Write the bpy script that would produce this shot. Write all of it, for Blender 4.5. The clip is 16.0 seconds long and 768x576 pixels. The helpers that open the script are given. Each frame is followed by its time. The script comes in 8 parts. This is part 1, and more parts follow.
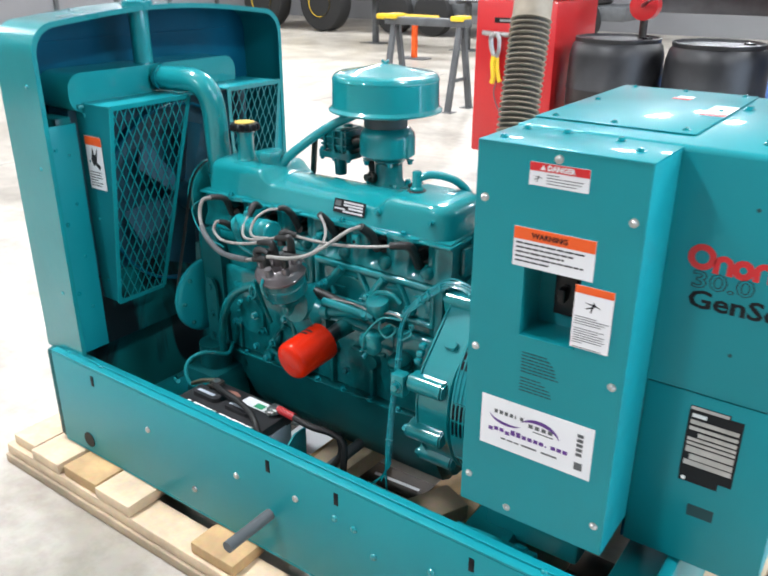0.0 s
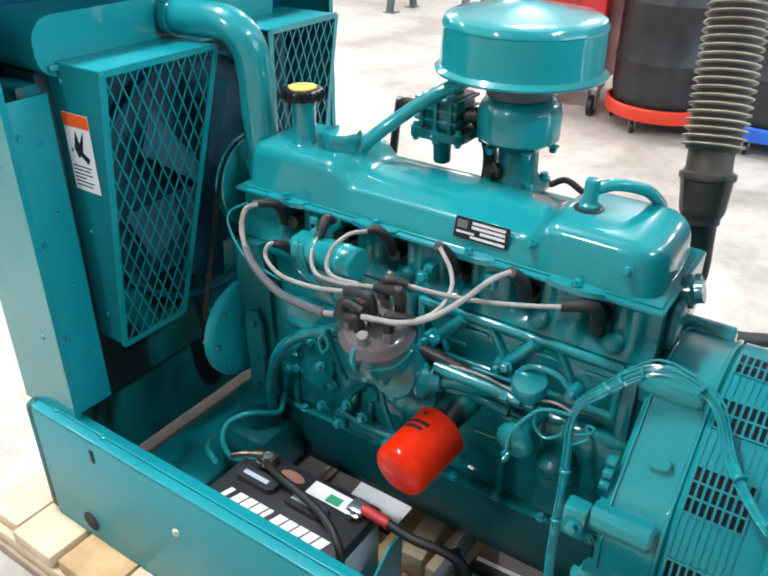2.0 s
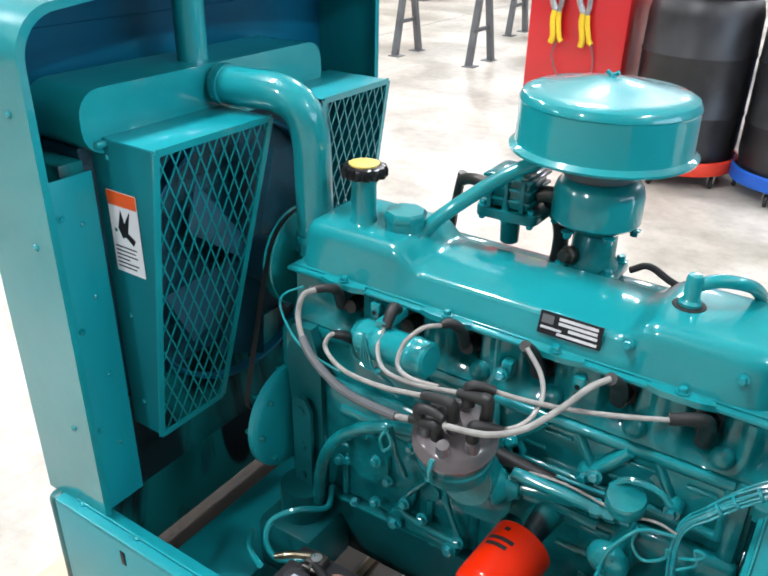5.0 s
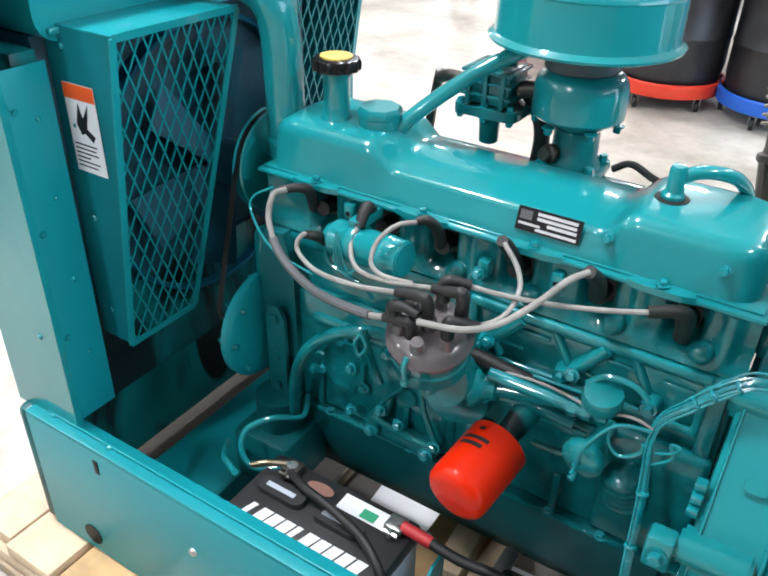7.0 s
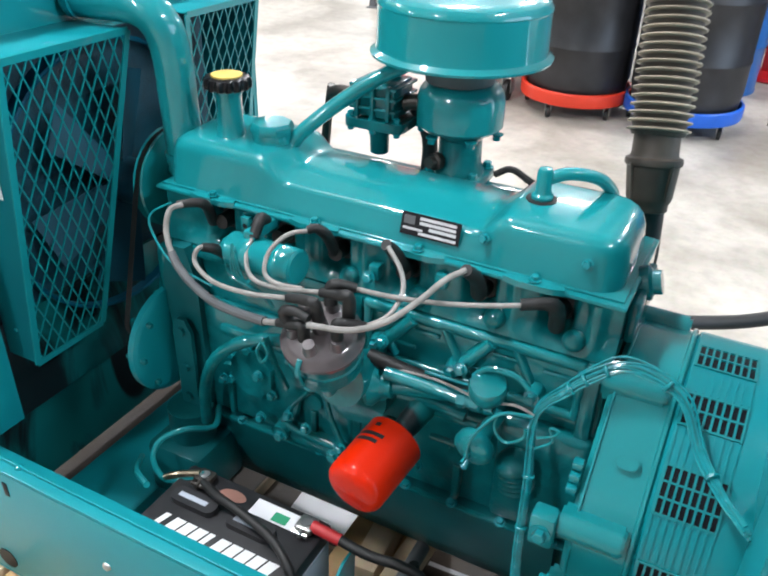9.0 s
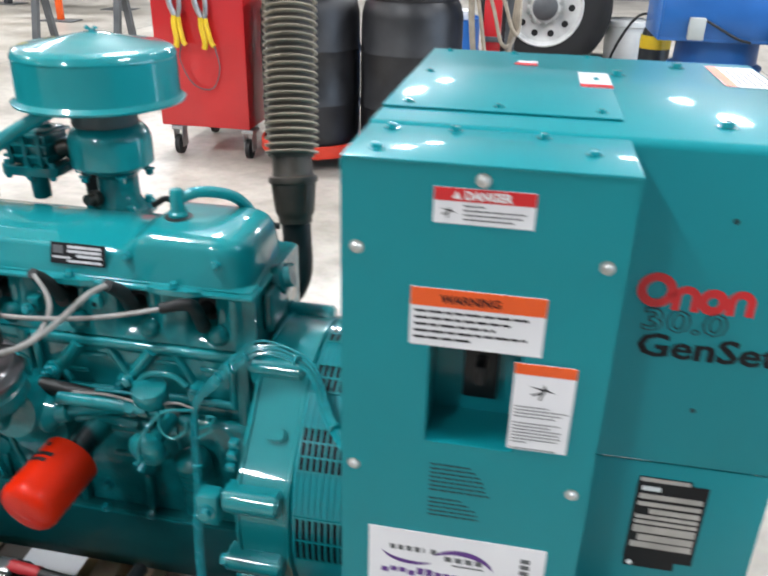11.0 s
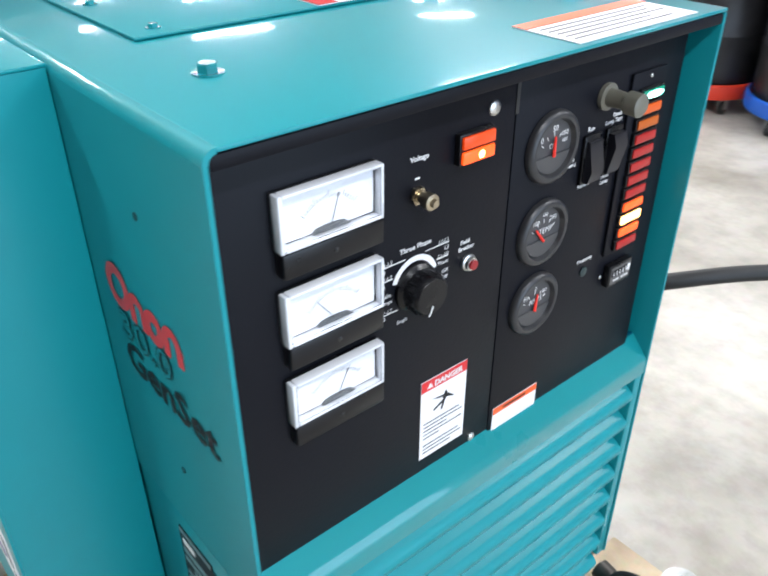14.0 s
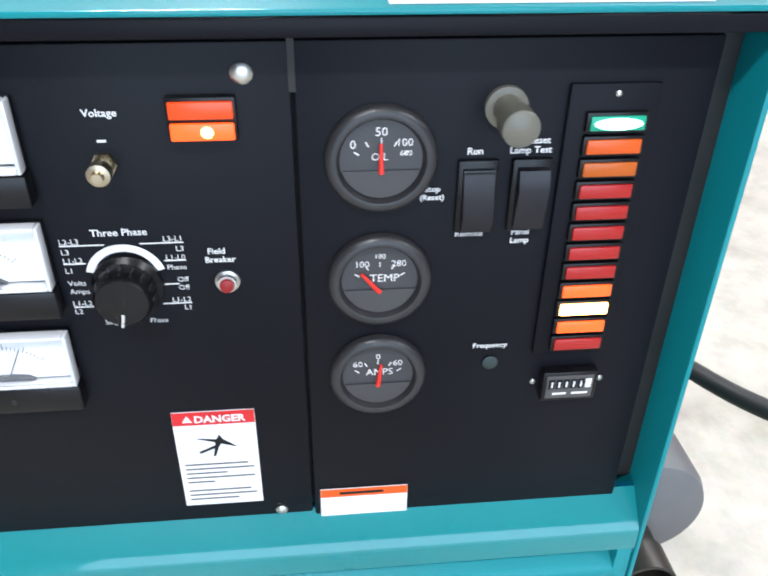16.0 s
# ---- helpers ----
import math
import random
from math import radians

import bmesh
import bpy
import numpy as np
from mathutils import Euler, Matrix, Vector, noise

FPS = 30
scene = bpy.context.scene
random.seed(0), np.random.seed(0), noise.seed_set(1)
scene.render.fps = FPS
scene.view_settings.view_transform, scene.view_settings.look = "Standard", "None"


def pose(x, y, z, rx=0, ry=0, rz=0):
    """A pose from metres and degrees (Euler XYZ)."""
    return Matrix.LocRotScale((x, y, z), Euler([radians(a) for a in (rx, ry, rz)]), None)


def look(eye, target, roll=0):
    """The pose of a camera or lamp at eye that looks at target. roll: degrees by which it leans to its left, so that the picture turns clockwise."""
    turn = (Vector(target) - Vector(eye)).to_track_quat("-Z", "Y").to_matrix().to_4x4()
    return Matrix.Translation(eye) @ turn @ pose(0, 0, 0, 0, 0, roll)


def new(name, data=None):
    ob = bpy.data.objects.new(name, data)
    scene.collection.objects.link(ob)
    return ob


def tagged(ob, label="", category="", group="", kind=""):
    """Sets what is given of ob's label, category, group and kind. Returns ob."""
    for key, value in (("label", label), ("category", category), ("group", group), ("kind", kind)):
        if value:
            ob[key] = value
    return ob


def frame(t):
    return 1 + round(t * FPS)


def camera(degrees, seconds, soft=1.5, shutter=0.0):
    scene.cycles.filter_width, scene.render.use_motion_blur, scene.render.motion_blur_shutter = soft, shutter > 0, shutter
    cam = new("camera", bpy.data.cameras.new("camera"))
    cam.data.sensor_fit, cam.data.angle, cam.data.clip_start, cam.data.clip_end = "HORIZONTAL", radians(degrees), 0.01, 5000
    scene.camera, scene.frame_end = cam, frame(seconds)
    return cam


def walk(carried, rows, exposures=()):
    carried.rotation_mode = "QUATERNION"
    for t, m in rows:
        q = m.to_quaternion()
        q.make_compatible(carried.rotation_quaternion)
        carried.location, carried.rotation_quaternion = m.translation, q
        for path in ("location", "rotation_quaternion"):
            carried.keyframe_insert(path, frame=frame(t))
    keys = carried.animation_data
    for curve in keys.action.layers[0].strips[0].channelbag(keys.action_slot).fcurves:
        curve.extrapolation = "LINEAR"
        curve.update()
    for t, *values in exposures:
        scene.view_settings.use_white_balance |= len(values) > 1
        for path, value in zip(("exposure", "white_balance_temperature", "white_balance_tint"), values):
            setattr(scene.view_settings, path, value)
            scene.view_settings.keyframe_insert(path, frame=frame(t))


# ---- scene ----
cam = camera(53.23, 16.0, soft=1.9, shutter=0.5)
PATH = [
    (0, (0.596, -1.097, 1.445), (-0.475, 0.401, 0.664), 0.19),
    (0.5, (0.405, -1.016, 1.430), (-0.573, 0.508, 0.581), 1.61),
    (1, (0.197, -0.939, 1.456), (-0.696, 0.615, 0.568), 0.68),
    (1.5, (0.051, -0.810, 1.440), (-0.883, 0.691, 0.505), 0.27),
    (2, (-0.028, -0.684, 1.426), (-0.995, 0.753, 0.426), 0.45),
    (2.5, (-0.086, -0.652, 1.423), (-1.033, 0.782, 0.401), -0.07),
    (3, (-0.139, -0.648, 1.434), (-1.073, 0.810, 0.432), -0.08),
    (3.5, (-0.165, -0.640, 1.443), (-1.100, 0.846, 0.485), 0.52),
    (4, (-0.178, -0.640, 1.449), (-1.133, 0.854, 0.524), -0.03),
    (4.2, (-0.186, -0.640, 1.460), (-1.155, 0.856, 0.554), 0.16),
    (6.3, (-0.228, -0.639, 1.418), (-1.154, 0.813, 0.401), 1.9),
    (6.5, (-0.218, -0.631, 1.407), (-1.137, 0.809, 0.367), 1.8),
    (7, (-0.201, -0.625, 1.386), (-1.091, 0.816, 0.323), 1.7),
    (7.5, (-0.178, -0.62, 1.377), (-1.046, 0.828, 0.305), 1.4),
    (8, (-0.153, -0.615, 1.369), (-0.998, 0.844, 0.293), 0.8),
    (8.2, (-0.147, -0.602, 1.375), (-0.967, 0.859, 0.282), 0.7),
    (10.5, (0.062, -0.715, 1.417), (-0.445, 1.034, 0.590), 2.05),
    (11, (0.179, -0.710, 1.390), (-0.152, 1.064, 0.527), 1.33),
    (11.5, (0.374, -0.665, 1.367), (-0.046, 1.067, 0.459), 0.01),
    (12, (0.534, -0.576, 1.365), (0.015, 1.095, 0.398), -0.77),
    (12.5, (0.597, -0.413, 1.361), (0.022, 1.220, 0.361), 1.55),
    (13, (0.678, -0.294, 1.346), (-0.081, 1.223, 0.287), -0.37),
    (13.3, (0.777, -0.221, 1.345), (-0.195, 1.172, 0.288), -1.16),
    (13.5, (0.843, -0.175, 1.343), (-0.263, 1.128, 0.304), -0.69),
    (14, (0.894, -0.042, 1.346), (-0.406, 1.048, 0.286), -0.07),
    (14.5, (0.874, 0.090, 1.341), (-0.550, 0.949, 0.230), 1.30),
    (15, (0.908, 0.260, 1.315), (-0.691, 0.747, 0.217), 1.73),
    (15.5, (0.905, 0.364, 1.293), (-0.714, 0.674, 0.161), 1.07),
    (16, (0.922, 0.431, 1.276), (-0.751, 0.612, 0.196), 0.91),
]
EXPOSURES = [(0.0, 0.18), (4.2, 0.15), (7.0, 0.2), (8.2, 0.22), (10.2, -0.12), (10.7, -0.12), (11.2, -0.05), (12.2, 0.05), (13.2, -0.05), (14.6, -0.18), (15.4, -0.2), (16.0, -0.05)]
walk(cam, [(t, look(eye, target, roll)) for t, eye, target, roll in PATH], EXPOSURES)

# ---- light: a workshop under rows of fluorescent fixtures ----
world = bpy.data.worlds.new("world")
scene.world = world
world.use_nodes = True
world.node_tree.nodes["Background"].inputs[0].default_value = (0.8, 0.9, 1.0, 1)
world.node_tree.nodes["Background"].inputs[1].default_value = 0.02
LAMP_POWER = 195.0
TUBE_GLOW = 16.0
CEILING_Z = 4.6
DOOR_POWER = 310.0

# ---- materials ----
def material(name, color, rough=0.5, metal=0.0, coat=0.0, var=0.12, scale=6.0, bump=0.0, bump_scale=60.0, fine=0.0, spec=0.5, coat_rough=0.06, coat_ior=1.5):
    """A surface with broad stains, fine grain and relief."""
    m = bpy.data.materials.new(name)
    m.use_nodes = True
    nt = m.node_tree
    b = nt.nodes["Principled BSDF"]
    b.inputs["Roughness"].default_value = rough
    b.inputs["Metallic"].default_value = metal
    b.inputs["Coat Weight"].default_value = coat
    b.inputs["Coat Roughness"].default_value = coat_rough
    b.inputs["Specular IOR Level"].default_value = spec
    b.inputs["Coat IOR"].default_value = coat_ior
    tc = nt.nodes.new("ShaderNodeTexCoord")
    n1 = nt.nodes.new("ShaderNodeTexNoise")
    n1.inputs["Scale"].default_value = scale
    n1.inputs["Detail"].default_value = 6
    n2 = nt.nodes.new("ShaderNodeTexNoise")
    n2.inputs["Scale"].default_value = bump_scale
    n2.inputs["Detail"].default_value = 4
    nt.links.new(tc.outputs["Object"], n1.inputs["Vector"])
    nt.links.new(tc.outputs["Object"], n2.inputs["Vector"])
    ramp = nt.nodes.new("ShaderNodeValToRGB")
    c = Vector(color)
    lo, hi = c * (1 - var), c * (1 + var)
    ramp.color_ramp.elements[0].position, ramp.color_ramp.elements[1].position = 0.32, 0.68
    ramp.color_ramp.elements[0].color = (*lo, 1)
    ramp.color_ramp.elements[1].color = (*[min(1, v) for v in hi], 1)
    nt.links.new(n1.outputs["Fac"], ramp.inputs["Fac"])
    last = ramp.outputs["Color"]
    if fine:
        mix = nt.nodes.new("ShaderNodeMix")
        mix.data_type, mix.blend_type = "RGBA", "MULTIPLY"
        mix.inputs["Factor"].default_value = fine
        nt.links.new(last, mix.inputs[6])
        nt.links.new(n2.outputs["Color"], mix.inputs[7])
        last = mix.outputs[2]
    nt.links.new(last, b.inputs["Base Color"])
    rr = nt.nodes.new("ShaderNodeMapRange")
    rr.inputs["To Min"].default_value, rr.inputs["To Max"].default_value = max(0.02, rough * 0.75), min(1, rough * 1.3)
    nt.links.new(n1.outputs["Fac"], rr.inputs["Value"])
    nt.links.new(rr.outputs["Result"], b.inputs["Roughness"])
    if bump:
        bp = nt.nodes.new("ShaderNodeBump")
        bp.inputs["Strength"].default_value = bump
        bp.inputs["Distance"].default_value = 0.004
        nt.links.new(n2.outputs["Fac"], bp.inputs["Height"])
        nt.links.new(bp.outputs["Normal"], b.inputs["Normal"])
    return m


def glow(name, color, strength, base=(0.8, 0.8, 0.8)):
    m = material(name, base, 0.3)
    b = m.node_tree.nodes["Principled BSDF"]
    b.inputs["Emission Color"].default_value = (*color, 1)
    b.inputs["Emission Strength"].default_value = strength
    return m


TEAL = material("teal_enamel", (0.006, 0.222, 0.243), 0.3, coat=1.0, var=0.08, scale=3, bump=0.3, bump_scale=15, spec=0.2, coat_ior=1.48, coat_rough=0.05)
TEAL_CAST = material("teal_cast_iron", (0.002, 0.130, 0.142), 0.34, coat=1.0, var=0.25, scale=22, bump=0.85, bump_scale=48, spec=0.1, coat_ior=1.46, coat_rough=0.07)
TEAL_SHEET = material("teal_sheet_metal", (0.003, 0.228, 0.262), 0.42, coat=0.55, var=0.07, scale=2.2, bump=0.06, bump_scale=9, spec=0.2, coat_ior=1.42, coat_rough=0.08)
TEAL_SATIN = material("teal_satin_sheet", (0.003, 0.228, 0.262), 0.45, coat=0.35, var=0.07, scale=2.2, bump=0.05, bump_scale=9, spec=0.2, coat_ior=1.4, coat_rough=0.28)
# the same teal with the shade of enclosed faces put into its colour
TEAL_INSIDE_SHADE = material("teal_with_inside_shade", (0.0005, 0.08, 0.14), 0.45, coat=0.1, var=0.25, scale=5, bump=0.1, spec=0.1, coat_rough=0.2)
# satin teal darkened to carry the shade on the guards' sides
TEAL_GUARD_SHADE = material("teal_with_guard_shade", (0.003, 0.145, 0.17), 0.45, coat=0.35, var=0.15, scale=3, bump=0.05, bump_scale=9, spec=0.15, coat_ior=1.4, coat_rough=0.22)


def stained(name, color, oil, lo, hi, scale=7.0):
    """Satin paint under black oil smears that run downwards."""
    m = material(name, color, 0.42, coat=0.3, var=0.15, scale=3, bump=0.05, spec=0.2, coat_rough=0.2)
    nt = m.node_tree
    b = nt.nodes["Principled BSDF"]
    mp = nt.nodes.new("ShaderNodeMapping")
    mp.inputs["Scale"].default_value = (1.0, 1.0, 0.45)
    nz = nt.nodes.new("ShaderNodeTexNoise")
    nz.inputs["Scale"].default_value, nz.inputs["Detail"].default_value, nz.inputs["Distortion"].default_value = scale, 5, 0.8
    rp = nt.nodes.new("ShaderNodeValToRGB")
    rp.color_ramp.elements[0].position, rp.color_ramp.elements[1].position = lo, hi
    mx = nt.nodes.new("ShaderNodeMix")
    mx.data_type = "RGBA"
    mx.inputs[7].default_value = (*oil, 1)
    source = b.inputs["Base Color"].links[0].from_socket
    nt.links.new(nt.nodes["Texture Coordinate"].outputs["Object"], mp.inputs["Vector"])
    nt.links.new(mp.outputs["Vector"], nz.inputs["Vector"])
    nt.links.new(nz.outputs["Fac"], rp.inputs["Fac"])
    nt.links.new(rp.outputs["Color"], mx.inputs["Factor"])
    nt.links.new(source, mx.inputs[6])
    nt.links.new(mx.outputs[2], b.inputs["Base Color"])
    return m


TEAL_OILY = stained("oil_smeared_teal", (0.003, 0.12, 0.125), (0.004, 0.008, 0.010), 0.46, 0.56)
# duller teal for low engine parts, their shade mixed into the base colour
TEAL_LOW_SHADE = material("dull_teal_with_low_shade", (0.002, 0.095, 0.105), 0.5, coat=0.2, var=0.25, scale=7, bump=0.15, bump_scale=30, spec=0.15, coat_rough=0.3)
TEAL_BOLT = material("teal_bolt_paint", (0.004, 0.218, 0.248), 0.25, coat=0.6, var=0.2, scale=40)
# blue-teal tint paints the running fan's haze onto the core
CORE_HAZE = material("haze_tinted_radiator_core", (0.003, 0.045, 0.07), 0.5, var=0.3, scale=30, bump=0.4, bump_scale=200)
BLACK_PANEL = material("black_panel_paint", (0.005, 0.0055, 0.0085), 0.42, var=0.15, scale=4, bump=0.03, bump_scale=260, spec=0.13)
BLACK_PLASTIC = material("black_plastic", (0.005, 0.005, 0.006), 0.28, var=0.15, scale=12, spec=0.3)
BLACK_RUBBER = material("black_rubber", (0.009, 0.009, 0.009), 0.55, var=0.25, scale=20, bump=0.1)
DRUM_BLACK = material("black_drum_plastic", (0.013, 0.013, 0.015), 0.42, var=0.5, scale=9, bump=0.1, bump_scale=30)
STEEL = material("zinc_steel", (0.55, 0.55, 0.53), 0.3, metal=1.0, var=0.15, scale=30)
BRASS = material("brass", (0.42, 0.36, 0.26), 0.28, metal=1.0, var=0.2, scale=40)
RED = material("red_tool_chest_paint", (0.52, 0.012, 0.015), 0.35, coat=0.4, var=0.08, scale=3)
ORANGE_FILTER = material("orange_red_filter_paint", (0.58, 0.016, 0.0003), 0.4, coat=0.6, var=0.08, scale=9, bump=0.08, bump_scale=16, spec=0.05, coat_ior=1.36, coat_rough=0.06)
RED_PLASTIC = material("red_dolly_plastic", (0.65, 0.04, 0.015), 0.4, var=0.1)
BLUE_PLASTIC = material("blue_dolly_plastic", (0.008, 0.1, 0.5), 0.4, var=0.15)
BLUE_DRUM = material("blue_drum_paint", (0.012, 0.11, 0.36), 0.35, coat=0.2, var=0.15, scale=4)
CAP_YELLOW = material("faded_yellow_cap", (0.58, 0.42, 0.09), 0.45, var=0.25, scale=40)
YELLOW = material("yellow_plastic", (0.75, 0.5, 0.02), 0.4, var=0.12)
WHITE_PAINT = material("white_tank_paint", (0.78, 0.78, 0.75), 0.4, var=0.1, scale=7, bump=0.1)
LABEL_WHITE = material("white_label", (0.78, 0.78, 0.8), 0.35, var=0.03)
LABEL_ORANGE = material("orange_label", (0.8, 0.10, 0.008), 0.35, var=0.04)
LABEL_RED = material("red_label", (0.6, 0.014, 0.018), 0.35, var=0.04)
LABEL_BLACK = material("black_print", (0.008, 0.008, 0.010), 0.55, var=0.05, spec=0.25)
PURPLE = material("purple_print", (0.1, 0.025, 0.22), 0.4, var=0.05)
WHITE_PRINT = material("white_print", (0.75, 0.75, 0.75), 0.5, var=0.03)
GREEN_PRINT = material("dark_green_print", (0.002, 0.04, 0.045), 0.5, var=0.05)
WOOD = material("pale_pallet_wood", (0.64, 0.49, 0.33), 0.7, var=0.22, scale=9, bump=0.3, bump_scale=60, fine=0.25)
# wood darkened for oil and for the shade beneath the machine
WOOD_OIL_SHADE = material("oil_and_shade_wood", (0.05, 0.036, 0.026), 0.6, var=0.35, scale=8, bump=0.3, bump_scale=60)
WOOD_TAN = material("tan_pallet_wood", (0.5, 0.32, 0.15), 0.65, var=0.25, scale=9, bump=0.3, bump_scale=60, fine=0.25)
WOOD_GREY = material("weathered_pallet_wood", (0.4, 0.31, 0.21), 0.75, var=0.25, scale=9, bump=0.3, bump_scale=60, fine=0.3)
CONCRETE = material("polished_concrete", (0.55, 0.508, 0.448), 0.36, var=0.14, scale=0.9, bump=0.05, bump_scale=30, fine=0.15)
nt = CONCRETE.node_tree
stain = nt.nodes.new("ShaderNodeTexNoise")
stain.inputs["Scale"].default_value, stain.inputs["Detail"].default_value, stain.inputs["Distortion"].default_value = 1.5, 10, 0.35
ramp = nt.nodes.new("ShaderNodeValToRGB")
ramp.color_ramp.elements[0].position, ramp.color_ramp.elements[0].color = 0.38, (0.62, 0.6, 0.57, 1)
ramp.color_ramp.elements[1].position, ramp.color_ramp.elements[1].color = 0.57, (1, 1, 1, 1)
mix = nt.nodes.new("ShaderNodeMix")
mix.data_type, mix.blend_type = "RGBA", "MULTIPLY"
mix.inputs["Factor"].default_value = 0.9
base_in = nt.nodes["Principled BSDF"].inputs["Base Color"]
source = base_in.links[0].from_socket
nt.links.new(nt.nodes["Texture Coordinate"].outputs["Object"], stain.inputs["Vector"])
nt.links.new(stain.outputs["Fac"], ramp.inputs["Fac"])
nt.links.new(source, mix.inputs[6])
nt.links.new(ramp.outputs["Color"], mix.inputs[7])
scuff = nt.nodes.new("ShaderNodeTexNoise")
scuff.inputs["Scale"].default_value, scuff.inputs["Detail"].default_value, scuff.inputs["Roughness"].default_value = 11.0, 8, 0.65
ramp2 = nt.nodes.new("ShaderNodeValToRGB")
ramp2.color_ramp.elements[0].position, ramp2.color_ramp.elements[0].color = 0.36, (0.76, 0.75, 0.73, 1)
ramp2.color_ramp.elements[1].position, ramp2.color_ramp.elements[1].color = 0.58, (1, 1, 1, 1)
mix2 = nt.nodes.new("ShaderNodeMix")
mix2.data_type, mix2.blend_type = "RGBA", "MULTIPLY"
mix2.inputs["Factor"].default_value = 0.8
nt.links.new(nt.nodes["Texture Coordinate"].outputs["Object"], scuff.inputs["Vector"])
nt.links.new(scuff.outputs["Fac"], ramp2.inputs["Fac"])
nt.links.new(mix.outputs[2], mix2.inputs[6])
nt.links.new(ramp2.outputs["Color"], mix2.inputs[7])
nt.links.new(mix2.outputs[2], base_in)
WALL_PAINT = material("pale_wall_panel", (0.22, 0.22, 0.23), 0.6, var=0.06, scale=1)
CEIL_PAINT = material("ceiling_panel", (0.45, 0.45, 0.46), 0.7, var=0.05, scale=1)
GREY_PAINT = material("dark_grey_steel_paint", (0.09, 0.095, 0.1), 0.45, var=0.2, scale=8)
ALUMINIUM = material("cast_aluminium", (0.45, 0.45, 0.45), 0.36, metal=1.0, var=0.15, scale=25, bump=0.25, bump_scale=120)
GREY_HOSE = material("grey_brown_flex_hose", (0.31, 0.255, 0.19), 0.5, var=0.3, scale=12)
CAST_GREY = material("dull_cast_metal", (0.16, 0.155, 0.15), 0.42, metal=0.9, var=0.35, scale=30, bump=0.3, bump_scale=120)
CUFF_RUBBER = material("dark_brown_cuff_rubber", (0.042, 0.032, 0.024), 0.5, var=0.3, scale=20, bump=0.1)
DARK_METAL = material("dark_bronze_metal", (0.05, 0.045, 0.04), 0.4, metal=0.6, var=0.3, scale=20)
TUBE_MAT = glow("fluorescent_tube_glow", (0.95, 0.98, 1.0), TUBE_GLOW)


# ---- mesh helpers ----
def bm_new():
    return bmesh.new()


def join(bm, other):
    me = bpy.data.meshes.new("temp")
    other.to_mesh(me)
    other.free()
    bm.from_mesh(me)
    bpy.data.meshes.remove(me)
    return bm


def box(bm, lo, hi, bevel=0.0, turn=None, segs=2):
    """A box from corner lo to corner hi, its edges rounded; turn: a matrix about its middle."""
    t = bmesh.new()
    bmesh.ops.create_cube(t, size=1)
    lo, hi = Vector(lo), Vector(hi)
    s, c = hi - lo, (lo + hi) / 2
    for v in t.verts:
        v.co = Vector((v.co.x * s.x, v.co.y * s.y, v.co.z * s.z))
    if bevel:
        bmesh.ops.bevel(t, geom=t.edges[:], offset=min(bevel, 0.49 * min(s)), segments=segs, profile=0.5, affect="EDGES")
    m = Matrix.Translation(c) @ (turn or Matrix.Identity(4))
    t.transform(m)
    return join(bm, t)


def ring_frame(d, up=(0, 0, 1)):
    d = Vector(d).normalized()
    up = Vector(up)
    if abs(d.dot(up)) > 0.98:
        up = Vector((1, 0, 0))
    x = up.cross(d).normalized()
    return x, d.cross(x).normalized()


def cyl(bm, p0, p1, r0, r1=None, seg=20, caps=True):
    p0, p1 = Vector(p0), Vector(p1)
    return lathe(bm, p0, p1 - p0, [(r0, 0), (r0 if r1 is None else r1, (p1 - p0).length)], seg, caps)


def lathe(bm, origin, axis, profile, seg=24, caps=True):
    """A turned body: profile of (radius, distance along the axis)."""
    origin, axis = Vector(origin), Vector(axis).normalized()
    x, y = ring_frame(axis)
    rings = []
    for r, h in profile:
        rings.append([bm.verts.new(origin + axis * h + (x * math.cos(a) + y * math.sin(a)) * max(r, 1e-4)) for a in [2 * math.pi * i / seg for i in range(seg)]])
    for a, b in zip(rings, rings[1:]):
        for i in range(seg):
            bm.faces.new((a[i], a[(i + 1) % seg], b[(i + 1) % seg], b[i]))
    if caps:
        bm.faces.new(rings[0][::-1])
        bm.faces.new(rings[-1])
    return bm


def smooth_path(pts, n=6):
    """A curve through the points."""
    pts = [Vector(p) for p in pts]
    if len(pts) < 3:
        return pts
    ext = [pts[0] * 2 - pts[1]] + pts + [pts[-1] * 2 - pts[-2]]
    res = []
    for i in range(1, len(ext) - 2):
        p0, p1, p2, p3 = ext[i - 1], ext[i], ext[i + 1], ext[i + 2]
        for k in range(n):
            t = k / n
            res.append(0.5 * (2 * p1 + (p2 - p0) * t + (2 * p0 - 5 * p1 + 4 * p2 - p3) * t * t + (3 * p1 - p0 - 3 * p2 + p3) * t ** 3))
    res.append(pts[-1])
    return res


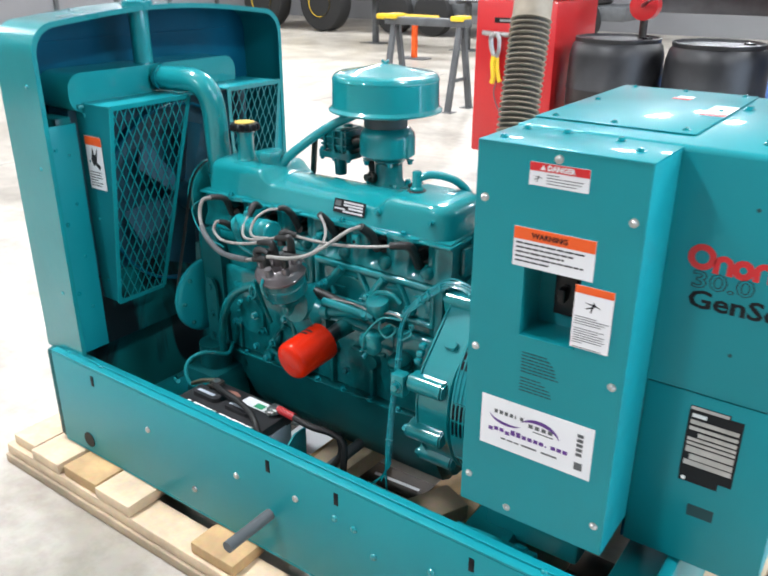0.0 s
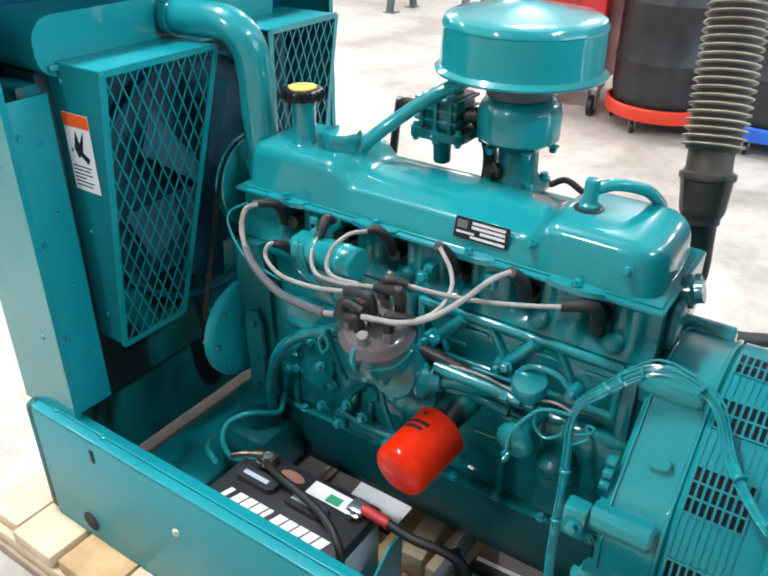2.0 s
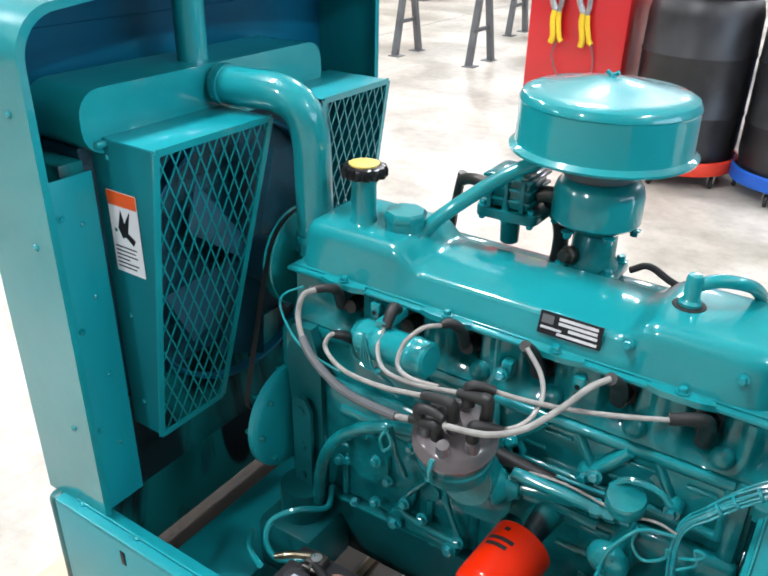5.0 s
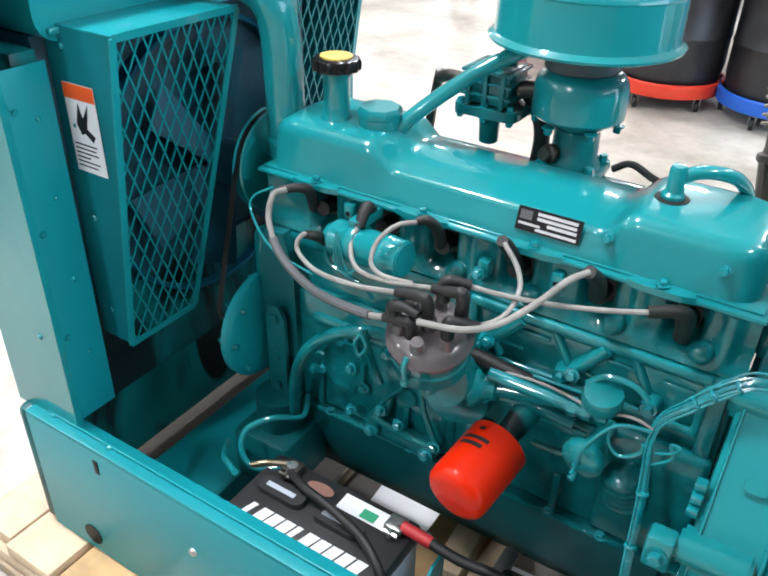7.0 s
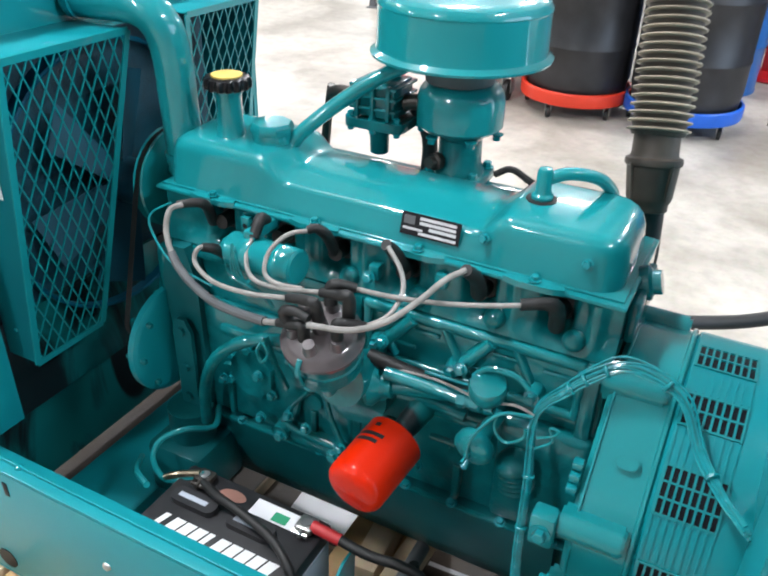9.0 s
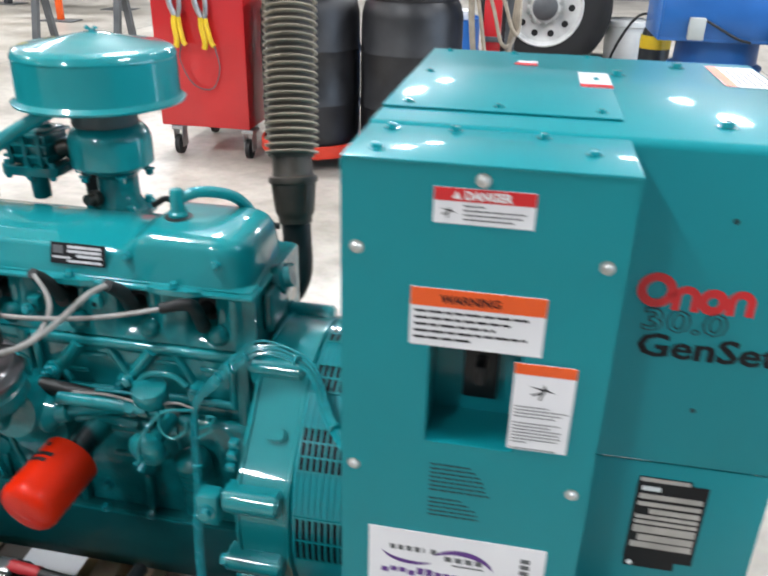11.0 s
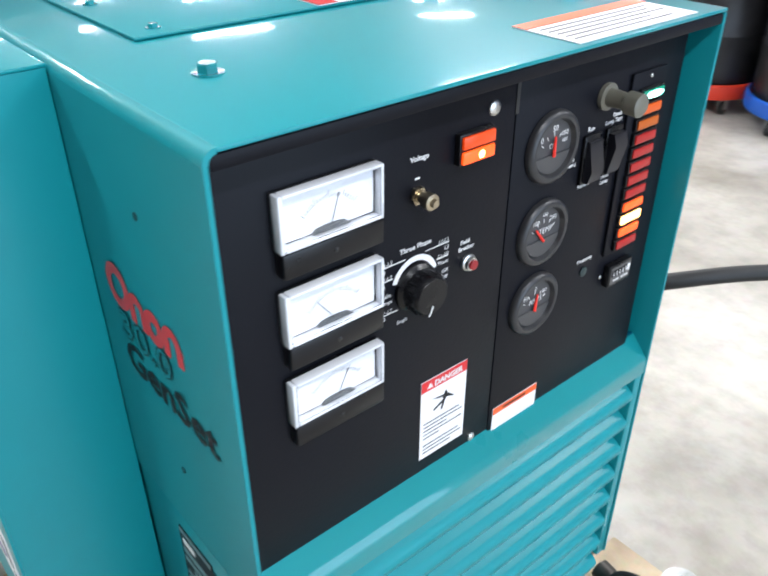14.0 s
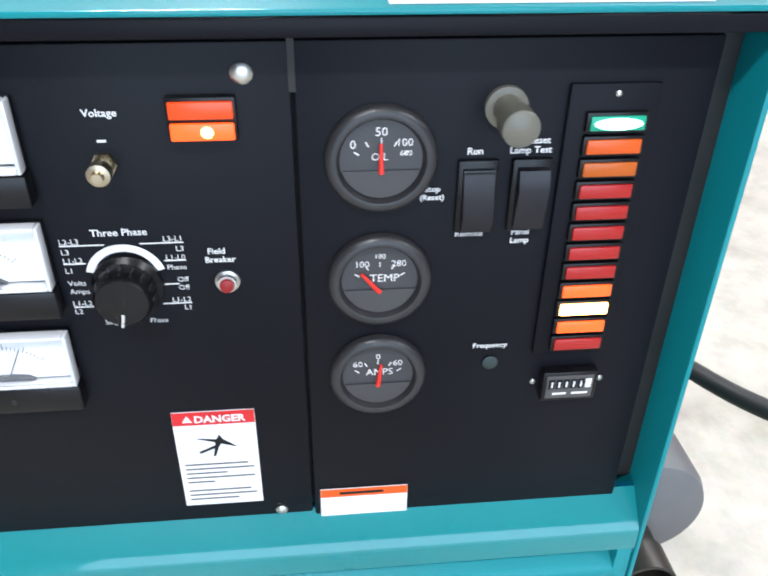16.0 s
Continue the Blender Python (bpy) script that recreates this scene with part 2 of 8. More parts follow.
def tube(bm, pts, r, seg=10, n=6, caps=True):
    """A hose along a curve through the points; r: one radius, or a function of the share of the way."""
    path = smooth_path(pts, n)
    rings, x = [], None
    for i, p in enumerate(path):
        d = (path[min(i + 1, len(path) - 1)] - path[max(i - 1, 0)]).normalized()
        if x is None:
            x, y = ring_frame(d)
        else:
            x = (x - d * x.dot(d)).normalized()
            y = d.cross(x)
        rad = r(i / (len(path) - 1)) if callable(r) else r
        rings.append([bm.verts.new(p + (x * math.cos(a) + y * math.sin(a)) * rad) for a in [2 * math.pi * k / seg for k in range(seg)]])
    for a, b in zip(rings, rings[1:]):
        for k in range(seg):
            bm.faces.new((a[k], a[(k + 1) % seg], b[(k + 1) % seg], b[k]))
    if caps:
        bm.faces.new(rings[0][::-1])
        bm.faces.new(rings[-1])
    return bm


def prism(bm, outline, origin, u, v, depth):
    """An outline of (a, b) in the plane of u and v at origin, given thickness along depth (a vector)."""
    origin, u, v, depth = Vector(origin), Vector(u), Vector(v), Vector(depth)
    lo = [bm.verts.new(origin + u * a + v * b) for a, b in outline]
    hi = [bm.verts.new(p.co + depth) for p in lo]
    k = len(lo)
    bm.faces.new(lo[::-1])
    bm.faces.new(hi)
    for i in range(k):
        bm.faces.new((lo[i], lo[(i + 1) % k], hi[(i + 1) % k], hi[i]))
    bmesh.ops.recalc_face_normals(bm, faces=bm.faces[:])
    return bm


def round_rect(w, h, r, n=5):
    """Outline of a rounded rectangle about the origin."""
    pts = []
    for cx, cy, a0 in ((w / 2 - r, h / 2 - r, 0), (-w / 2 + r, h / 2 - r, 90), (-w / 2 + r, -h / 2 + r, 180), (w / 2 - r, -h / 2 + r, 270)):
        for i in range(n + 1):
            a = radians(a0 + 90 * i / n)
            pts.append((cx + r * math.cos(a), cy + r * math.sin(a)))
    return pts


def dome(bm, c, axis, r, h, seg=12):
    return lathe(bm, c, axis, [(r, 0), (r * 0.97, h * 0.35), (r * 0.75, h * 0.75), (r * 0.4, h * 0.95), (r * 0.05, h)], seg)


def hexbolt(bm, c, axis, r, h):
    """A hexagon head on a washer."""
    axis = Vector(axis).normalized()
    lathe(bm, c, axis, [(r * 1.5, 0), (r * 1.5, h * 0.18)], 14)
    lathe(bm, Vector(c) + axis * h * 0.18, axis, [(r, 0), (r, h * 0.7), (r * 0.85, h * 0.82)], 6)
    return bm


def thing(name, loc, label, category, group="", kind=""):
    ob = new(name)
    ob.empty_display_size = 0.05
    ob.location = loc
    return tagged(ob, label, category, group, kind)


def finish(name, bm, mat, angle=35):
    me = bpy.data.meshes.new(name)
    bm.to_mesh(me)
    bm.free()
    me.materials.append(mat)
    me.polygons.foreach_set("use_smooth", [True] * len(me.polygons))
    me.set_sharp_from_angle(angle=radians(angle))
    return me


def part(name, bm, mat, parent, label="", angle=35):
    """Links a bmesh, made in world metres, as one mesh under its thing or part."""
    ob = new(name, finish(name, bm, mat, angle))
    ob.parent = parent
    if parent.type == "EMPTY":
        ob.matrix_parent_inverse = Matrix.Translation(-parent.location)
    return tagged(ob, label)


def whole(name, bm, mat, label, category, group="", kind="", angle=35):
    """A thing of one mesh."""
    return tagged(new(name, finish(name, bm, mat, angle)), label, category, group, kind)


def words(name, text, size, origin, u, v, mat, parent, align="LEFT", lift=0.0006, bold=0.0, stretch=1.0):
    """Raised lettering in the built-in font: u to the right, v up."""
    cu = bpy.data.curves.new("temp", "FONT")
    cu.body, cu.size, cu.align_x, cu.offset, cu.resolution_u = text, size, align, bold, 2
    t = new("temp", cu)
    bpy.context.view_layer.update()
    me = bpy.data.meshes.new_from_object(t.evaluated_get(bpy.context.evaluated_depsgraph_get()))
    bpy.data.objects.remove(t)
    bpy.data.curves.remove(cu)
    u, v = Vector(u).normalized(), Vector(v).normalized()
    n = u.cross(v)
    o = Vector(origin) + n * lift
    for p in me.vertices:
        p.co = o + u * p.co.x * stretch + v * p.co.y
    me.name = name
    me.materials.clear()
    me.materials.append(mat)
    ob = new(name, me)
    ob.parent = parent
    if parent.type == "EMPTY":
        ob.matrix_parent_inverse = Matrix.Translation(-parent.location)
    return ob


def sheet(bm, origin, u, v, w, h, thick=0.0008):
    """A thin rectangle of w by h from its lower left corner."""
    u, v = Vector(u).normalized(), Vector(v).normalized()
    return prism(bm, [(0, 0), (w, 0), (w, h), (0, h)], origin, u, v, u.cross(v) * thick)


X, Y, Z = Vector((1, 0, 0)), Vector((0, 1, 0)), Vector((0, 0, 1))

# ---- the workshop ----
bm = bm_new()
box(bm, (-16, -7, -0.2), (9, 17, 0.0))
whole("floor", bm, CONCRETE, "smooth pale grey sealed concrete workshop floor", "floor", kind="structure")
for jx in (-11.0, -5.2, 2.6):
    whole("floor_joint", box(bm_new(), (jx - 0.004, -7, 0.0), (jx + 0.004, 17, 0.0012)), GREY_PAINT, "dark narrow expansion joint in the concrete", "floor joint", kind="structure")
for nm, lo, hi in (("wall_north", (-16.2, 17, -0.2), (6.2, 17.2, CEILING_Z + 0.2)), ("wall_south", (-16.2, -7.2, -0.2), (6.2, -7, CEILING_Z + 0.2)),
                   ("wall_west", (-16.2, -7, -0.2), (-16, 17, CEILING_Z + 0.2)), ("wall_east_1", (6.0, -7, -0.2), (6.2, -1.4, CEILING_Z + 0.2)), ("wall_east_2", (6.0, 3.6, -0.2), (6.2, 17, CEILING_Z + 0.2)), ("wall_east_3", (6.0, -1.4, 3.6), (6.2, 3.6, CEILING_Z + 0.2))):
    whole(nm, box(bm_new(), lo, hi), WALL_PAINT, "pale painted metal-clad workshop wall", "wall", kind="structure")
whole("ceiling", box(bm_new(), (-16, -7, CEILING_Z), (6.2, 17, CEILING_Z + 0.2)), CEIL_PAINT, "dull grey workshop ceiling between strip lights", "ceiling", kind="structure")


def ceiling_light(x, y):
    z = CEILING_Z
    t = thing("ceiling_light", (x, y, z), "white fluorescent strip fixture under the ceiling", "ceiling light", "strip lights under the ceiling")
    part("housing", box(bm_new(), (x - 0.17, y - 0.65, z - 0.07), (x + 0.17, y + 0.65, z - 0.005), 0.01), WHITE_PAINT, t)
    for dx in (-0.08, 0.08):
        part("tube", cyl(bm_new(), (x + dx, y - 0.6, z - 0.095), (x + dx, y + 0.6, z - 0.095), 0.018, seg=10), TUBE_MAT, t, "glowing fluorescent tube")
    la = bpy.data.lights.new("strip_light", "AREA")
    la.shape, la.size, la.size_y, la.energy, la.color = "RECTANGLE", 0.28, 1.25, LAMP_POWER, (0.915, 0.95, 1.0)
    lo = new("strip_light", la)
    lo.location = (x, y, z - 0.13)
    return t


for gx in (-12.7, -7.4, -2.1, 3.2):
    for gy in (-0.4, 4.2, 8.8, 13.4):
        ceiling_light(gx, gy)
# two unseen fixtures added to brighten the machine's near side
for gx in (-7.4, -2.1):
    ceiling_light(gx, -5.0)

# daylight through the open vehicle door
la = bpy.data.lights.new("door_daylight", "AREA")
la.shape, la.size, la.size_y, la.energy, la.color = "RECTANGLE", 5.0, 3.6, DOOR_POWER, (0.62, 0.78, 1.0)
lo = new("door_daylight", la)
lo.matrix_world = look((6.1, 1.1, 1.8), (0.0, 1.1, 1.6))

# ---- generator set: skid, radiator shroud, radiator, control housing ----
YC = 0.41          # the machine's middle line
genset_base = thing("generator_skid", (-0.4, YC, 0.1), "teal folded steel skid base with bolts, on a pallet", "skid base")


def rail(y_out, side, name):
    """A folded channel: tall web with slots, flanges at top and foot. side: +1 folds towards +y."""
    lo, hi = sorted((y_out, y_out + side * 0.005))
    web = part(name, box(bm_new(), (-1.34, lo, 0.112), (0.37, hi, 0.404), 0.0015), TEAL_SATIN, genset_base)
    for d0, d1, x0, z0, z1, bev in ((0.0, 0.046, -1.34, 0.404, 0.411, 0.003), (0.0, 0.046, -1.34, 0.105, 0.112, 0.002), (0.020, 0.026, -1.30, 0.411, 0.4165, 0.002), (0.042, 0.046, -1.30, 0.37, 0.404, 0.001)):
        lo, hi = sorted((y_out + side * d0, y_out + side * d1))
        part("flange", box(bm_new(), (x0, lo, z0), (0.37, hi, z1), bev), TEAL_SATIN, web)
    return web


rail_near = rail(-0.052, 1, "rail")
rail(0.872, -1, "rail")
bm = bm_new()
box(bm, (-1.376, -0.02, 0.125), (-1.34, 0.84, 0.40), 0.012)
box(bm, (-1.372, -0.052, 0.106), (-1.335, 0.0, 0.408), 0.016)
box(bm, (-1.372, 0.82, 0.106), (-1.335, 0.872, 0.408), 0.016)
part("end_channel", bm, TEAL_OILY, genset_base)
part("end_channel", box(bm_new(), (0.37, -0.046, 0.106), (0.395, 0.872, 0.41), 0.006), TEAL_SATIN, genset_base)
for x0, x1, z1 in ((-1.20, -1.02, 0.235), (-0.10, 0.02, 0.22), (0.24, 0.36, 0.22)):
    part("cross_member", box(bm_new(), (x0, -0.046, 0.13), (x1, 0.866, z1), 0.012), TEAL_SATIN, genset_base)
for x, z in ((-0.923, 0.297), (-0.755, 0.18), (-0.591, 0.294), (-0.399, 0.313), (-0.283, 0.314), (-0.229, 0.31), (-0.176, 0.262), (-0.03, 0.30), (0.12, 0.30), (0.33, 0.30)):
    part("bolt", dome(bm_new(), (x, -0.052, z), -Y, 0.009, 0.006), TEAL_BOLT if x > -0.3 else STEEL, genset_base)
for x in (-1.151, -0.482, -0.278, 0.06):
    part("slot", box(bm_new(), (x - 0.006, -0.0535, 0.352), (x + 0.006, -0.051, 0.384), 0.0005), BLACK_PANEL, rail_near)
part("hole", lathe(bm_new(), (-1.214, -0.0505, 0.15), -Y, [(0.024, 0), (0.024, 0.003)], 20), BLACK_PANEL, rail_near)
for x in (-1.28, -1.13, 0.2):
    part("bolt", dome(bm_new(), (x, -0.03, 0.411), Z, 0.008, 0.006), TEAL_BOLT, genset_base)

# painted conduit below the breaker box
bm = bm_new()
cyl(bm, (-0.03, 0.045, 0.345), (0.145, 0.052, 0.345), 0.0165, seg=18)
conduit = part("conduit", bm, TEAL, genset_base)
part("coupling", lathe(bm_new(), (0.10, 0.050, 0.345), X, [(0.018, 0), (0.021, 0.002), (0.021, 0.024), (0.018, 0.026)], 18), TEAL_BOLT, conduit)
part("bracket", box(bm_new(), (0.02, 0.03, 0.224), (0.05, 0.06, 0.332), 0.003), TEAL_SATIN, genset_base)

# pole through the skid
bm = bm_new()
cyl(bm, (-0.486, -0.19, 0.226), (-0.481, 0.30, 0.236), 0.0145, seg=14)
whole("pry_bar", bm, GREY_PAINT, "short round grey steel bar poking out through the skid rail", "steel bar")

# radiator shroud
shroud = thing("radiator_shroud", (-1.3, YC, 0.41), "tall teal sheet-metal radiator shroud with rounded top corners", "radiator shroud")


def arch(inset, n=10):
    """Outline (y, z) of the shroud: upright sides, rounded shoulders, a slightly crowned top."""
    y0, y1, r = -0.03 + inset, 0.85 - inset, 0.075 - inset * 0.6
    z1 = 1.312 - inset
    pts = [(y0, 0.405)]
    for i in range(9):
        a = radians(180 - 90 * i / 8)
        pts.append((y0 + r + r * math.cos(a), z1 - r + r * math.sin(a)))
    for i in range(1, n):
        s = i / n
        pts.append((y0 + r + (y1 - y0 - 2 * r) * s, z1 + 0.028 * math.sin(math.pi * s)))
    for i in range(9):
        a = radians(90 - 90 * i / 8)
        pts.append((y1 - r + r * math.cos(a), z1 - r + r * math.sin(a)))
    pts.append((y1, 0.405))
    return pts


def band(bm, outer, inner, x0, x1):
    """The skin between two outlines, from x0 to x1."""
    A = [[bm.verts.new((x, y, z)) for y, z in o] for o in (outer, inner) for x in (x0, x1)]
    oa, ob_, ia, ib = A
    for i in range(len(outer) - 1):
        bm.faces.new((oa[i], oa[i + 1], ob_[i + 1], ob_[i]))
        bm.faces.new((ib[i], ib[i + 1], ia[i + 1], ia[i]))
        bm.faces.new((ob_[i], ob_[i + 1], ib[i + 1], ib[i]))
        bm.faces.new((ia[i], ia[i + 1], oa[i + 1], oa[i]))
    for i in (0, -1):
        bm.faces.new((oa[i], ob_[i], ib[i], ia[i]))
    bmesh.ops.recalc_face_normals(bm, faces=bm.faces[:])
    return bm


part("skin", band(bm_new(), arch(0), arch(0.004), -1.385, -1.215), TEAL, shroud, angle=50)
part("rear_lip", band(bm_new(), arch(0.0042), arch(0.013), -1.2195, -1.2155), TEAL, shroud)
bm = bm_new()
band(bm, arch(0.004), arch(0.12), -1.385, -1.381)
part("front_frame", bm, TEAL_INSIDE_SHADE, shroud)
part("front_grille_backing", box(bm_new(), (-1.381, 0.06, 0.42), (-1.377, 0.76, 1.25)), TEAL_INSIDE_SHADE, shroud)
for y0, y1 in ((-0.0258, 0.062), (0.758, 0.8458)):
    part("side_flange", box(bm_new(), (-1.2235, y0, 0.42), (-1.2197, y1, 1.06), 0.001), TEAL_SATIN, shroud)
for z in (0.55, 0.70, 0.85, 0.98):
    for y in (0.03, 0.79):
        part("bolt", dome(bm_new(), (-1.2197, y, z), X, 0.0045, 0.0035), TEAL_BOLT, shroud)
for z in (0.6, 0.95, 1.16):
    part("bolt", dome(bm_new(), (-1.26, -0.0302, z), -Y, 0.006, 0.004), TEAL_BOLT, shroud)
for z in (0.60, 0.80, 1.0):
    part("bolt", hexbolt(bm_new(), (-1.2197, -0.006, z), X, 0.0045, 0.005), TEAL_BOLT, shroud)
part("fan_ring", lathe(bm_new(), (-1.236, 0.385, 0.80), X, [(0.262, -0.009), (0.262, 0.020), (0.266, 0.022), (0.27, 0.020), (0.27, -0.009)], 48, False), TEAL_INSIDE_SHADE, shroud, "round teal fan opening ring behind the guards")
part("lower_baffle", box(bm_new(), (-1.245, 0.02, 0.41), (-1.235, 0.80, 0.62), 0.002), TEAL_OILY, shroud, "dark teal lower baffle smeared with black oil")

# radiator
radiator = thing("radiator", (-1.28, YC, 0.5), "teal radiator with rounded top tank and filler neck", "radiator")
bm = bm_new()
prism(bm, [(y - 0.01, z) for y, z in [(0.345 + a, 1.135 + b) for a, b in round_rect(0.58, 0.10, 0.04)]], (-1.335, 0, 0), Y, Z, (0.13, 0, 0))
part("top_tank", bm, TEAL, radiator, angle=40)
part("tank_lip", box(bm_new(), (-1.205, 0.062, 1.098), (-1.195, 0.60, 1.108), 0.002), TEAL, radiator)
part("core", box(bm_new(), (-1.335, 0.06, 0.50), (-1.245, 0.76, 1.09), 0.004), CORE_HAZE, radiator, "dark finned radiator core tinted for the fan's blue haze")
part("side_channel", box(bm_new(), (-1.345, 0.015, 0.45), (-1.235, 0.06, 1.075), 0.004), TEAL_OILY, radiator)
part("side_channel", box(bm_new(), (-1.345, 0.755, 0.45), (-1.235, 0.80, 1.075), 0.004), TEAL_SHEET, radiator)
part("filler_neck", cyl(bm_new(), (-1.255, 0.325, 1.17), (-1.255, 0.325, 1.335), 0.027, seg=20), TEAL, radiator)
bm = bm_new()
lathe(bm, (-1.255, 0.325, 1.328), Z, [(0.04, 0), (0.042, 0.006), (0.042, 0.02), (0.03, 0.026), (0.0, 0.028)], 20)
part("filler_cap", bm, TEAL, radiator)

# fan guards
GX = lambda z: -1.086 - 0.1405 * (1.106 - z)


def fan_guard(y0, y1):
    """A boxed guard with a sloping expanded-metal face; y0 is its outer side."""
    g = thing("fan_guard", (-1.15, (y0 + y1) / 2, 0.6), "teal boxed sheet-metal fan guard with expanded-metal mesh face", "fan guard", "fan guards")
    s = 1 if y1 > y0 else -1
    ztop, zbot = 1.108, 0.56
    bm = bm_new()
    prism(bm, [(-1.2345, ztop), (GX(ztop), ztop), (GX(zbot), zbot), (-1.2345, zbot)], (0, y0, 0), X, Z, (0, s * 0.0025, 0))
    part("side_panel", bm, TEAL_GUARD_SHADE, g)
    lo, hi = sorted((y0, y1))
    part("top_panel", box(bm_new(), (-1.2345, lo, ztop), (GX(ztop), hi, ztop + 0.003), 0.001), TEAL_SHEET, g)
    # face frame and mesh, in the sloping plane
    o = Vector((GX(ztop), y0, ztop))
    u = Vector((0, s, 0))
    v = (Vector((GX(zbot), y0, zbot)) - o)
    h = v.length
    v.normalize()
    w = abs(y1 - y0)
    nrm = X * 0.99 + Z * -0.139
    fr = bm_new()
    top_w, bot_w = w, w * 0.62
    edge = [(0, 0), (top_w, 0), (bot_w, h), (0, h)]
    for (a, b), (c, d) in zip(edge, edge[1:] + edge[:1]):
        p, q = o + u * a + v * b, o + u * c + v * d
        dirv = (q - p).normalized()
        side = dirv.cross(nrm).normalized()
        prism(fr, [(0, -0.006), ((q - p).length, -0.006), ((q - p).length, 0.006), (0, 0.006)], p, dirv, side, nrm * 0.003)
    part("frame", fr, TEAL, g)
    me = bm_new()
    px_, pz_ = 0.026, 0.058

    def inside(a, b):
        return 0.004 < b < h - 0.004 and 0.004 < a < top_w + (bot_w - top_w) * b / h - 0.004

    rows, cols = int(h / (pz_ / 2)) + 2, int(w / (px_ / 2)) + 2
    for i in range(cols):
        for j in range(rows):
            if (i + j) % 2:
                continue
            a, b = i * px_ / 2, j * pz_ / 2
            for da in (px_ / 2, -px_ / 2):
                a2, b2 = a + da, b + pz_ / 2
                if inside((a + a2) / 2, (b + b2) / 2):
                    p, q = o + u * a + v * b - nrm * 0.001, o + u * a2 + v * b2 - nrm * 0.001
                    dirv = (q - p).normalized()
                    side = dirv.cross(nrm).normalized() * 0.00115
                    vs = [me.verts.new(c) for c in (p - side, q - side, q + side, p + side)]
                    vt = [me.verts.new(c.co + nrm * 0.0022) for c in vs]
                    me.faces.new(vs[::-1])
                    me.faces.new(vt)
                    for k in range(4):
                        me.faces.new((vs[k], vs[(k + 1) % 4], vt[(k + 1) % 4], vt[k]))
    part("mesh", me, TEAL, g, "teal expanded-metal mesh with diamond openings")
    for bz in (0.62, 0.80, 0.96, 1.08):
        part("bolt", dome(bm_new(), (-1.2, y0, bz), (0, -s, 0), 0.005, 0.003), TEAL_BOLT, g)
    return g


guard_near = fan_guard(0.078, 0.33)
fan_guard(0.692, 0.478)
bm = bm_new()
sheet(bm, (-1.211, 0.0765, 0.886), X, Z, 0.068, 0.142)
fan_label = part("warning_label", bm, LABEL_WHITE, guard_near, "white fan warning label with an orange head")
part("label_head", sheet(bm_new(), (-1.2108, 0.0757, 1.004), X, Z, 0.0676, 0.023), LABEL_ORANGE, fan_label)
bm = bm_new()
prism(bm, [(0.018, 0.965), (0.028, 0.998), (0.034, 0.975), (0.05, 0.999), (0.04, 0.96), (0.056, 0.95), (0.05, 0.94), (0.034, 0.952), (0.026, 0.948)], (-1.211, 0.0757, 0), X, Z, (0, -0.0006, 0))
part("label_print", bm, LABEL_BLACK, fan_label)
bm = bm_new()
for i, w in enumerate((0.05, 0.046, 0.05, 0.03, 0.05, 0.044)):
    sheet(bm, (-1.206, 0.0757, 0.931 - i * 0.0072), X, Z, w, 0.0022, 0.0005)
part("label_print", bm, LABEL_BLACK, fan_label)

# control housing
housing = thing("control_housing", (0.3, 0.42, 0.41), "teal sheet-metal generator control housing with instrument recess and louvred end", "control housing")
HB, HT = 0.42, 1.187
bm = bm_new()
box(bm, (0.0, 0.145, 1.183), (0.526, 0.692, HT), 0.0018)
part("roof", bm, TEAL_SHEET, housing)
bm = bm_new()
box(bm, (0.2862, 0.1350, 0.773), (0.526, 0.1385, 1.177))
part("upper_side", bm, TEAL_SATIN, housing)
part("lower_side", box(bm_new(), (0.2862, 0.1362, HB), (0.526, 0.1392, 0.770), 0.001), TEAL_SATIN, housing)
bend = [(0.145 - 0.010 * math.cos(radians(a)), 1.177 + 0.010 * math.sin(radians(a))) for a in range(0, 91, 15)]
bend += [(0.145 - 0.006 * math.cos(radians(a)), 1.177 + 0.006 * math.sin(radians(a))) for a in range(90, -1, -15)]
part("rolled_edge", prism(bm_new(), bend, (0.0, 0, 0), Y, Z, (0.526, 0, 0)), TEAL_SHEET, housing, angle=40)
part("far_side", box(bm_new(), (0.0, 0.6875, HB), (0.526, 0.6915, 1.183), 0.001), TEAL_SATIN, housing)
part("engine_side", box(bm_new(), (0.0, 0.14, 0.70), (0.004, 0.687, 1.183), 0.001), TEAL_SHEET, housing)
part("inner_back", box(bm_new(), (0.28, 0.14, HB), (0.284, 0.687, 1.182)), TEAL_INSIDE_SHADE, housing)
bm = bm_new()
box(bm, (0.0, 0.208, 1.1875), (0.284, 0.684, 1.1905), 0.001)
hatch = part("hatch", bm, TEAL_SHEET, housing, "flat teal roof hatch panel")

# louvred end below the instruments
bm = bm_new()
prism(bm, [(0.501, 0.800), (0.519, 0.781), (0.5245, 0.775), (0.5255, 0.770), (0.5255, 0.752), (0.519, 0.748), (0.497, 0.79)], (0, 0.1395, 0), X, Z, (0, 0.5475, 0))
part("ledge", bm, TEAL, housing, angle=50)
part("ledge_fold", box(bm_new(), (0.496, 0.1395, 0.74), (0.5, 0.687, 0.80)), TEAL_INSIDE_SHADE, housing)
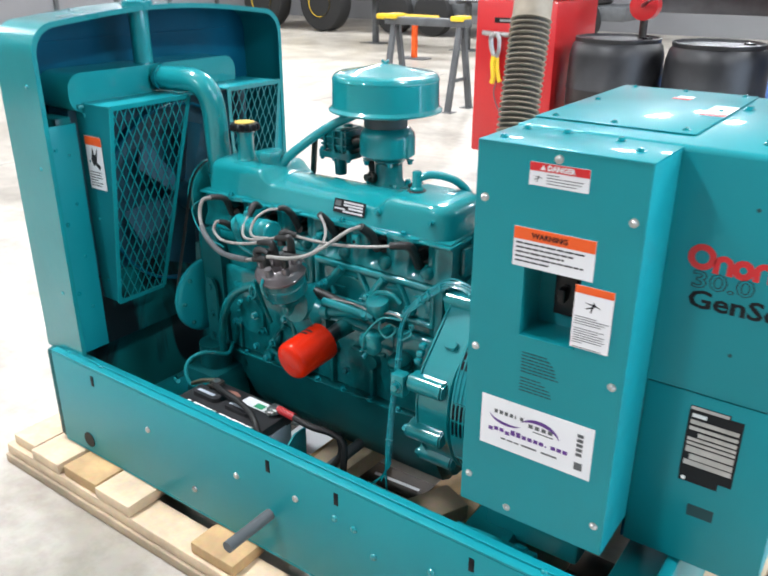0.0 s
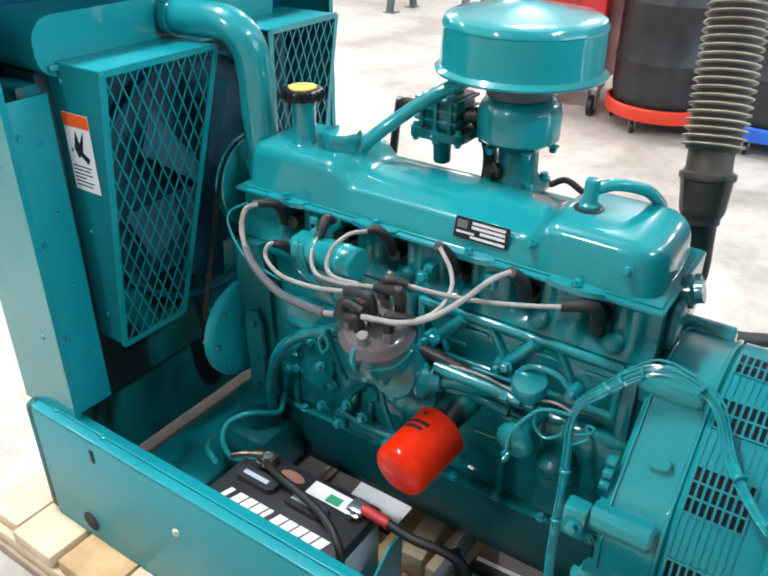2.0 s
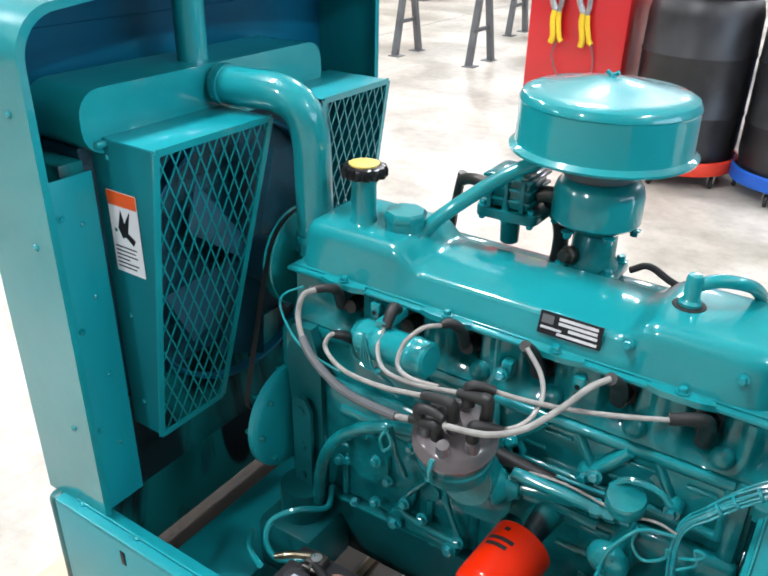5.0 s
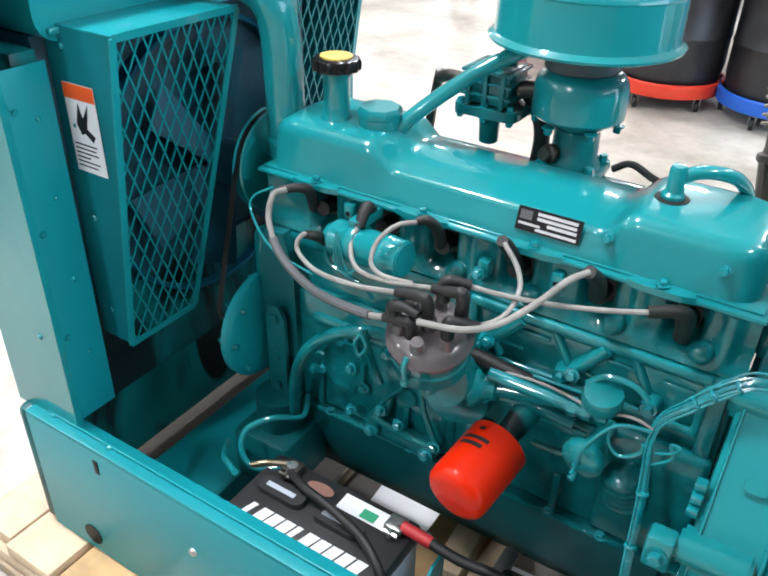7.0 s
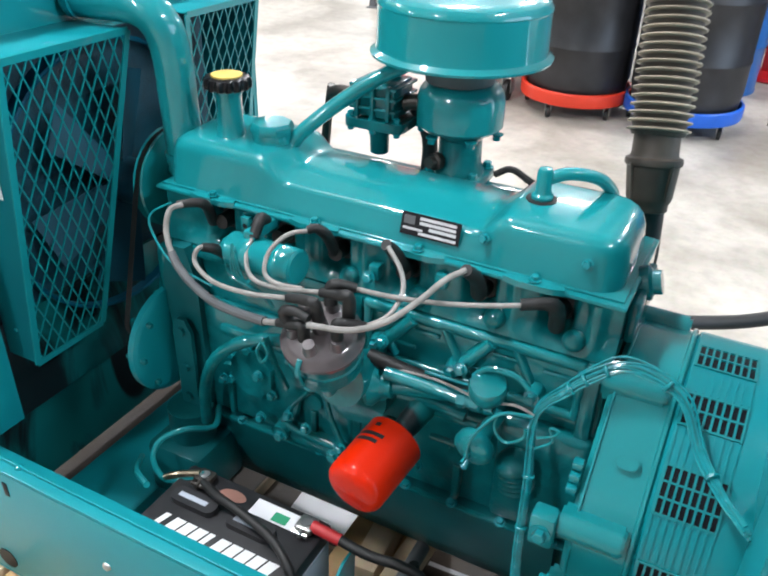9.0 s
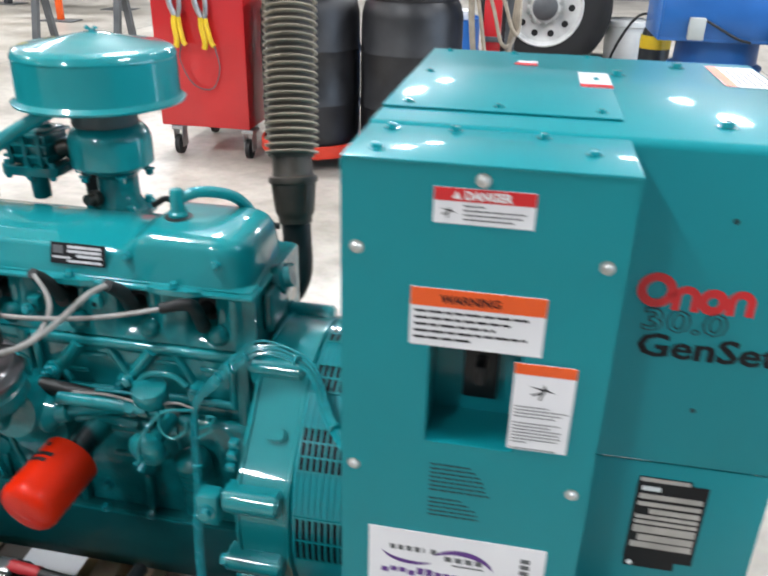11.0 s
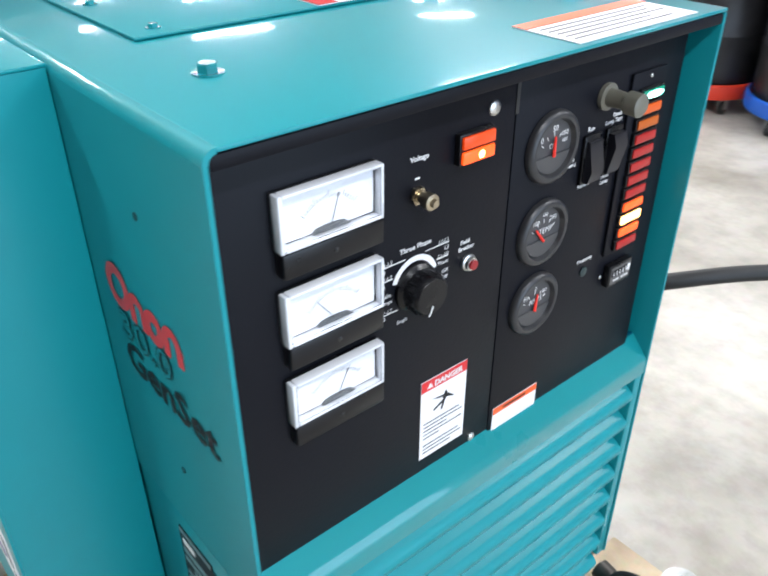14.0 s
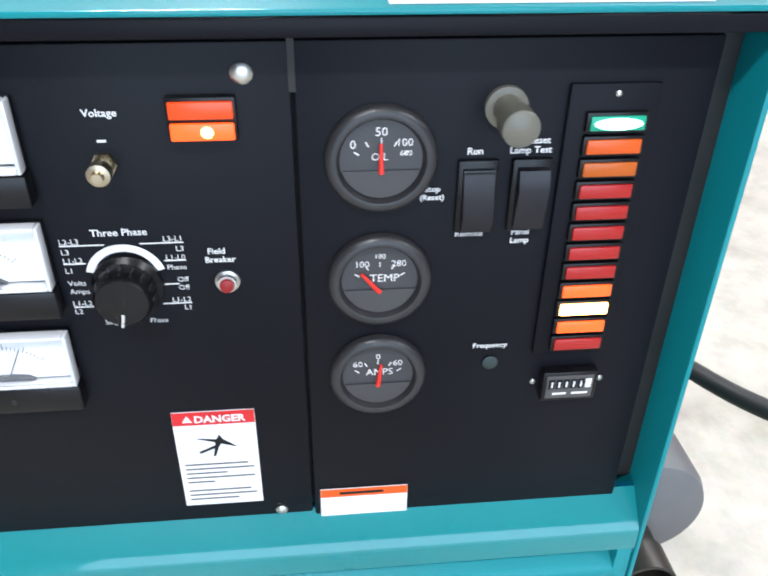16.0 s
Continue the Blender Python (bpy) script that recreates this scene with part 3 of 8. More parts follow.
for i in range(8):
    z = 0.738 - i * 0.0455
    bm = bm_new()
    prism(bm, [(0.499, z + 0.002), (0.518, z - 0.007), (0.5235, z - 0.012), (0.5250, z - 0.018), (0.5240, z - 0.025), (0.519, z - 0.0285), (0.512, z - 0.027), (0.497, z - 0.012)], (0, 0.155, 0), X, Z, (0, 0.52, 0))
    part("louvre", bm, TEAL_SATIN, housing, angle=50)
part("louvre_backing", box(bm_new(), (0.486, 0.1395, HB), (0.490, 0.687, 0.745)), BLACK_PANEL, housing)
for y0, y1 in ((0.1395, 0.158), (0.673, 0.687)):
    part("end_stile", box(bm_new(), (0.490, y0, HB), (0.5245, y1, 0.752), 0.002), TEAL_SHEET, housing)
part("roof_return", box(bm_new(), (0.49, 0.1395, 1.172), (0.5255, 0.687, 1.1825), 0.002), BLACK_PANEL, housing)
for bx, by in ((0.398, 0.211), (0.40, 0.62), (0.30, 0.52)):
    part("bolt", hexbolt(bm_new(), (bx, by, HT), Z, 0.008, 0.008), TEAL_BOLT, housing)
for bx, by in ((0.03, 0.23), (0.14, 0.23), (0.262, 0.235), (0.03, 0.66), (0.14, 0.665), (0.262, 0.66), (0.025, 0.45), (0.265, 0.45)):
    part("bolt", hexbolt(bm_new(), (bx, by, 1.1905), Z, 0.0045, 0.004), TEAL_BOLT, hatch)
for z in (1.103, 0.856):
    part("screw_hole", lathe(bm_new(), (0.4105, 0.1349, z), -Y, [(0.0034, 0), (0.0034, 0.0006)], 14), GREEN_PRINT, housing)
# labels on the roof
rl = part("roof_label", sheet(bm_new(), (0.520, 0.475, HT + 0.0004), Y, -X, 0.173, 0.072), LABEL_WHITE, housing, "white warning label with an orange edge")
part("label_head", sheet(bm_new(), (0.464, 0.4752, HT + 0.0014), Y, -X, 0.1726, 0.016, 0.0004), LABEL_ORANGE, rl)
for i, w in enumerate((0.15, 0.14, 0.155, 0.12, 0.14)):
    part("label_print", sheet(bm_new(), (0.474 + 0.009 * i, 0.483, HT + 0.0014), Y, -X, w, 0.0022, 0.0003), GREY_PAINT, rl)
hl = part("hatch_label", sheet(bm_new(), (0.285, 0.39, 1.1906), Y, -X, 0.117, 0.043), LABEL_WHITE, hatch, "white label with a red edge")
part("label_head", sheet(bm_new(), (0.285, 0.39, 1.1916), Y, -X, 0.022, 0.043, 0.0004), LABEL_RED, hl)
part("hatch_label", sheet(bm_new(), (0.18, 0.55, 1.1906), Y, -X, 0.018, 0.035), LABEL_RED, hatch, "small red label")
part("hatch_label", sheet(bm_new(), (0.18, 0.57, 1.1906), Y, -X, 0.02, 0.03), LABEL_WHITE, hatch, "small white label")

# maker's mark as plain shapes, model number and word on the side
FY = 0.1348


def ring_shape(bm, cx, cz, rx, rz, w, a0=0, a1=360, n=28):
    """A flat ring or arch standing on the housing's side."""
    outer = [(cx + rx * math.cos(radians(a0 + (a1 - a0) * i / n)), cz + rz * math.sin(radians(a0 + (a1 - a0) * i / n))) for i in range(n + 1)]
    inner = [(cx + (rx - w) * math.cos(radians(a0 + (a1 - a0) * i / n)), cz + (rz - w) * math.sin(radians(a0 + (a1 - a0) * i / n))) for i in range(n + 1)]
    A = [bm.verts.new((x, FY - 0.0006, z)) for x, z in outer]
    B = [bm.verts.new((x, FY - 0.0006, z)) for x, z in inner]
    for i in range(n):
        bm.faces.new((A[i], A[i + 1], B[i + 1], B[i]))
    return bm


bm = bm_new()
ring_shape(bm, 0.342, 1.013, 0.022, 0.022, 0.0105)
part("red_mark", bm, LABEL_RED, housing, "red ring mark")
for cx in (0.376, 0.436):
    bm = bm_new()
    ring_shape(bm, cx, 1.006, 0.0155, 0.0155, 0.0095, 0, 180)
    for s in (-1, 1):
        sheet(bm, (cx - 0.0155 if s < 0 else cx + 0.006, FY, 0.9895), X, Z, 0.0095, 0.0168, 0.0005)
    part("red_mark", bm, LABEL_RED, housing, "red arch mark")
bm = bm_new()
ring_shape(bm, 0.4055, 1.004, 0.0165, 0.0165, 0.0105)
part("red_mark", bm, LABEL_RED, housing, "red ring mark")
words("model_number", "30.0", 0.040, (0.330, FY, 0.9615), X, Z, GREEN_PRINT, housing, bold=0.0013, stretch=1.42)
words("model_number", "30.0", 0.040, (0.330, FY - 0.0004, 0.9615), X, Z, TEAL_SATIN, housing, bold=-0.0004, stretch=1.42)
for k in (-1, 1):
    words("model_word", "GenSet", 0.0435, (0.330 + 0.0006 * k, FY - 0.0001 * k, 0.9265), X, Z, LABEL_BLACK, housing, bold=0.0008, stretch=1.23)

# data plate on the lower side
bm = bm_new()
sheet(bm, (0.365, 0.1362, 0.608), X, Z, 0.089, 0.132, 0.001)
sheet(bm, (0.366, 0.1362, 0.594), X, Z, 0.066, 0.014, 0.001)
sheet(bm, (0.366, 0.1362, 0.740), X, Z, 0.066, 0.007, 0.001)
dp = part("data_plate", bm, LABEL_BLACK, housing, "black data plate with silver entry lines")
for z, h, a, w in ((0.712, 0.008, 0.0, 0.08), (0.700, 0.007, 0.0, 0.08), (0.688, 0.008, 0.016, 0.064), (0.679, 0.006, 0.0, 0.08), (0.670, 0.006, 0.0, 0.08), (0.655, 0.012, 0.0, 0.08), (0.641, 0.011, 0.008, 0.072), (0.629, 0.010, 0.0, 0.08), (0.740, 0.006, -0.002, 0.062)):
    part("plate_line", sheet(bm_new(), (0.3695 + a, 0.1352, z), X, Z, w, h, 0.0004), ALUMINIUM, dp)
part("plate_mark", sheet(bm_new(), (0.371, 0.1352, 0.7255), X, Z, 0.024, 0.007, 0.0004), WHITE_PRINT, dp)
part("plate_mark", lathe(bm_new(), (0.374, 0.1352, 0.600), -Y, [(0.004, 0), (0.004, 0.0005)], 14), WHITE_PRINT, dp)
part("faded_patch", sheet(bm_new(), (0.39, 0.1362, 0.525), X, Z, 0.045, 0.024, 0.0004), GREEN_PRINT, housing, "faded dark stencilled patch")

# outlet box on the housing's side
outlet = thing("outlet_box", (0.143, 0.07, 0.47), "tall teal circuit breaker box with labels on bolted cover", "breaker box")
x0, x1, zb, zt = 0.0, 0.286, 0.472, 1.184
wl, wr, wb, wt = 0.097, 0.197, 0.858, 0.985
bm = bm_new()
w_ = [[bm.verts.new((x, y, z)) for x, z in ((x0, zb), (x1, zb), (x1, zt - 0.003), (x0, zt - 0.003), (wl, wb), (wr, wb), (wr, wt), (wl, wt))] for y in (0.0, 0.003)]
for k in range(4):
    n_ = (k + 1) % 4
    f0, f1 = w_
    bm.faces.new((f0[k], f0[n_], f0[4 + n_], f0[4 + k]))
    bm.faces.new((f1[n_], f1[k], f1[4 + k], f1[4 + n_]))
    bm.faces.new((f0[n_], f0[k], f1[k], f1[n_]))
    bm.faces.new((f0[4 + k], f0[4 + n_], f1[4 + n_], f1[4 + k]))
bmesh.ops.recalc_face_normals(bm, faces=bm.faces[:])
cover = part("cover", bm, TEAL_SATIN, outlet)
bm = bm_new()
box(bm, (x0, 0.003, zb), (x0 + 0.003, 0.1345, zt - 0.003))
part("side_wall", bm, TEAL_SATIN, outlet)
part("side_wall", box(bm_new(), (x1 - 0.003, 0.003, zb), (x1, 0.1345, zt - 0.003), 0.0008), TEAL_SATIN, outlet)
part("top_plate", box(bm_new(), (x0, -0.0015, zt - 0.003), (x1 + 0.001, 0.1345, zt + 0.0005), 0.0012), TEAL_SHEET, outlet)
part("bottom_plate", box(bm_new(), (x0 + 0.003, 0.003, zb), (x1 - 0.003, 0.1345, zb + 0.003)), TEAL_SHEET, outlet)
d = 0.075
for lo, hi in (((wl - 0.003, 0.003, wb - 0.003), (wl, d, wt)), ((wr, 0.003, wb - 0.003), (wr + 0.003, d, wt)), ((wl, 0.003, wb - 0.003), (wr, d, wb)), ((wl, 0.003, wt), (wr, d, wt + 0.003)), ((wl - 0.003, d, wb - 0.003), (wr + 0.003, d + 0.003, wt + 0.003))):
    part("recess_wall", box(bm_new(), lo, hi), TEAL_SHEET, outlet)
bm = bm_new()
box(bm, (wl + 0.035, d - 0.02, wb + 0.03), (wl + 0.075, d, wt - 0.005), 0.002)
breaker = part("breaker", bm, BLACK_PLASTIC, outlet, "black moulded circuit breaker in the recess")
part("toggle", box(bm_new(), (wl + 0.049, d - 0.042, wb + 0.06), (wl + 0.061, d - 0.018, wb + 0.085), 0.002), BLACK_PLASTIC, breaker)
for bx, bz in ((0.017, 1.089), (0.267, 1.091), (0.015, 0.812), (0.267, 0.811), (0.141, 1.169), (0.016, 0.535), (0.268, 0.53), (0.10, 0.492)):
    b_ = part("bolt", dome(bm_new(), (bx, -0.0012, bz), -Y, 0.0056, 0.005), STEEL, cover)
    part("washer", lathe(bm_new(), (bx, 0, bz), -Y, [(0.0074, 0), (0.0074, 0.0012)], 16), STEEL, b_)
for bx, by in ((0.03, 0.115), (0.10, 0.122), (0.195, 0.115), (0.245, 0.06), (0.03, 0.03)):
    part("bolt", hexbolt(bm_new(), (bx, by, zt + 0.0005), Z, 0.0055, 0.006), TEAL_BOLT, outlet)

# labels on the breaker box cover


def bars(bm, x, z, widths, pitch, h, y=-0.0009):
    """Lines of print, each broken into bars as long as its words."""
    rng = random.Random(int(x * 1e4) + len(widths))
    for i, w in enumerate(widths):
        a = 0.0
        while w - a > h:
            b = min(w - a, h * rng.uniform(2.2, 5.5))
            sheet(bm, (x + a, y, z - i * pitch), X, Z, b, h * 0.85, 0.0004)
            a += b + h * 0.55
    return bm


def shock_sign(x, z, s, parent):
    """A plain zigzag warning sign."""
    bm = bm_new()
    prism(bm, [(-0.9 * s, 0.25 * s), (0.0, 0.15 * s), (0.1 * s, 0.5 * s), (0.25 * s, 0.15 * s), (0.9 * s, -0.15 * s), (0.2 * s, -0.02 * s), (0.05 * s, -0.3 * s), (-0.1 * s, -0.8 * s), (-0.22 * s, -0.8 * s), (-0.12 * s, -0.3 * s), (-0.7 * s, -0.5 * s), (-0.75 * s, -0.4 * s), (-0.05 * s, -0.1 * s), (-0.1 * s, 0.02 * s)], (x, -0.0009, z), X, Z, (0, -0.0004, 0))
    return part("sign", bm, LABEL_BLACK, parent)


dl = part("danger_label", sheet(bm_new(), (0.094, -0.0001, 1.123), X, Z, 0.099, 0.037), LABEL_WHITE, cover, "white danger label with red head")
part("label_head", sheet(bm_new(), (0.0942, -0.0009, 1.1465), X, Z, 0.0986, 0.0133, 0.0004), LABEL_RED, dl)
words("head_word", "DANGER", 0.0118, (0.124, -0.0013, 1.1492), X, Z, WHITE_PRINT, dl, bold=0.0005, stretch=0.95)
bm = bm_new()
prism(bm, [(0, 0), (0.009, 0), (0.0045, 0.008)], (0.112, -0.0013, 1.1492), X, Z, (0, -0.0003, 0))
part("head_mark", bm, WHITE_PRINT, dl)
shock_sign(0.109, 1.136, 0.009, dl)
part("label_print", bars(bm_new(), 0.124, 1.1415, (0.02, 0.06, 0.058, 0.05), 0.0046, 0.0014), LABEL_BLACK, dl)

wl_ = part("warning_label", sheet(bm_new(), (0.075, -0.0001, 0.983), X, Z, 0.140, 0.068), LABEL_WHITE, cover, "white warning label with orange head")
part("label_head", sheet(bm_new(), (0.0752, -0.0009, 1.030), X, Z, 0.1396, 0.0208, 0.0004), LABEL_ORANGE, wl_)
words("head_word", "WARNING", 0.0125, (0.107, -0.0013, 1.0355), X, Z, LABEL_BLACK, wl_, bold=0.0004, stretch=1.02)
part("label_print", bars(bm_new(), 0.080, 1.0225, (0.120, 0.100, 0.085, 0.118, 0.062), 0.0078, 0.0032), LABEL_BLACK, wl_)

sl = part("warning_label", sheet(bm_new(), (0.1895, -0.0014, 0.865), X, Z, 0.0645, 0.110), LABEL_WHITE, cover, "white shock warning label with orange head")
part("label_head", sheet(bm_new(), (0.1897, -0.0022, 0.962), X, Z, 0.0641, 0.0130, 0.0004), LABEL_ORANGE, sl)
shock_sign(0.221, 0.944, 0.0155, sl).location.y = -0.0013
bm = bm_new()
bars(bm, 0.1935, 0.921, (0.036, 0.056, 0.05, 0.044, 0, 0.05, 0.04, 0.052, 0.05, 0.052, 0.05, 0.016, 0.0, 0.05), 0.0042, 0.0014, -0.0022)
part("label_print", bm, GREY_PAINT, sl)

bm = bm_new()
bars(bm, 0.106, 0.826, (0.046, 0.052, 0.058, 0.062, 0.066, 0.068, 0.07, 0, 0.04, 0.05, 0.055, 0.058, 0.06), 0.0062, 0.0024, -0.0001)
part("stencilled_print", bm, GREEN_PRINT, cover, "dark green stencilled lines")

al = part("auction_label", sheet(bm_new(), (0.035, -0.0001, 0.618), X, Z, 0.215, 0.104), LABEL_WHITE, cover, "large white sticker with purple swoosh")
bm = bm_new()


def swoosh(bm, cx, cz, rx, rz, a0, a1, w):
    n = 18
    A, B = [], []
    for i in range(n + 1):
        a = radians(a0 + (a1 - a0) * i / n)
        k = w * math.sin(math.pi * i / n) ** 0.8
        A.append(bm.verts.new((cx + rx * math.cos(a), -0.0013, cz + rz * math.sin(a))))
        B.append(bm.verts.new((cx + (rx - k) * math.cos(a), -0.0013, cz + (rz - k) * math.sin(a))))
    for i in range(n):
        bm.faces.new((A[i], A[i + 1], B[i + 1], B[i]))


swoosh(bm, 0.150, 0.672, 0.040, 0.030, 150, 8, 0.008)
swoosh(bm, 0.088, 0.690, 0.036, 0.021, 190, 320, 0.006)
part("sticker_mark", bm, PURPLE, al, "purple swoosh")
for i in range(6):
    part("sticker_print", sheet(bm_new(), (0.062 + i * 0.0102, -0.0009, 0.690), X, Z, 0.0065 if i != 4 else 0.002, 0.0075, 0.0004), GREY_PAINT, al)
for i in range(4):
    part("sticker_print", sheet(bm_new(), (0.130 + i * 0.0125, -0.0009, 0.682), X, Z, 0.0085, 0.0075, 0.0004), GREY_PAINT, al)
part("sticker_print", sheet(bm_new(), (0.140, -0.0009, 0.6755), X, Z, 0.038, 0.002, 0.0004), GREY_PAINT, al)
for i in range(14):
    h_ = 0.0105 if i in (4, 5) else 0.0075
    part("sticker_print", sheet(bm_new(), (0.052 + i * 0.0112, -0.0009, 0.6535 - (0.003 if i in (0, 3) else 0)), X, Z, 0.0085 if i != 10 else 0.003, h_ if i != 10 else 0.003, 0.0004), PURPLE, al)
part("sticker_print", bars(bm_new(), 0.078, 0.6385, (0.036,), 0.01, 0.0035), GREY_PAINT, al)
for a_ in (0.119, 0.158):
    part("sticker_print", sheet(bm_new(), (a_, -0.0009, 0.6385), X, Z, 0.03, 0.0035, 0.0004), GREY_PAINT, al)
for i in range(5):
    part("sticker_print", sheet(bm_new(), (0.221, -0.0009, 0.660 + i * 0.0095), X, Z, 0.011, 0.0065, 0.0004), GREY_PAINT, al)
part("sticker_print", sheet(bm_new(), (0.220, -0.0009, 0.632), X, Z, 0.015, 0.015, 0.0004), GREY_PAINT, al)

# ---- instrument panel ----
panel = thing("instrument_panel", (0.5, 0.42, 0.8), "matt black generator instrument panel with meters, gauges and lit lamps", "control panel")
PX = 0.5052
plate_l = part("left_plate", box(bm_new(), (0.501, 0.1465, 0.800), (PX, 0.4225, 1.166), 0.0012), BLACK_PANEL, panel)
plate_r = part("right_plate", box(bm_new(), (0.499, 0.4245, 0.791), (PX - 0.0006, 0.668, 1.166), 0.0012), BLACK_PANEL, panel)
# black sheet added to stand for the shade inside the recess
part("recess_shade_sheet", box(bm_new(), (0.486, 0.1395, 0.801), (0.489, 0.687, 1.172)), BLACK_RUBBER, panel)
part("slot", sheet(bm_new(), (PX, 0.4215, 1.138), Y, Z, 0.004, 0.03, 0.0006), BLACK_RUBBER, plate_l)


def P(y, z, d=0.0):
    return Vector((PX + d, y, z))


METER_GLASS = bpy.data.materials.new("clear_meter_cover")
METER_GLASS.use_nodes = True
g_ = METER_GLASS.node_tree.nodes["Principled BSDF"]
g_.inputs["Transmission Weight"].default_value = 1.0
g_.inputs["Roughness"].default_value = 0.04
g_.inputs["IOR"].default_value = 1.2
RIM_CLEAR = material("frosted_rim", (0.68, 0.69, 0.72), 0.15, coat=0.5, var=0.1)
for z0, z1, needle in ((1.098, 1.140, 18), (1.022, 1.065, -38), (0.948, 0.988, 25)):
    mt = part("meter", box(bm_new(), P(0.188, z0 - 0.021), P(0.275, z0 - 0.001, 0.0115), 0.002), BLACK_PLASTIC, panel, "rectangular panel meter with white dial")
    part("case", box(bm_new(), P(0.1865, z0 - 0.0005), P(0.274, z1, 0.003), 0.001), BLACK_PLASTIC, mt)
    part("dial", box(bm_new(), P(0.1915, z0 + 0.004, 0.0032), P(0.2700, z1 - 0.004, 0.0045)), LABEL_WHITE, mt, "white meter dial")
    for lo, hi in (((0.1865, z0), (0.1900, z1)), ((0.2715, z0), (0.2740, z1)), ((0.1905, z0), (0.2715, z0 + 0.003)), ((0.1905, z1 - 0.0025), (0.2715, z1))):
        part("clear_rim", box(bm_new(), P(lo[0], lo[1], 0.0032), P(hi[0], hi[1], 0.0125), 0.001), RIM_CLEAR, mt)
    gl = part("cover", box(bm_new(), P(0.1905, z0 + 0.003, 0.0105), P(0.2715, z1 - 0.0025, 0.0120)), METER_GLASS, mt)
    gl.visible_shadow = False
    cz = z0 + 0.004
    bm = bm_new()
    for i in range(21):
        a = radians(140 - 100 * i / 20)
        r0, r1 = 0.024, 0.027 if i % 5 else 0.029
        d = Vector((0, math.cos(a), math.sin(a)))
        p, q = P(0.2315, cz - 0.004, 0.0047) + d * r0 * 1.1, P(0.2315, cz - 0.004, 0.0047) + d * r1 * 1.1
        if abs(p.z - z0) < 0.045:
            tube(bm, [p, q], 0.00025, 4, caps=False)
    part("scale", bm, GREY_PAINT, mt)
    bm = bm_new()
    a = radians(90 - needle)
    tube(bm, [P(0.2315, cz + 0.002, 0.0062), P(0.2315 + 0.024 * math.cos(a), cz + 0.002 + 0.024 * math.sin(a), 0.0062)], 0.00032, 5)
    part("needle", bm, LABEL_BLACK, mt)
    part("pivot_cover", prism(bm_new(), [(-0.016, 0), (0.016, 0), (0.012, 0.0028), (0.004, 0.0036), (-0.004, 0.0036), (-0.012, 0.0028)], P(0.2315, z0 + 0.004, 0.0047), Y, Z, (0.003, 0, 0)), GREY_PAINT, mt)
    part("screw", dome(bm_new(), P(0.2315, z0 - 0.011, 0.0115), X, 0.002, 0.001), BLACK_RUBBER, mt)

# gauges
GAUGE_BEZEL = material("gauge_bezel_black", (0.024, 0.024, 0.026), 0.38, var=0.1)
GAUGE_DIAL = material("gauge_dial", (0.042, 0.043, 0.048), 0.4, var=0.1)
GAUGE_HUB = material("gauge_hub", (0.05, 0.05, 0.053), 0.35, var=0.1)
NEEDLE_RED = material("red_needle", (0.8, 0.03, 0.02), 0.4, var=0.05)


def gauge(y, z, needle, lines):
    ga = part("gauge", lathe(bm_new(), P(y, z), X, [(0.0335, 0), (0.0335, 0.003), (0.0325, 0.0055), (0.0295, 0.0075), (0.0265, 0.0068), (0.0252, 0.0035), (0.0245, 0.0022), (0.0, 0.0022)], 44, False), GAUGE_BEZEL, panel, "round black gauge with white figures and red needle", angle=50)
    part("dial", lathe(bm_new(), P(y, z, 0.0023), X, [(0.0, 0), (0.0243, 0.0001)], 36, False), GAUGE_DIAL, ga)
    part("hub_cover", prism(bm_new(), [(0.0235 * math.cos(radians(a)), 0.0235 * math.sin(radians(a)) - 0.0005) for a in range(195, 346, 10)], P(y, z, 0.0026), Y, Z, (0.0010, 0, 0)), GAUGE_HUB, ga)
    bm = bm_new()
    a = radians(needle)
    tube(bm, [P(y, z - 0.008, 0.0045), P(y + 0.0185 * math.cos(a), z - 0.008 + 0.0185 * math.sin(a), 0.0045)], lambda q: 0.0017 - 0.0007 * q, 6)
    part("needle", bm, NEEDLE_RED, ga)
    bm = bm_new()
    for aa in (145, 118, 90, 62, 35):
        d = Vector((0, math.cos(radians(aa)), math.sin(radians(aa))))
        tube(bm, [P(y, z - 0.006, 0.0026) + d * 0.016, P(y, z - 0.006, 0.0026) + d * 0.0195], 0.00045, 4)
    part("tick", bm, WHITE_PRINT, ga)
    for text, dy, dz, size in lines:
        words("figure", text, size, P(y + dy, z + dz, 0.0026), Y, Z, WHITE_PRINT, ga, align="CENTER")
    return ga


gauge(0.473, 1.0975, 91, (("0", -0.0165, 0.0075, 0.0075), ("50", 0.0, 0.0150, 0.0075), ("100", 0.0135, 0.0085, 0.0068), ("600", 0.0145, 0.0025, 0.005), ("OIL", -0.001, 0.0, 0.0065)))
gauge(0.473, 1.0145, 130, (("100", -0.0115, 0.0105, 0.0065), ("180", 0.0, 0.0165, 0.005), ("280", 0.012, 0.0105, 0.0065), ("TEMP", 0.003, -0.0005, 0.008)))
gauge(0.4725, 0.9365, 84, (("60", -0.014, 0.0085, 0.0068), ("0", 0.0, 0.0145, 0.0068), ("60", 0.0135, 0.0085, 0.0068), ("AMPS", 0.001, 0.001, 0.0078)))

# left plate controls
W, RGT, CEN = words, "RIGHT", "CENTER"
W("caption", "Voltage", 0.0062, P(0.318, 1.1265), Y, Z, WHITE_PRINT, panel, CEN, bold=0.0001)
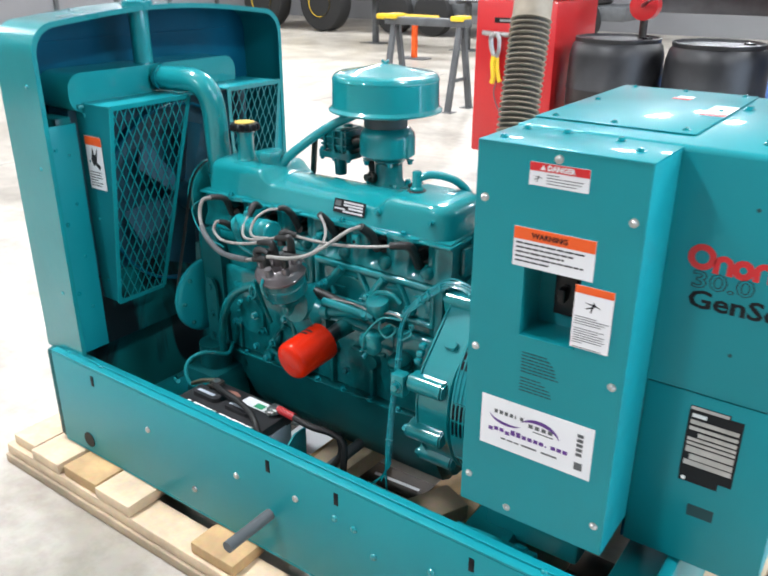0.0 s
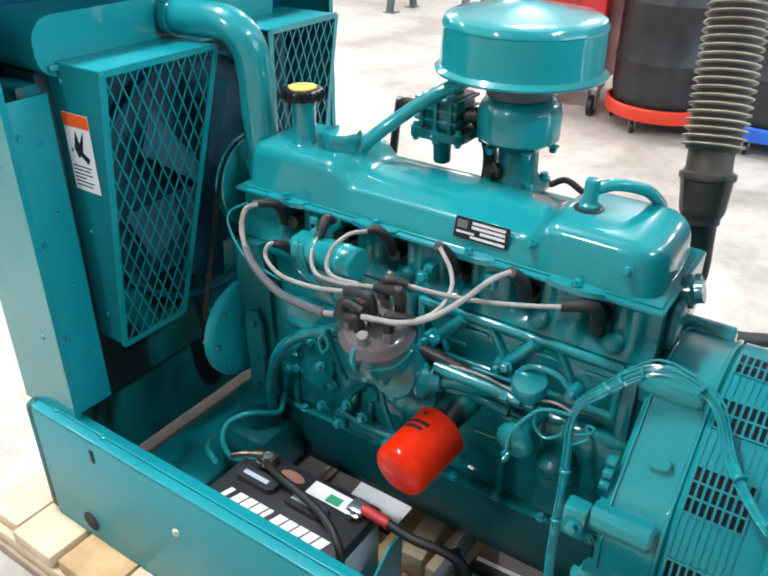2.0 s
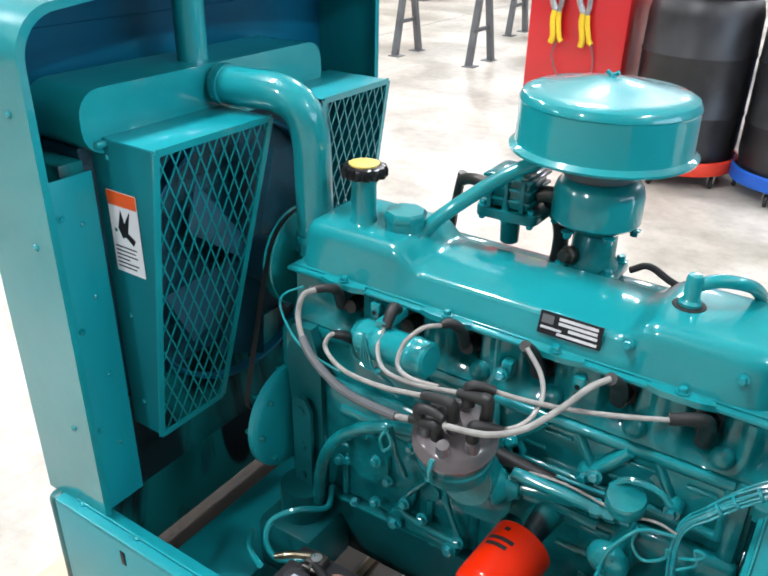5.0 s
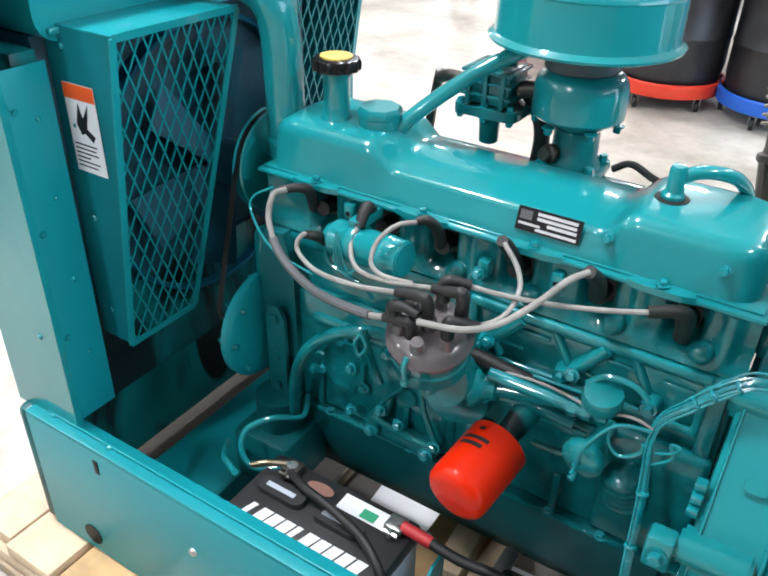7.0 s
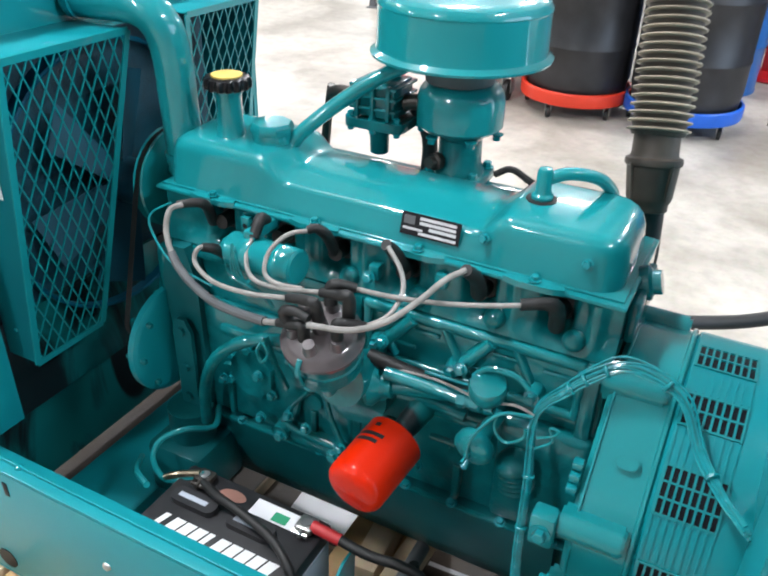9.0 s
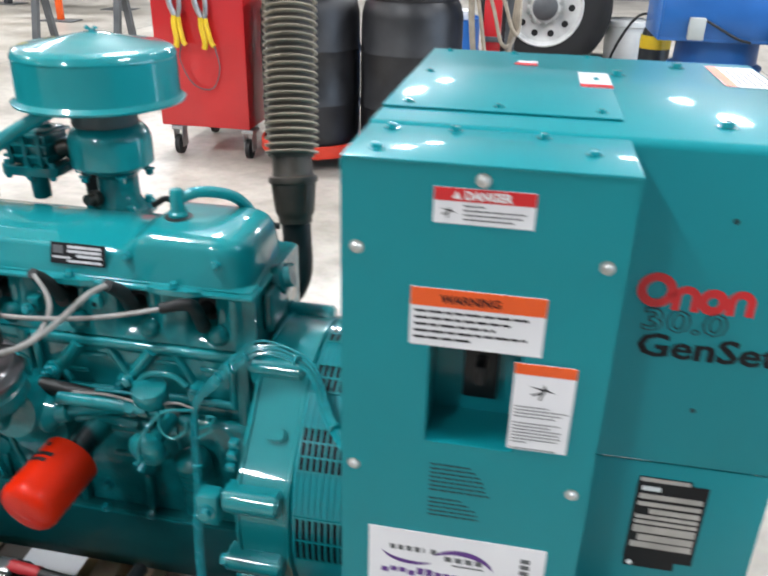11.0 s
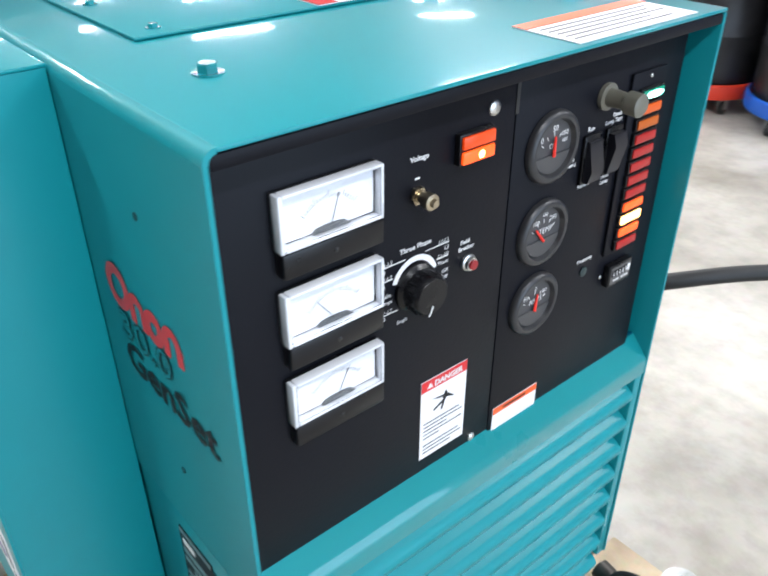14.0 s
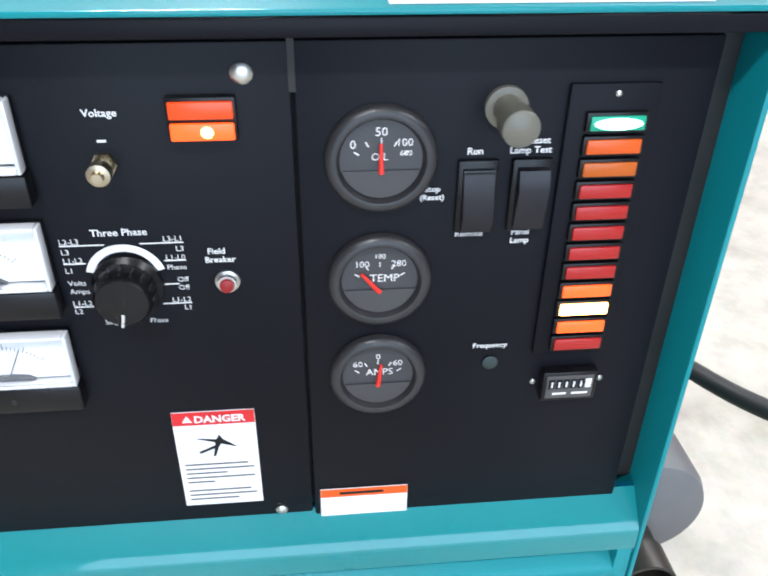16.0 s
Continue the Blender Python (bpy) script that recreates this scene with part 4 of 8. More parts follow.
W("caption", "Three Phase", 0.0066, P(0.316, 1.0525), Y, Z, WHITE_PRINT, panel, CEN, bold=0.0001)
W("caption", "Field", 0.0058, P(0.3665, 1.0375), Y, Z, WHITE_PRINT, panel, bold=0.0001)
W("caption", "Breaker", 0.0058, P(0.3645, 1.0315), Y, Z, WHITE_PRINT, panel, bold=0.0001)
bm = bm_new()
lathe(bm, P(0.316, 1.099), X, [(0.0075, 0), (0.0075, 0.004)], 6)
lathe(bm, P(0.316, 1.099, 0.004), X, [(0.0045, 0), (0.0045, 0.007), (0.0065, 0.007), (0.0065, 0.014), (0.0035, 0.0145), (0.003, 0.018)], 18)
part("voltage_adjuster", bm, BRASS, panel, "nickel voltage adjuster with lock nut")
part("mark", sheet(bm_new(), P(0.314, 1.1115), Y, Z, 0.005, 0.0014, 0.0004), WHITE_PRINT, panel)
bm = bm_new()
A, B = [], []
for i in range(25):
    a = radians(165 - 150 * i / 24)
    A.append(bm.verts.new(P(0.316 + 0.0245 * math.cos(a), 1.022 + 0.0245 * math.sin(a), 0.0006)))
    B.append(bm.verts.new(P(0.316 + 0.0195 * math.cos(a), 1.022 + 0.0195 * math.sin(a), 0.0006)))
for i in range(24):
    bm.faces.new((A[i], B[i], B[i + 1], A[i + 1]))
part("selector_arc", bm, WHITE_PRINT, panel, "white arc over the selector")
for z, left, right in ((1.0475, "L2-L3", "L3-L1"), (1.0405, "L3", "L3"), (1.0345, "L1-L2", "L1-L0"), (1.0275, "L1", "Phase"), (1.0185, "Volts", "Off"), (1.0125, "Amps", "Off"), (1.0035, "L1-L2", "L1-L2"), (0.9975, "L2", "L1")):
    W("caption", left, 0.0052, P(0.280, z), Y, Z, WHITE_PRINT, panel)
    W("caption", right, 0.0052, P(0.353, z), Y, Z, WHITE_PRINT, panel, RGT)
W("caption", "Single", 0.005, P(0.297, 0.9885), Y, Z, WHITE_PRINT, panel)
W("caption", "Phase", 0.005, P(0.325, 0.9885), Y, Z, WHITE_PRINT, panel)
for y0, y1, z in ((0.280, 0.306, 1.046), (0.327, 0.353, 1.046), (0.280, 0.293, 1.0335), (0.340, 0.353, 1.0335), (0.338, 0.347, 1.0165), (0.280, 0.298, 1.002), (0.335, 0.353, 1.002)):
    part("caption_line", sheet(bm_new(), P(y0, z), Y, Z, y1 - y0, 0.0007, 0.0004), WHITE_PRINT, panel)
bm = bm_new()
lathe(bm, P(0.316, 1.018), X, [(0.0215, 0), (0.0215, 0.004), (0.0185, 0.007), (0.0175, 0.020), (0.0155, 0.0225), (0.0, 0.023)], 30, False)
knob = part("selector_knob", bm, BLACK_PLASTIC, panel, "large black rotary selector knob")
for i in range(16):
    a = 2 * math.pi * i / 16
    part("rib", box(bm_new(), P(0.316 + 0.0176 * math.cos(a) - 0.001, 1.018 + 0.0176 * math.sin(a) - 0.001, 0.007), P(0.316 + 0.0176 * math.cos(a) + 0.001, 1.018 + 0.0176 * math.sin(a) + 0.001, 0.019), 0.0005), BLACK_PLASTIC, knob)
bm = bm_new()
tube(bm, [P(0.3155, 1.010, 0.0232), P(0.3135, 1.0005, 0.0215)], 0.0009, 6)
part("pointer", bm, WHITE_PRINT, knob)
bm = bm_new()
lathe(bm, P(0.377, 1.018), X, [(0.0078, 0), (0.0078, 0.002), (0.006, 0.003), (0.006, 0.006), (0.0045, 0.0062)], 20)
fb = part("breaker_button", bm, STEEL, panel, "small steel-ringed red push button")
part("button", lathe(bm_new(), P(0.377, 1.018, 0.0055), X, [(0.0045, 0), (0.0045, 0.003), (0.003, 0.0036)], 16), material("dark_red_button", (0.25, 0.008, 0.01), 0.4), fb)
part("screw", dome(bm_new(), P(0.3965, 1.1490), X, 0.0065, 0.0028), STEEL, plate_l)
part("screw", dome(bm_new(), P(0.3985, 0.8050), X, 0.0048, 0.0024), STEEL, plate_l)
bm = bm_new()
box(bm, P(0.3545, 1.1125), P(0.3925, 1.138, 0.006), 0.001)
lamp_box = part("lamp_block", bm, BLACK_PLASTIC, panel, "amber twin indicator lamp block")
AMBER = glow("amber_lens", (1.0, 0.07, 0.005), 0.5, (0.5, 0.045, 0.005))
AMBER_LIT = glow("lit_amber_lens", (1.0, 0.085, 0.004), 1.3, (0.8, 0.1, 0.02))
RED_LENS = glow("red_lens", (1.0, 0.02, 0.01), 0.08, (0.32, 0.010, 0.010))
GREEN_LIT = glow("lit_green_lens", (0.45, 1.0, 0.85), 4.0, (0.3, 0.8, 0.6))
AMBER_HOT = glow("bright_amber_lens", (1.0, 0.5, 0.16), 9.0, (0.9, 0.4, 0.05))
part("lens", box(bm_new(), P(0.3560, 1.1262, 0.006), P(0.3910, 1.1362, 0.009), 0.001), AMBER, lamp_box)
part("lens", box(bm_new(), P(0.3560, 1.1140, 0.006), P(0.3910, 1.1240, 0.009), 0.001), AMBER_LIT, lamp_box, "lit amber lens")
part("lamp_glow", dome(bm_new(), P(0.376, 1.119, 0.009), X, 0.0035, 0.0005), AMBER_HOT, lamp_box)

# danger label and screws
pd = part("danger_label", sheet(bm_new(), P(0.3270, 0.817), Y, Z, 0.058, 0.0935), LABEL_WHITE, plate_l, "white danger label with red head")
part("label_head", sheet(bm_new(), P(0.3272, 0.8985, 0.0008), Y, Z, 0.0576, 0.0118, 0.0004), LABEL_RED, pd)
W("head_word", "DANGER", 0.0088, P(0.3425, 0.9013, 0.0012), Y, Z, WHITE_PRINT, pd, bold=0.0003)
bm = bm_new()
prism(bm, [(0, 0), (0.007, 0), (0.0035, 0.006)], P(0.334, 0.9015, 0.0012), Y, Z, (0.0003, 0, 0))
part("head_mark", bm, WHITE_PRINT, pd)
bm = bm_new()
s = 0.0155
prism(bm, [(-0.9 * s, 0.35 * s), (0.0, 0.25 * s), (0.15 * s, 0.55 * s), (0.3 * s, 0.25 * s), (0.9 * s, -0.25 * s), (0.2 * s, -0.02 * s), (0.05 * s, -0.3 * s), (-0.1 * s, -0.8 * s), (-0.22 * s, -0.8 * s), (-0.12 * s, -0.3 * s), (-0.8 * s, -0.6 * s), (-0.85 * s, -0.5 * s), (-0.05 * s, -0.1 * s), (-0.1 * s, 0.1 * s)], P(0.356, 0.880, 0.0009), Y, Z, (0.0004, 0, 0))
part("sign", bm, LABEL_BLACK, pd)
bm = bm_new()
for i, w in enumerate((0.046, 0.05, 0.03, 0.05, 0.02, 0, 0.046, 0.05, 0.036)):
    if w:
        sheet(bm, P(0.331, 0.859 - i * 0.0045, 0.0008), Y, Z, w, 0.0011, 0.0004)
part("label_print", bm, GREY_PAINT, pd)
po = part("warning_label", sheet(bm_new(), P(0.4290, 0.7935), Y, Z, 0.068, 0.0305), LABEL_WHITE, plate_r, "white warning label with orange head")
part("label_head", sheet(bm_new(), P(0.4292, 0.8158, 0.0008), Y, Z, 0.0676, 0.008, 0.0004), LABEL_ORANGE, po)
bm = bm_new()
sheet(bm, P(0.444, 0.8185, 0.0012), Y, Z, 0.034, 0.0024, 0.0003)
part("label_print", bm, LABEL_BLACK, po)

# right plate controls
W("caption", "Run", 0.0062, P(0.529, 1.0985), Y, Z, WHITE_PRINT, panel, CEN, bold=0.0001)
W("caption", "Lamp Test", 0.0060, P(0.5625, 1.0985), Y, Z, WHITE_PRINT, panel, CEN, bold=0.0001)
W("caption", "Reset", 0.0060, P(0.567, 1.1045), Y, Z, WHITE_PRINT, panel, CEN, bold=0.0001)
W("caption", "Stop", 0.0052, P(0.5045, 1.0750), Y, Z, WHITE_PRINT, panel, CEN, bold=0.0001)
W("caption", "(Reset)", 0.0052, P(0.5045, 1.0695), Y, Z, WHITE_PRINT, panel, CEN, bold=0.0001)
W("caption", "Remote", 0.0056, P(0.529, 1.0435), Y, Z, WHITE_PRINT, panel, CEN, bold=0.0001)
W("caption", "Panel", 0.0056, P(0.562, 1.0435), Y, Z, WHITE_PRINT, panel, CEN, bold=0.0001)
W("caption", "Lamp", 0.0056, P(0.562, 1.0375), Y, Z, WHITE_PRINT, panel, CEN, bold=0.0001)
W("caption", "Frequency", 0.0058, P(0.5505, 0.9545), Y, Z, WHITE_PRINT, panel, CEN, bold=0.0001)
for y0, up in ((0.5190, False), (0.5520, True)):
    sw = part("rocker_switch", box(bm_new(), P(y0, 1.0475), P(y0 + 0.0245, 1.0955, 0.0035), 0.0012), BLACK_PLASTIC, panel, "black rocker switch")
    bm = bm_new()
    za, zb_ = 1.0505, 1.0905
    prof = [(0.0, za), (0.0055, za), (0.009, za + 0.012), (0.003, zb_), (0.0, zb_)] if not up else [(0.0, za), (0.003, za), (0.009, zb_ - 0.012), (0.0055, zb_), (0.0, zb_)]
    prism(bm, prof, P(y0 + 0.003, 0, 0.0035), X, Z, (0, 0.0185, 0))
    part("rocker", bm, material("rocker_black", (0.010, 0.010, 0.014), 0.3, var=0.1, spec=0.35), sw)
    part("mark", sheet(bm_new(), P(y0 + 0.003, 1.0885, 0.0075), Y, Z, 0.0185, 0.0008, 0.0004), BLACK_RUBBER, sw)
bm = bm_new()
lathe(bm, P(0.5445, 1.1275), X, [(0.0125, 0), (0.0125, 0.004), (0.0085, 0.005), (0.0075, 0.022), (0.0105, 0.024), (0.0105, 0.037), (0.009, 0.038), (0.0, 0.0385)], 26, False)
part("pull_knob", bm, material("olive_grey_plastic", (0.13, 0.125, 0.10), 0.35, var=0.1), panel, "olive grey push-pull knob")
strip = part("lamp_strip", box(bm_new(), P(0.5810, 0.9485), P(0.6350, 1.1405, 0.003), 0.001), BLACK_PANEL, panel, "column of green, amber and red indicator lamps")
LENSES = [GREEN_LIT, glow("orange_lens", (1.0, 0.1, 0.005), 0.22, (0.45, 0.07, 0.005)), glow("dull_orange_lens", (1.0, 0.12, 0.01), 0.08, (0.4, 0.085, 0.005))] + [RED_LENS] * 4 + [RED_LENS, AMBER_LIT, AMBER_HOT, AMBER_LIT, RED_LENS]
for i, mt_ in enumerate(LENSES):
    z = 1.1185 - i * 0.01445
    le = part("lens_frame", box(bm_new(), P(0.5915, z - 0.0062, 0.003), P(0.6285, z + 0.0062, 0.007), 0.0008), BLACK_PLASTIC, strip)
    bm = bm_new()
    box(bm, P(0.5935, z - 0.0045, 0.0068), P(0.6265, z + 0.0045, 0.0090), 0.001)
    if i == 0:
        part("lens", bm, glow("dark_green_lens", (0.0, 0.5, 0.3), 0.25, (0.01, 0.25, 0.16)), le)
        part("lamp_glow", prism(bm_new(), [(0.0145 * math.cos(radians(a)), 0.0036 * math.sin(radians(a))) for a in range(0, 360, 18)], P(0.610, z, 0.0091), Y, Z, (0.0006, 0, 0)), GREEN_LIT, le)
    else:
        part("lens", bm, mt_, le)
part("screw", dome(bm_new(), P(0.6095, 1.1345, 0.003), X, 0.002, 0.001), STEEL, strip)
part("frequency_dot", lathe(bm_new(), P(0.5520, 0.941), X, [(0.0055, 0), (0.0055, 0.0008), (0.0045, 0.0012)], 18), material("dark_green_plug", (0.015, 0.03, 0.03), 0.4), panel)
hm = part("hour_meter", box(bm_new(), P(0.5900, 0.9085), P(0.6300, 0.9345, 0.008), 0.0015), BLACK_PLASTIC, panel, "small rectangular hour meter with counting drums")
part("dial", box(bm_new(), P(0.5930, 0.9115, 0.008), P(0.6270, 0.9315, 0.0083)), material("hour_dial", (0.07, 0.07, 0.072), 0.3), hm)
for i in range(6):
    part("drum", box(bm_new(), P(0.5945 + i * 0.0053, 0.9205, 0.0083), P(0.5990 + i * 0.0053, 0.9285, 0.0092), 0.0005), WHITE_PRINT if i == 5 else LABEL_BLACK, hm)
    if i < 5:
        part("figure_bar", sheet(bm_new(), P(0.5960 + i * 0.0053, 0.9220, 0.0093), Y, Z, 0.0013, 0.005, 0.0002), WHITE_PRINT, hm)
part("caption_bar", sheet(bm_new(), P(0.598, 0.9148, 0.0084), Y, Z, 0.010, 0.0018, 0.0002), WHITE_PRINT, hm)
part("caption_bar", sheet(bm_new(), P(0.612, 0.9148, 0.0084), Y, Z, 0.012, 0.0018, 0.0002), WHITE_PRINT, hm)
for y in (0.585, 0.635):
    part("screw", dome(bm_new(), P(y, 0.9215), X, 0.0025, 0.0014), STEEL, panel)

# ---- engine ----
engine = thing("engine", (-0.6, YC, 0.4), "glossy teal painted inline six-cylinder engine with spark leads", "engine")
PLUG_X = (-0.893, -0.776, -0.668, -0.546, -0.423, -0.304)

# block with webs and bosses
bm = bm_new()
box(bm, (-1.0, 0.295, 0.412), (-0.215, 0.545, 0.765), 0.008)
block = part("block", bm, TEAL_CAST, engine)
for lo, hi in (((-1.0, 0.275, 0.414), (-0.62, 0.30, 0.665)), ((-0.64, 0.283, 0.413), (-0.34, 0.30, 0.60)), ((-0.36, 0.27, 0.415), (-0.215, 0.30, 0.63))):
    part("water_jacket", box(bm_new(), lo, hi, 0.012, segs=3), TEAL_CAST, block)
for x in (-0.945, -0.885, -0.70, -0.55, -0.42):
    part("boss", cyl(bm_new(), (x, 0.268, 0.52), (x, 0.30, 0.52), 0.018, 0.024, seg=14), TEAL_CAST, block)
    part("web", box(bm_new(), (x - 0.007, 0.267, 0.42), (x + 0.007, 0.30, 0.50), 0.005), TEAL_CAST, block)
part("web", box(bm_new(), (-0.90, 0.266, 0.60), (-0.66, 0.30, 0.625), 0.01), TEAL_CAST, block)
for x in (-0.985, -0.74, -0.62, -0.235):
    part("web", box(bm_new(), (x - 0.012, 0.2785, 0.42), (x + 0.012, 0.30, 0.765), 0.006), TEAL_CAST, block)
part("deck_rail", box(bm_new(), (-0.99, 0.283, 0.74), (-0.22, 0.30, 0.765), 0.005), TEAL_CAST, block)
part("oil_gallery", cyl(bm_new(), (-0.60, 0.24, 0.60), (-0.60, 0.31, 0.60), 0.06, seg=24), TEAL_CAST, block)
part("distributor_boss", cyl(bm_new(), (-0.60, 0.19, 0.66), (-0.60, 0.30, 0.64), 0.045, seg=24), TEAL_CAST, block)

# cylinder head: a cast side with a scalloped pocket round each plug and soft columns between
def head_face(x, z):
    """How far out (y) the head's near side stands."""
    up = min(1, max(0, (z - 0.772) / 0.028))
    pocket = sum(math.exp(-((x - p) / 0.021) ** 4) for p in PLUG_X)
    column = sum(math.exp(-((x - p - 0.058) / 0.012) ** 2) for p in PLUG_X)
    return 0.284 + up * (0.014 + 0.040 * min(1, pocket) - 0.010 * column) + 0.003 * math.sin(31 * x) * up


bm = bm_new()
grid = [[bm.verts.new((x, head_face(x, z), z)) for z in [0.767 + 0.0088 * k for k in range(11)]] for x in [-1.012 + 0.799 * i / 200 for i in range(201)]]
for a, b in zip(grid, grid[1:]):
    for k in range(10):
        bm.faces.new((a[k], b[k], b[k + 1], a[k + 1]))
back = [[bm.verts.new((a[k].co.x, 0.53, a[k].co.z)) for k in (0, 10)] for a in (grid[0], grid[-1])]
bm.faces.new([back[0][0], *grid[0], back[0][1]])
bm.faces.new([back[1][1], *grid[-1][::-1], back[1][0]])
bm.faces.new((back[0][0], back[0][1], back[1][1], back[1][0]))
bm.faces.new([a[10] for a in grid] + [back[1][1], back[0][1]])
bm.faces.new([a[0] for a in grid][::-1] + [back[0][0], back[1][0]])
bmesh.ops.recalc_face_normals(bm, faces=bm.faces[:])
head = part("cylinder_head", bm, TEAL_CAST, engine, angle=55)
for x in PLUG_X:
    part("boss", dome(bm_new(), (x + 0.032, 0.290, 0.789), (0, -1, 0.25), 0.017, 0.018, 16), TEAL_CAST, head)
    bm = bm_new()
    lathe(bm, (x + 0.002, 0.342, 0.818), (0, -1, 0.05), [(0.021, 0), (0.021, 0.02), (0.014, 0.022), (0.013, 0.05)], 18)
    part("spark_plug_boot", bm, BLACK_RUBBER, engine)
# small drilled tabs below the cover
for x, z in ((-0.832, 0.836), (-0.590, 0.812), (-0.478, 0.829)):
    tab = part("tab", box(bm_new(), (x - 0.009, 0.280, z - 0.013), (x + 0.009, 0.302, z + 0.013), 0.003), TEAL, head)
    part("tab_hole", lathe(bm_new(), (x, 0.2798, z - 0.003), -Y, [(0.0042, 0), (0.0042, 0.0006)], 12), BLACK_PANEL, tab)

# valve cover: raised ends, a lower middle, a rolled flange


def cover_ease(x, a, b):
    t = min(1, max(0, (x - a) / (b - a)))
    return t * t * (3 - 2 * t)


def cover_section(x, inset):
    """Half ring (y, z) over the flange, from the near foot to the far foot: steep raised ends, a lower crowned middle."""
    mid = cover_ease(x, -0.820, -0.768) * (1 - cover_ease(x, -0.440, -0.395))
    ze = 0.948 - 0.036 * mid - 0.005 * cover_ease(x, -0.5, -0.38) - inset * 0.9
    y0, y1 = 0.297 + inset, 0.500 - inset
    r, wide, crown = 0.025 - 0.012 * mid, 0.010 + 0.004 * mid, 0.003 + 0.010 * mid
    pts = [(y0, 0.868), (y0 + 0.003, 0.882)]
    ya, yb = y0 + wide, y1 - wide
    for i in range(6):
        a = radians(180 - 84 * i / 5)
        pts.append((ya + r + r * math.cos(a), ze - r + r * math.sin(a)))
    for i in range(1, 8):
        s = i / 8
        pts.append((ya + r + (yb - ya - 2 * r) * s, ze + crown * math.sin(math.pi * s)))
    for i in range(6):
        a = radians(84 - 84 * i / 5)
        pts.append((yb - r + r * math.cos(a), ze - r + r * math.sin(a)))
    pts += [(y1 - 0.003, 0.882), (y1, 0.868)]
    return pts


bm = bm_new()
stations = [(-1.006, 0.03), (-1.004, 0.016), (-0.998, 0.006), (-0.985, 0.0)]
stations += [(-0.97 + 0.01 * i, 0.0) for i in range(70)]
stations += [(-0.262, 0.002), (-0.247, 0.007), (-0.236, 0.015), (-0.229, 0.026), (-0.226, 0.038)]
rings = [[bm.verts.new((x, y, z)) for y, z in cover_section(x, i)] for x, i in stations]
for a, b in zip(rings, rings[1:]):
    for k in range(len(a) - 1):
        bm.faces.new((a[k], b[k], b[k + 1], a[k + 1]))
bm.faces.new(rings[0])
bm.faces.new(rings[-1][::-1])
bmesh.ops.recalc_face_normals(bm, faces=bm.faces[:])
cover_part = part("valve_cover", bm, TEAL, engine, angle=60)
bm = bm_new()
box(bm, (-1.022, 0.283, 0.857), (-0.210, 0.518, 0.8645), 0.003)
for x in (-0.90, -0.70, -0.52, -0.34):
    prism(bm, [(x - 0.045, 0.2835), (x - 0.024, 0.2775), (x + 0.024, 0.2775), (x + 0.045, 0.2835), (x + 0.04, 0.30), (x - 0.04, 0.30)], (0, 0, 0.8575), X, Y, (0, 0, 0.0095))
box(bm, (-1.016, 0.2935, 0.8645), (-0.216, 0.512, 0.868), 0.0015)
part("cover_flange", bm, TEAL, engine)
for x in (-0.90, -0.70, -0.52, -0.34):
    part("bolt", hexbolt(bm_new(), (x, 0.288, 0.869), Z, 0.006, 0.008), TEAL_BOLT, engine)
for x in (-0.425, -0.275):
    part("bolt", hexbolt(bm_new(), (x, 0.304, 0.905), (0, -1, 0.25), 0.006, 0.010), TEAL_BOLT, cover_part)

# maker's plate
bm = bm_new()
plate_u, plate_v = Vector((1, 0, 0)), Vector((0, 0.30, 1)).normalized()
sheet(bm, (-0.556, 0.2985, 0.884), plate_u, plate_v, 0.095, 0.034, 0.0012)
PLATE_SILVER = material("silver_plate_print", (0.55, 0.55, 0.56), 0.4, var=0.1, scale=60)
plate = part("data_plate", bm, LABEL_BLACK, cover_part, "black data plate with silver lines")
pn = plate_u.cross(plate_v)
for a, b, w, h in ((0.004, 0.0165, 0.018, 0.013), (0.030, 0.0255, 0.058, 0.0045), (0.030, 0.0185, 0.058, 0.0045), (0.046, 0.0115, 0.043, 0.0045), (0.004, 0.0085, 0.032, 0.0035), (0.030, 0.003, 0.060, 0.004)):
    part("plate_line", sheet(bm_new(), Vector((-0.556, 0.2985, 0.884)) + plate_u * a + plate_v * b + pn * 0.0013, plate_u, plate_v, w, h, 0.0004), PLATE_SILVER if w > 0.03 else GREY_PAINT, plate)

# fillers on the cover
part("filler_neck", lathe(bm_new(), (-0.917, 0.37, 0.940), Z, [(0.034, 0), (0.024, 0.012), (0.022, 0.03), (0.022, 0.077), (0.027, 0.085), (0.027, 0.093)], 22), TEAL, engine)
knurl = [((0.0405 if k % 4 < 2 else 0.0365) * math.cos(2 * math.pi * k / 56), (0.0405 if k % 4 < 2 else 0.0365) * math.sin(2 * math.pi * k / 56)) for k in range(56)]
bm = bm_new()
rings = [[bm.verts.new((-0.917 + a * f, 0.37 + b * f, z)) for a, b in knurl] for f, z in ((0.68, 1.026), (0.98, 1.030), (1.0, 1.034), (1.0, 1.042), (0.93, 1.047), (0.78, 1.049))]
for p, q in zip(rings, rings[1:]):
    for k in range(56):
        bm.faces.new((p[k], p[(k + 1) % 56], q[(k + 1) % 56], q[k]))
bm.faces.new(rings[0][::-1])
bm.faces.new(rings[-1])
cap_part = part("filler_cap", bm, BLACK_PLASTIC, engine, "black knurled cap with yellow top")
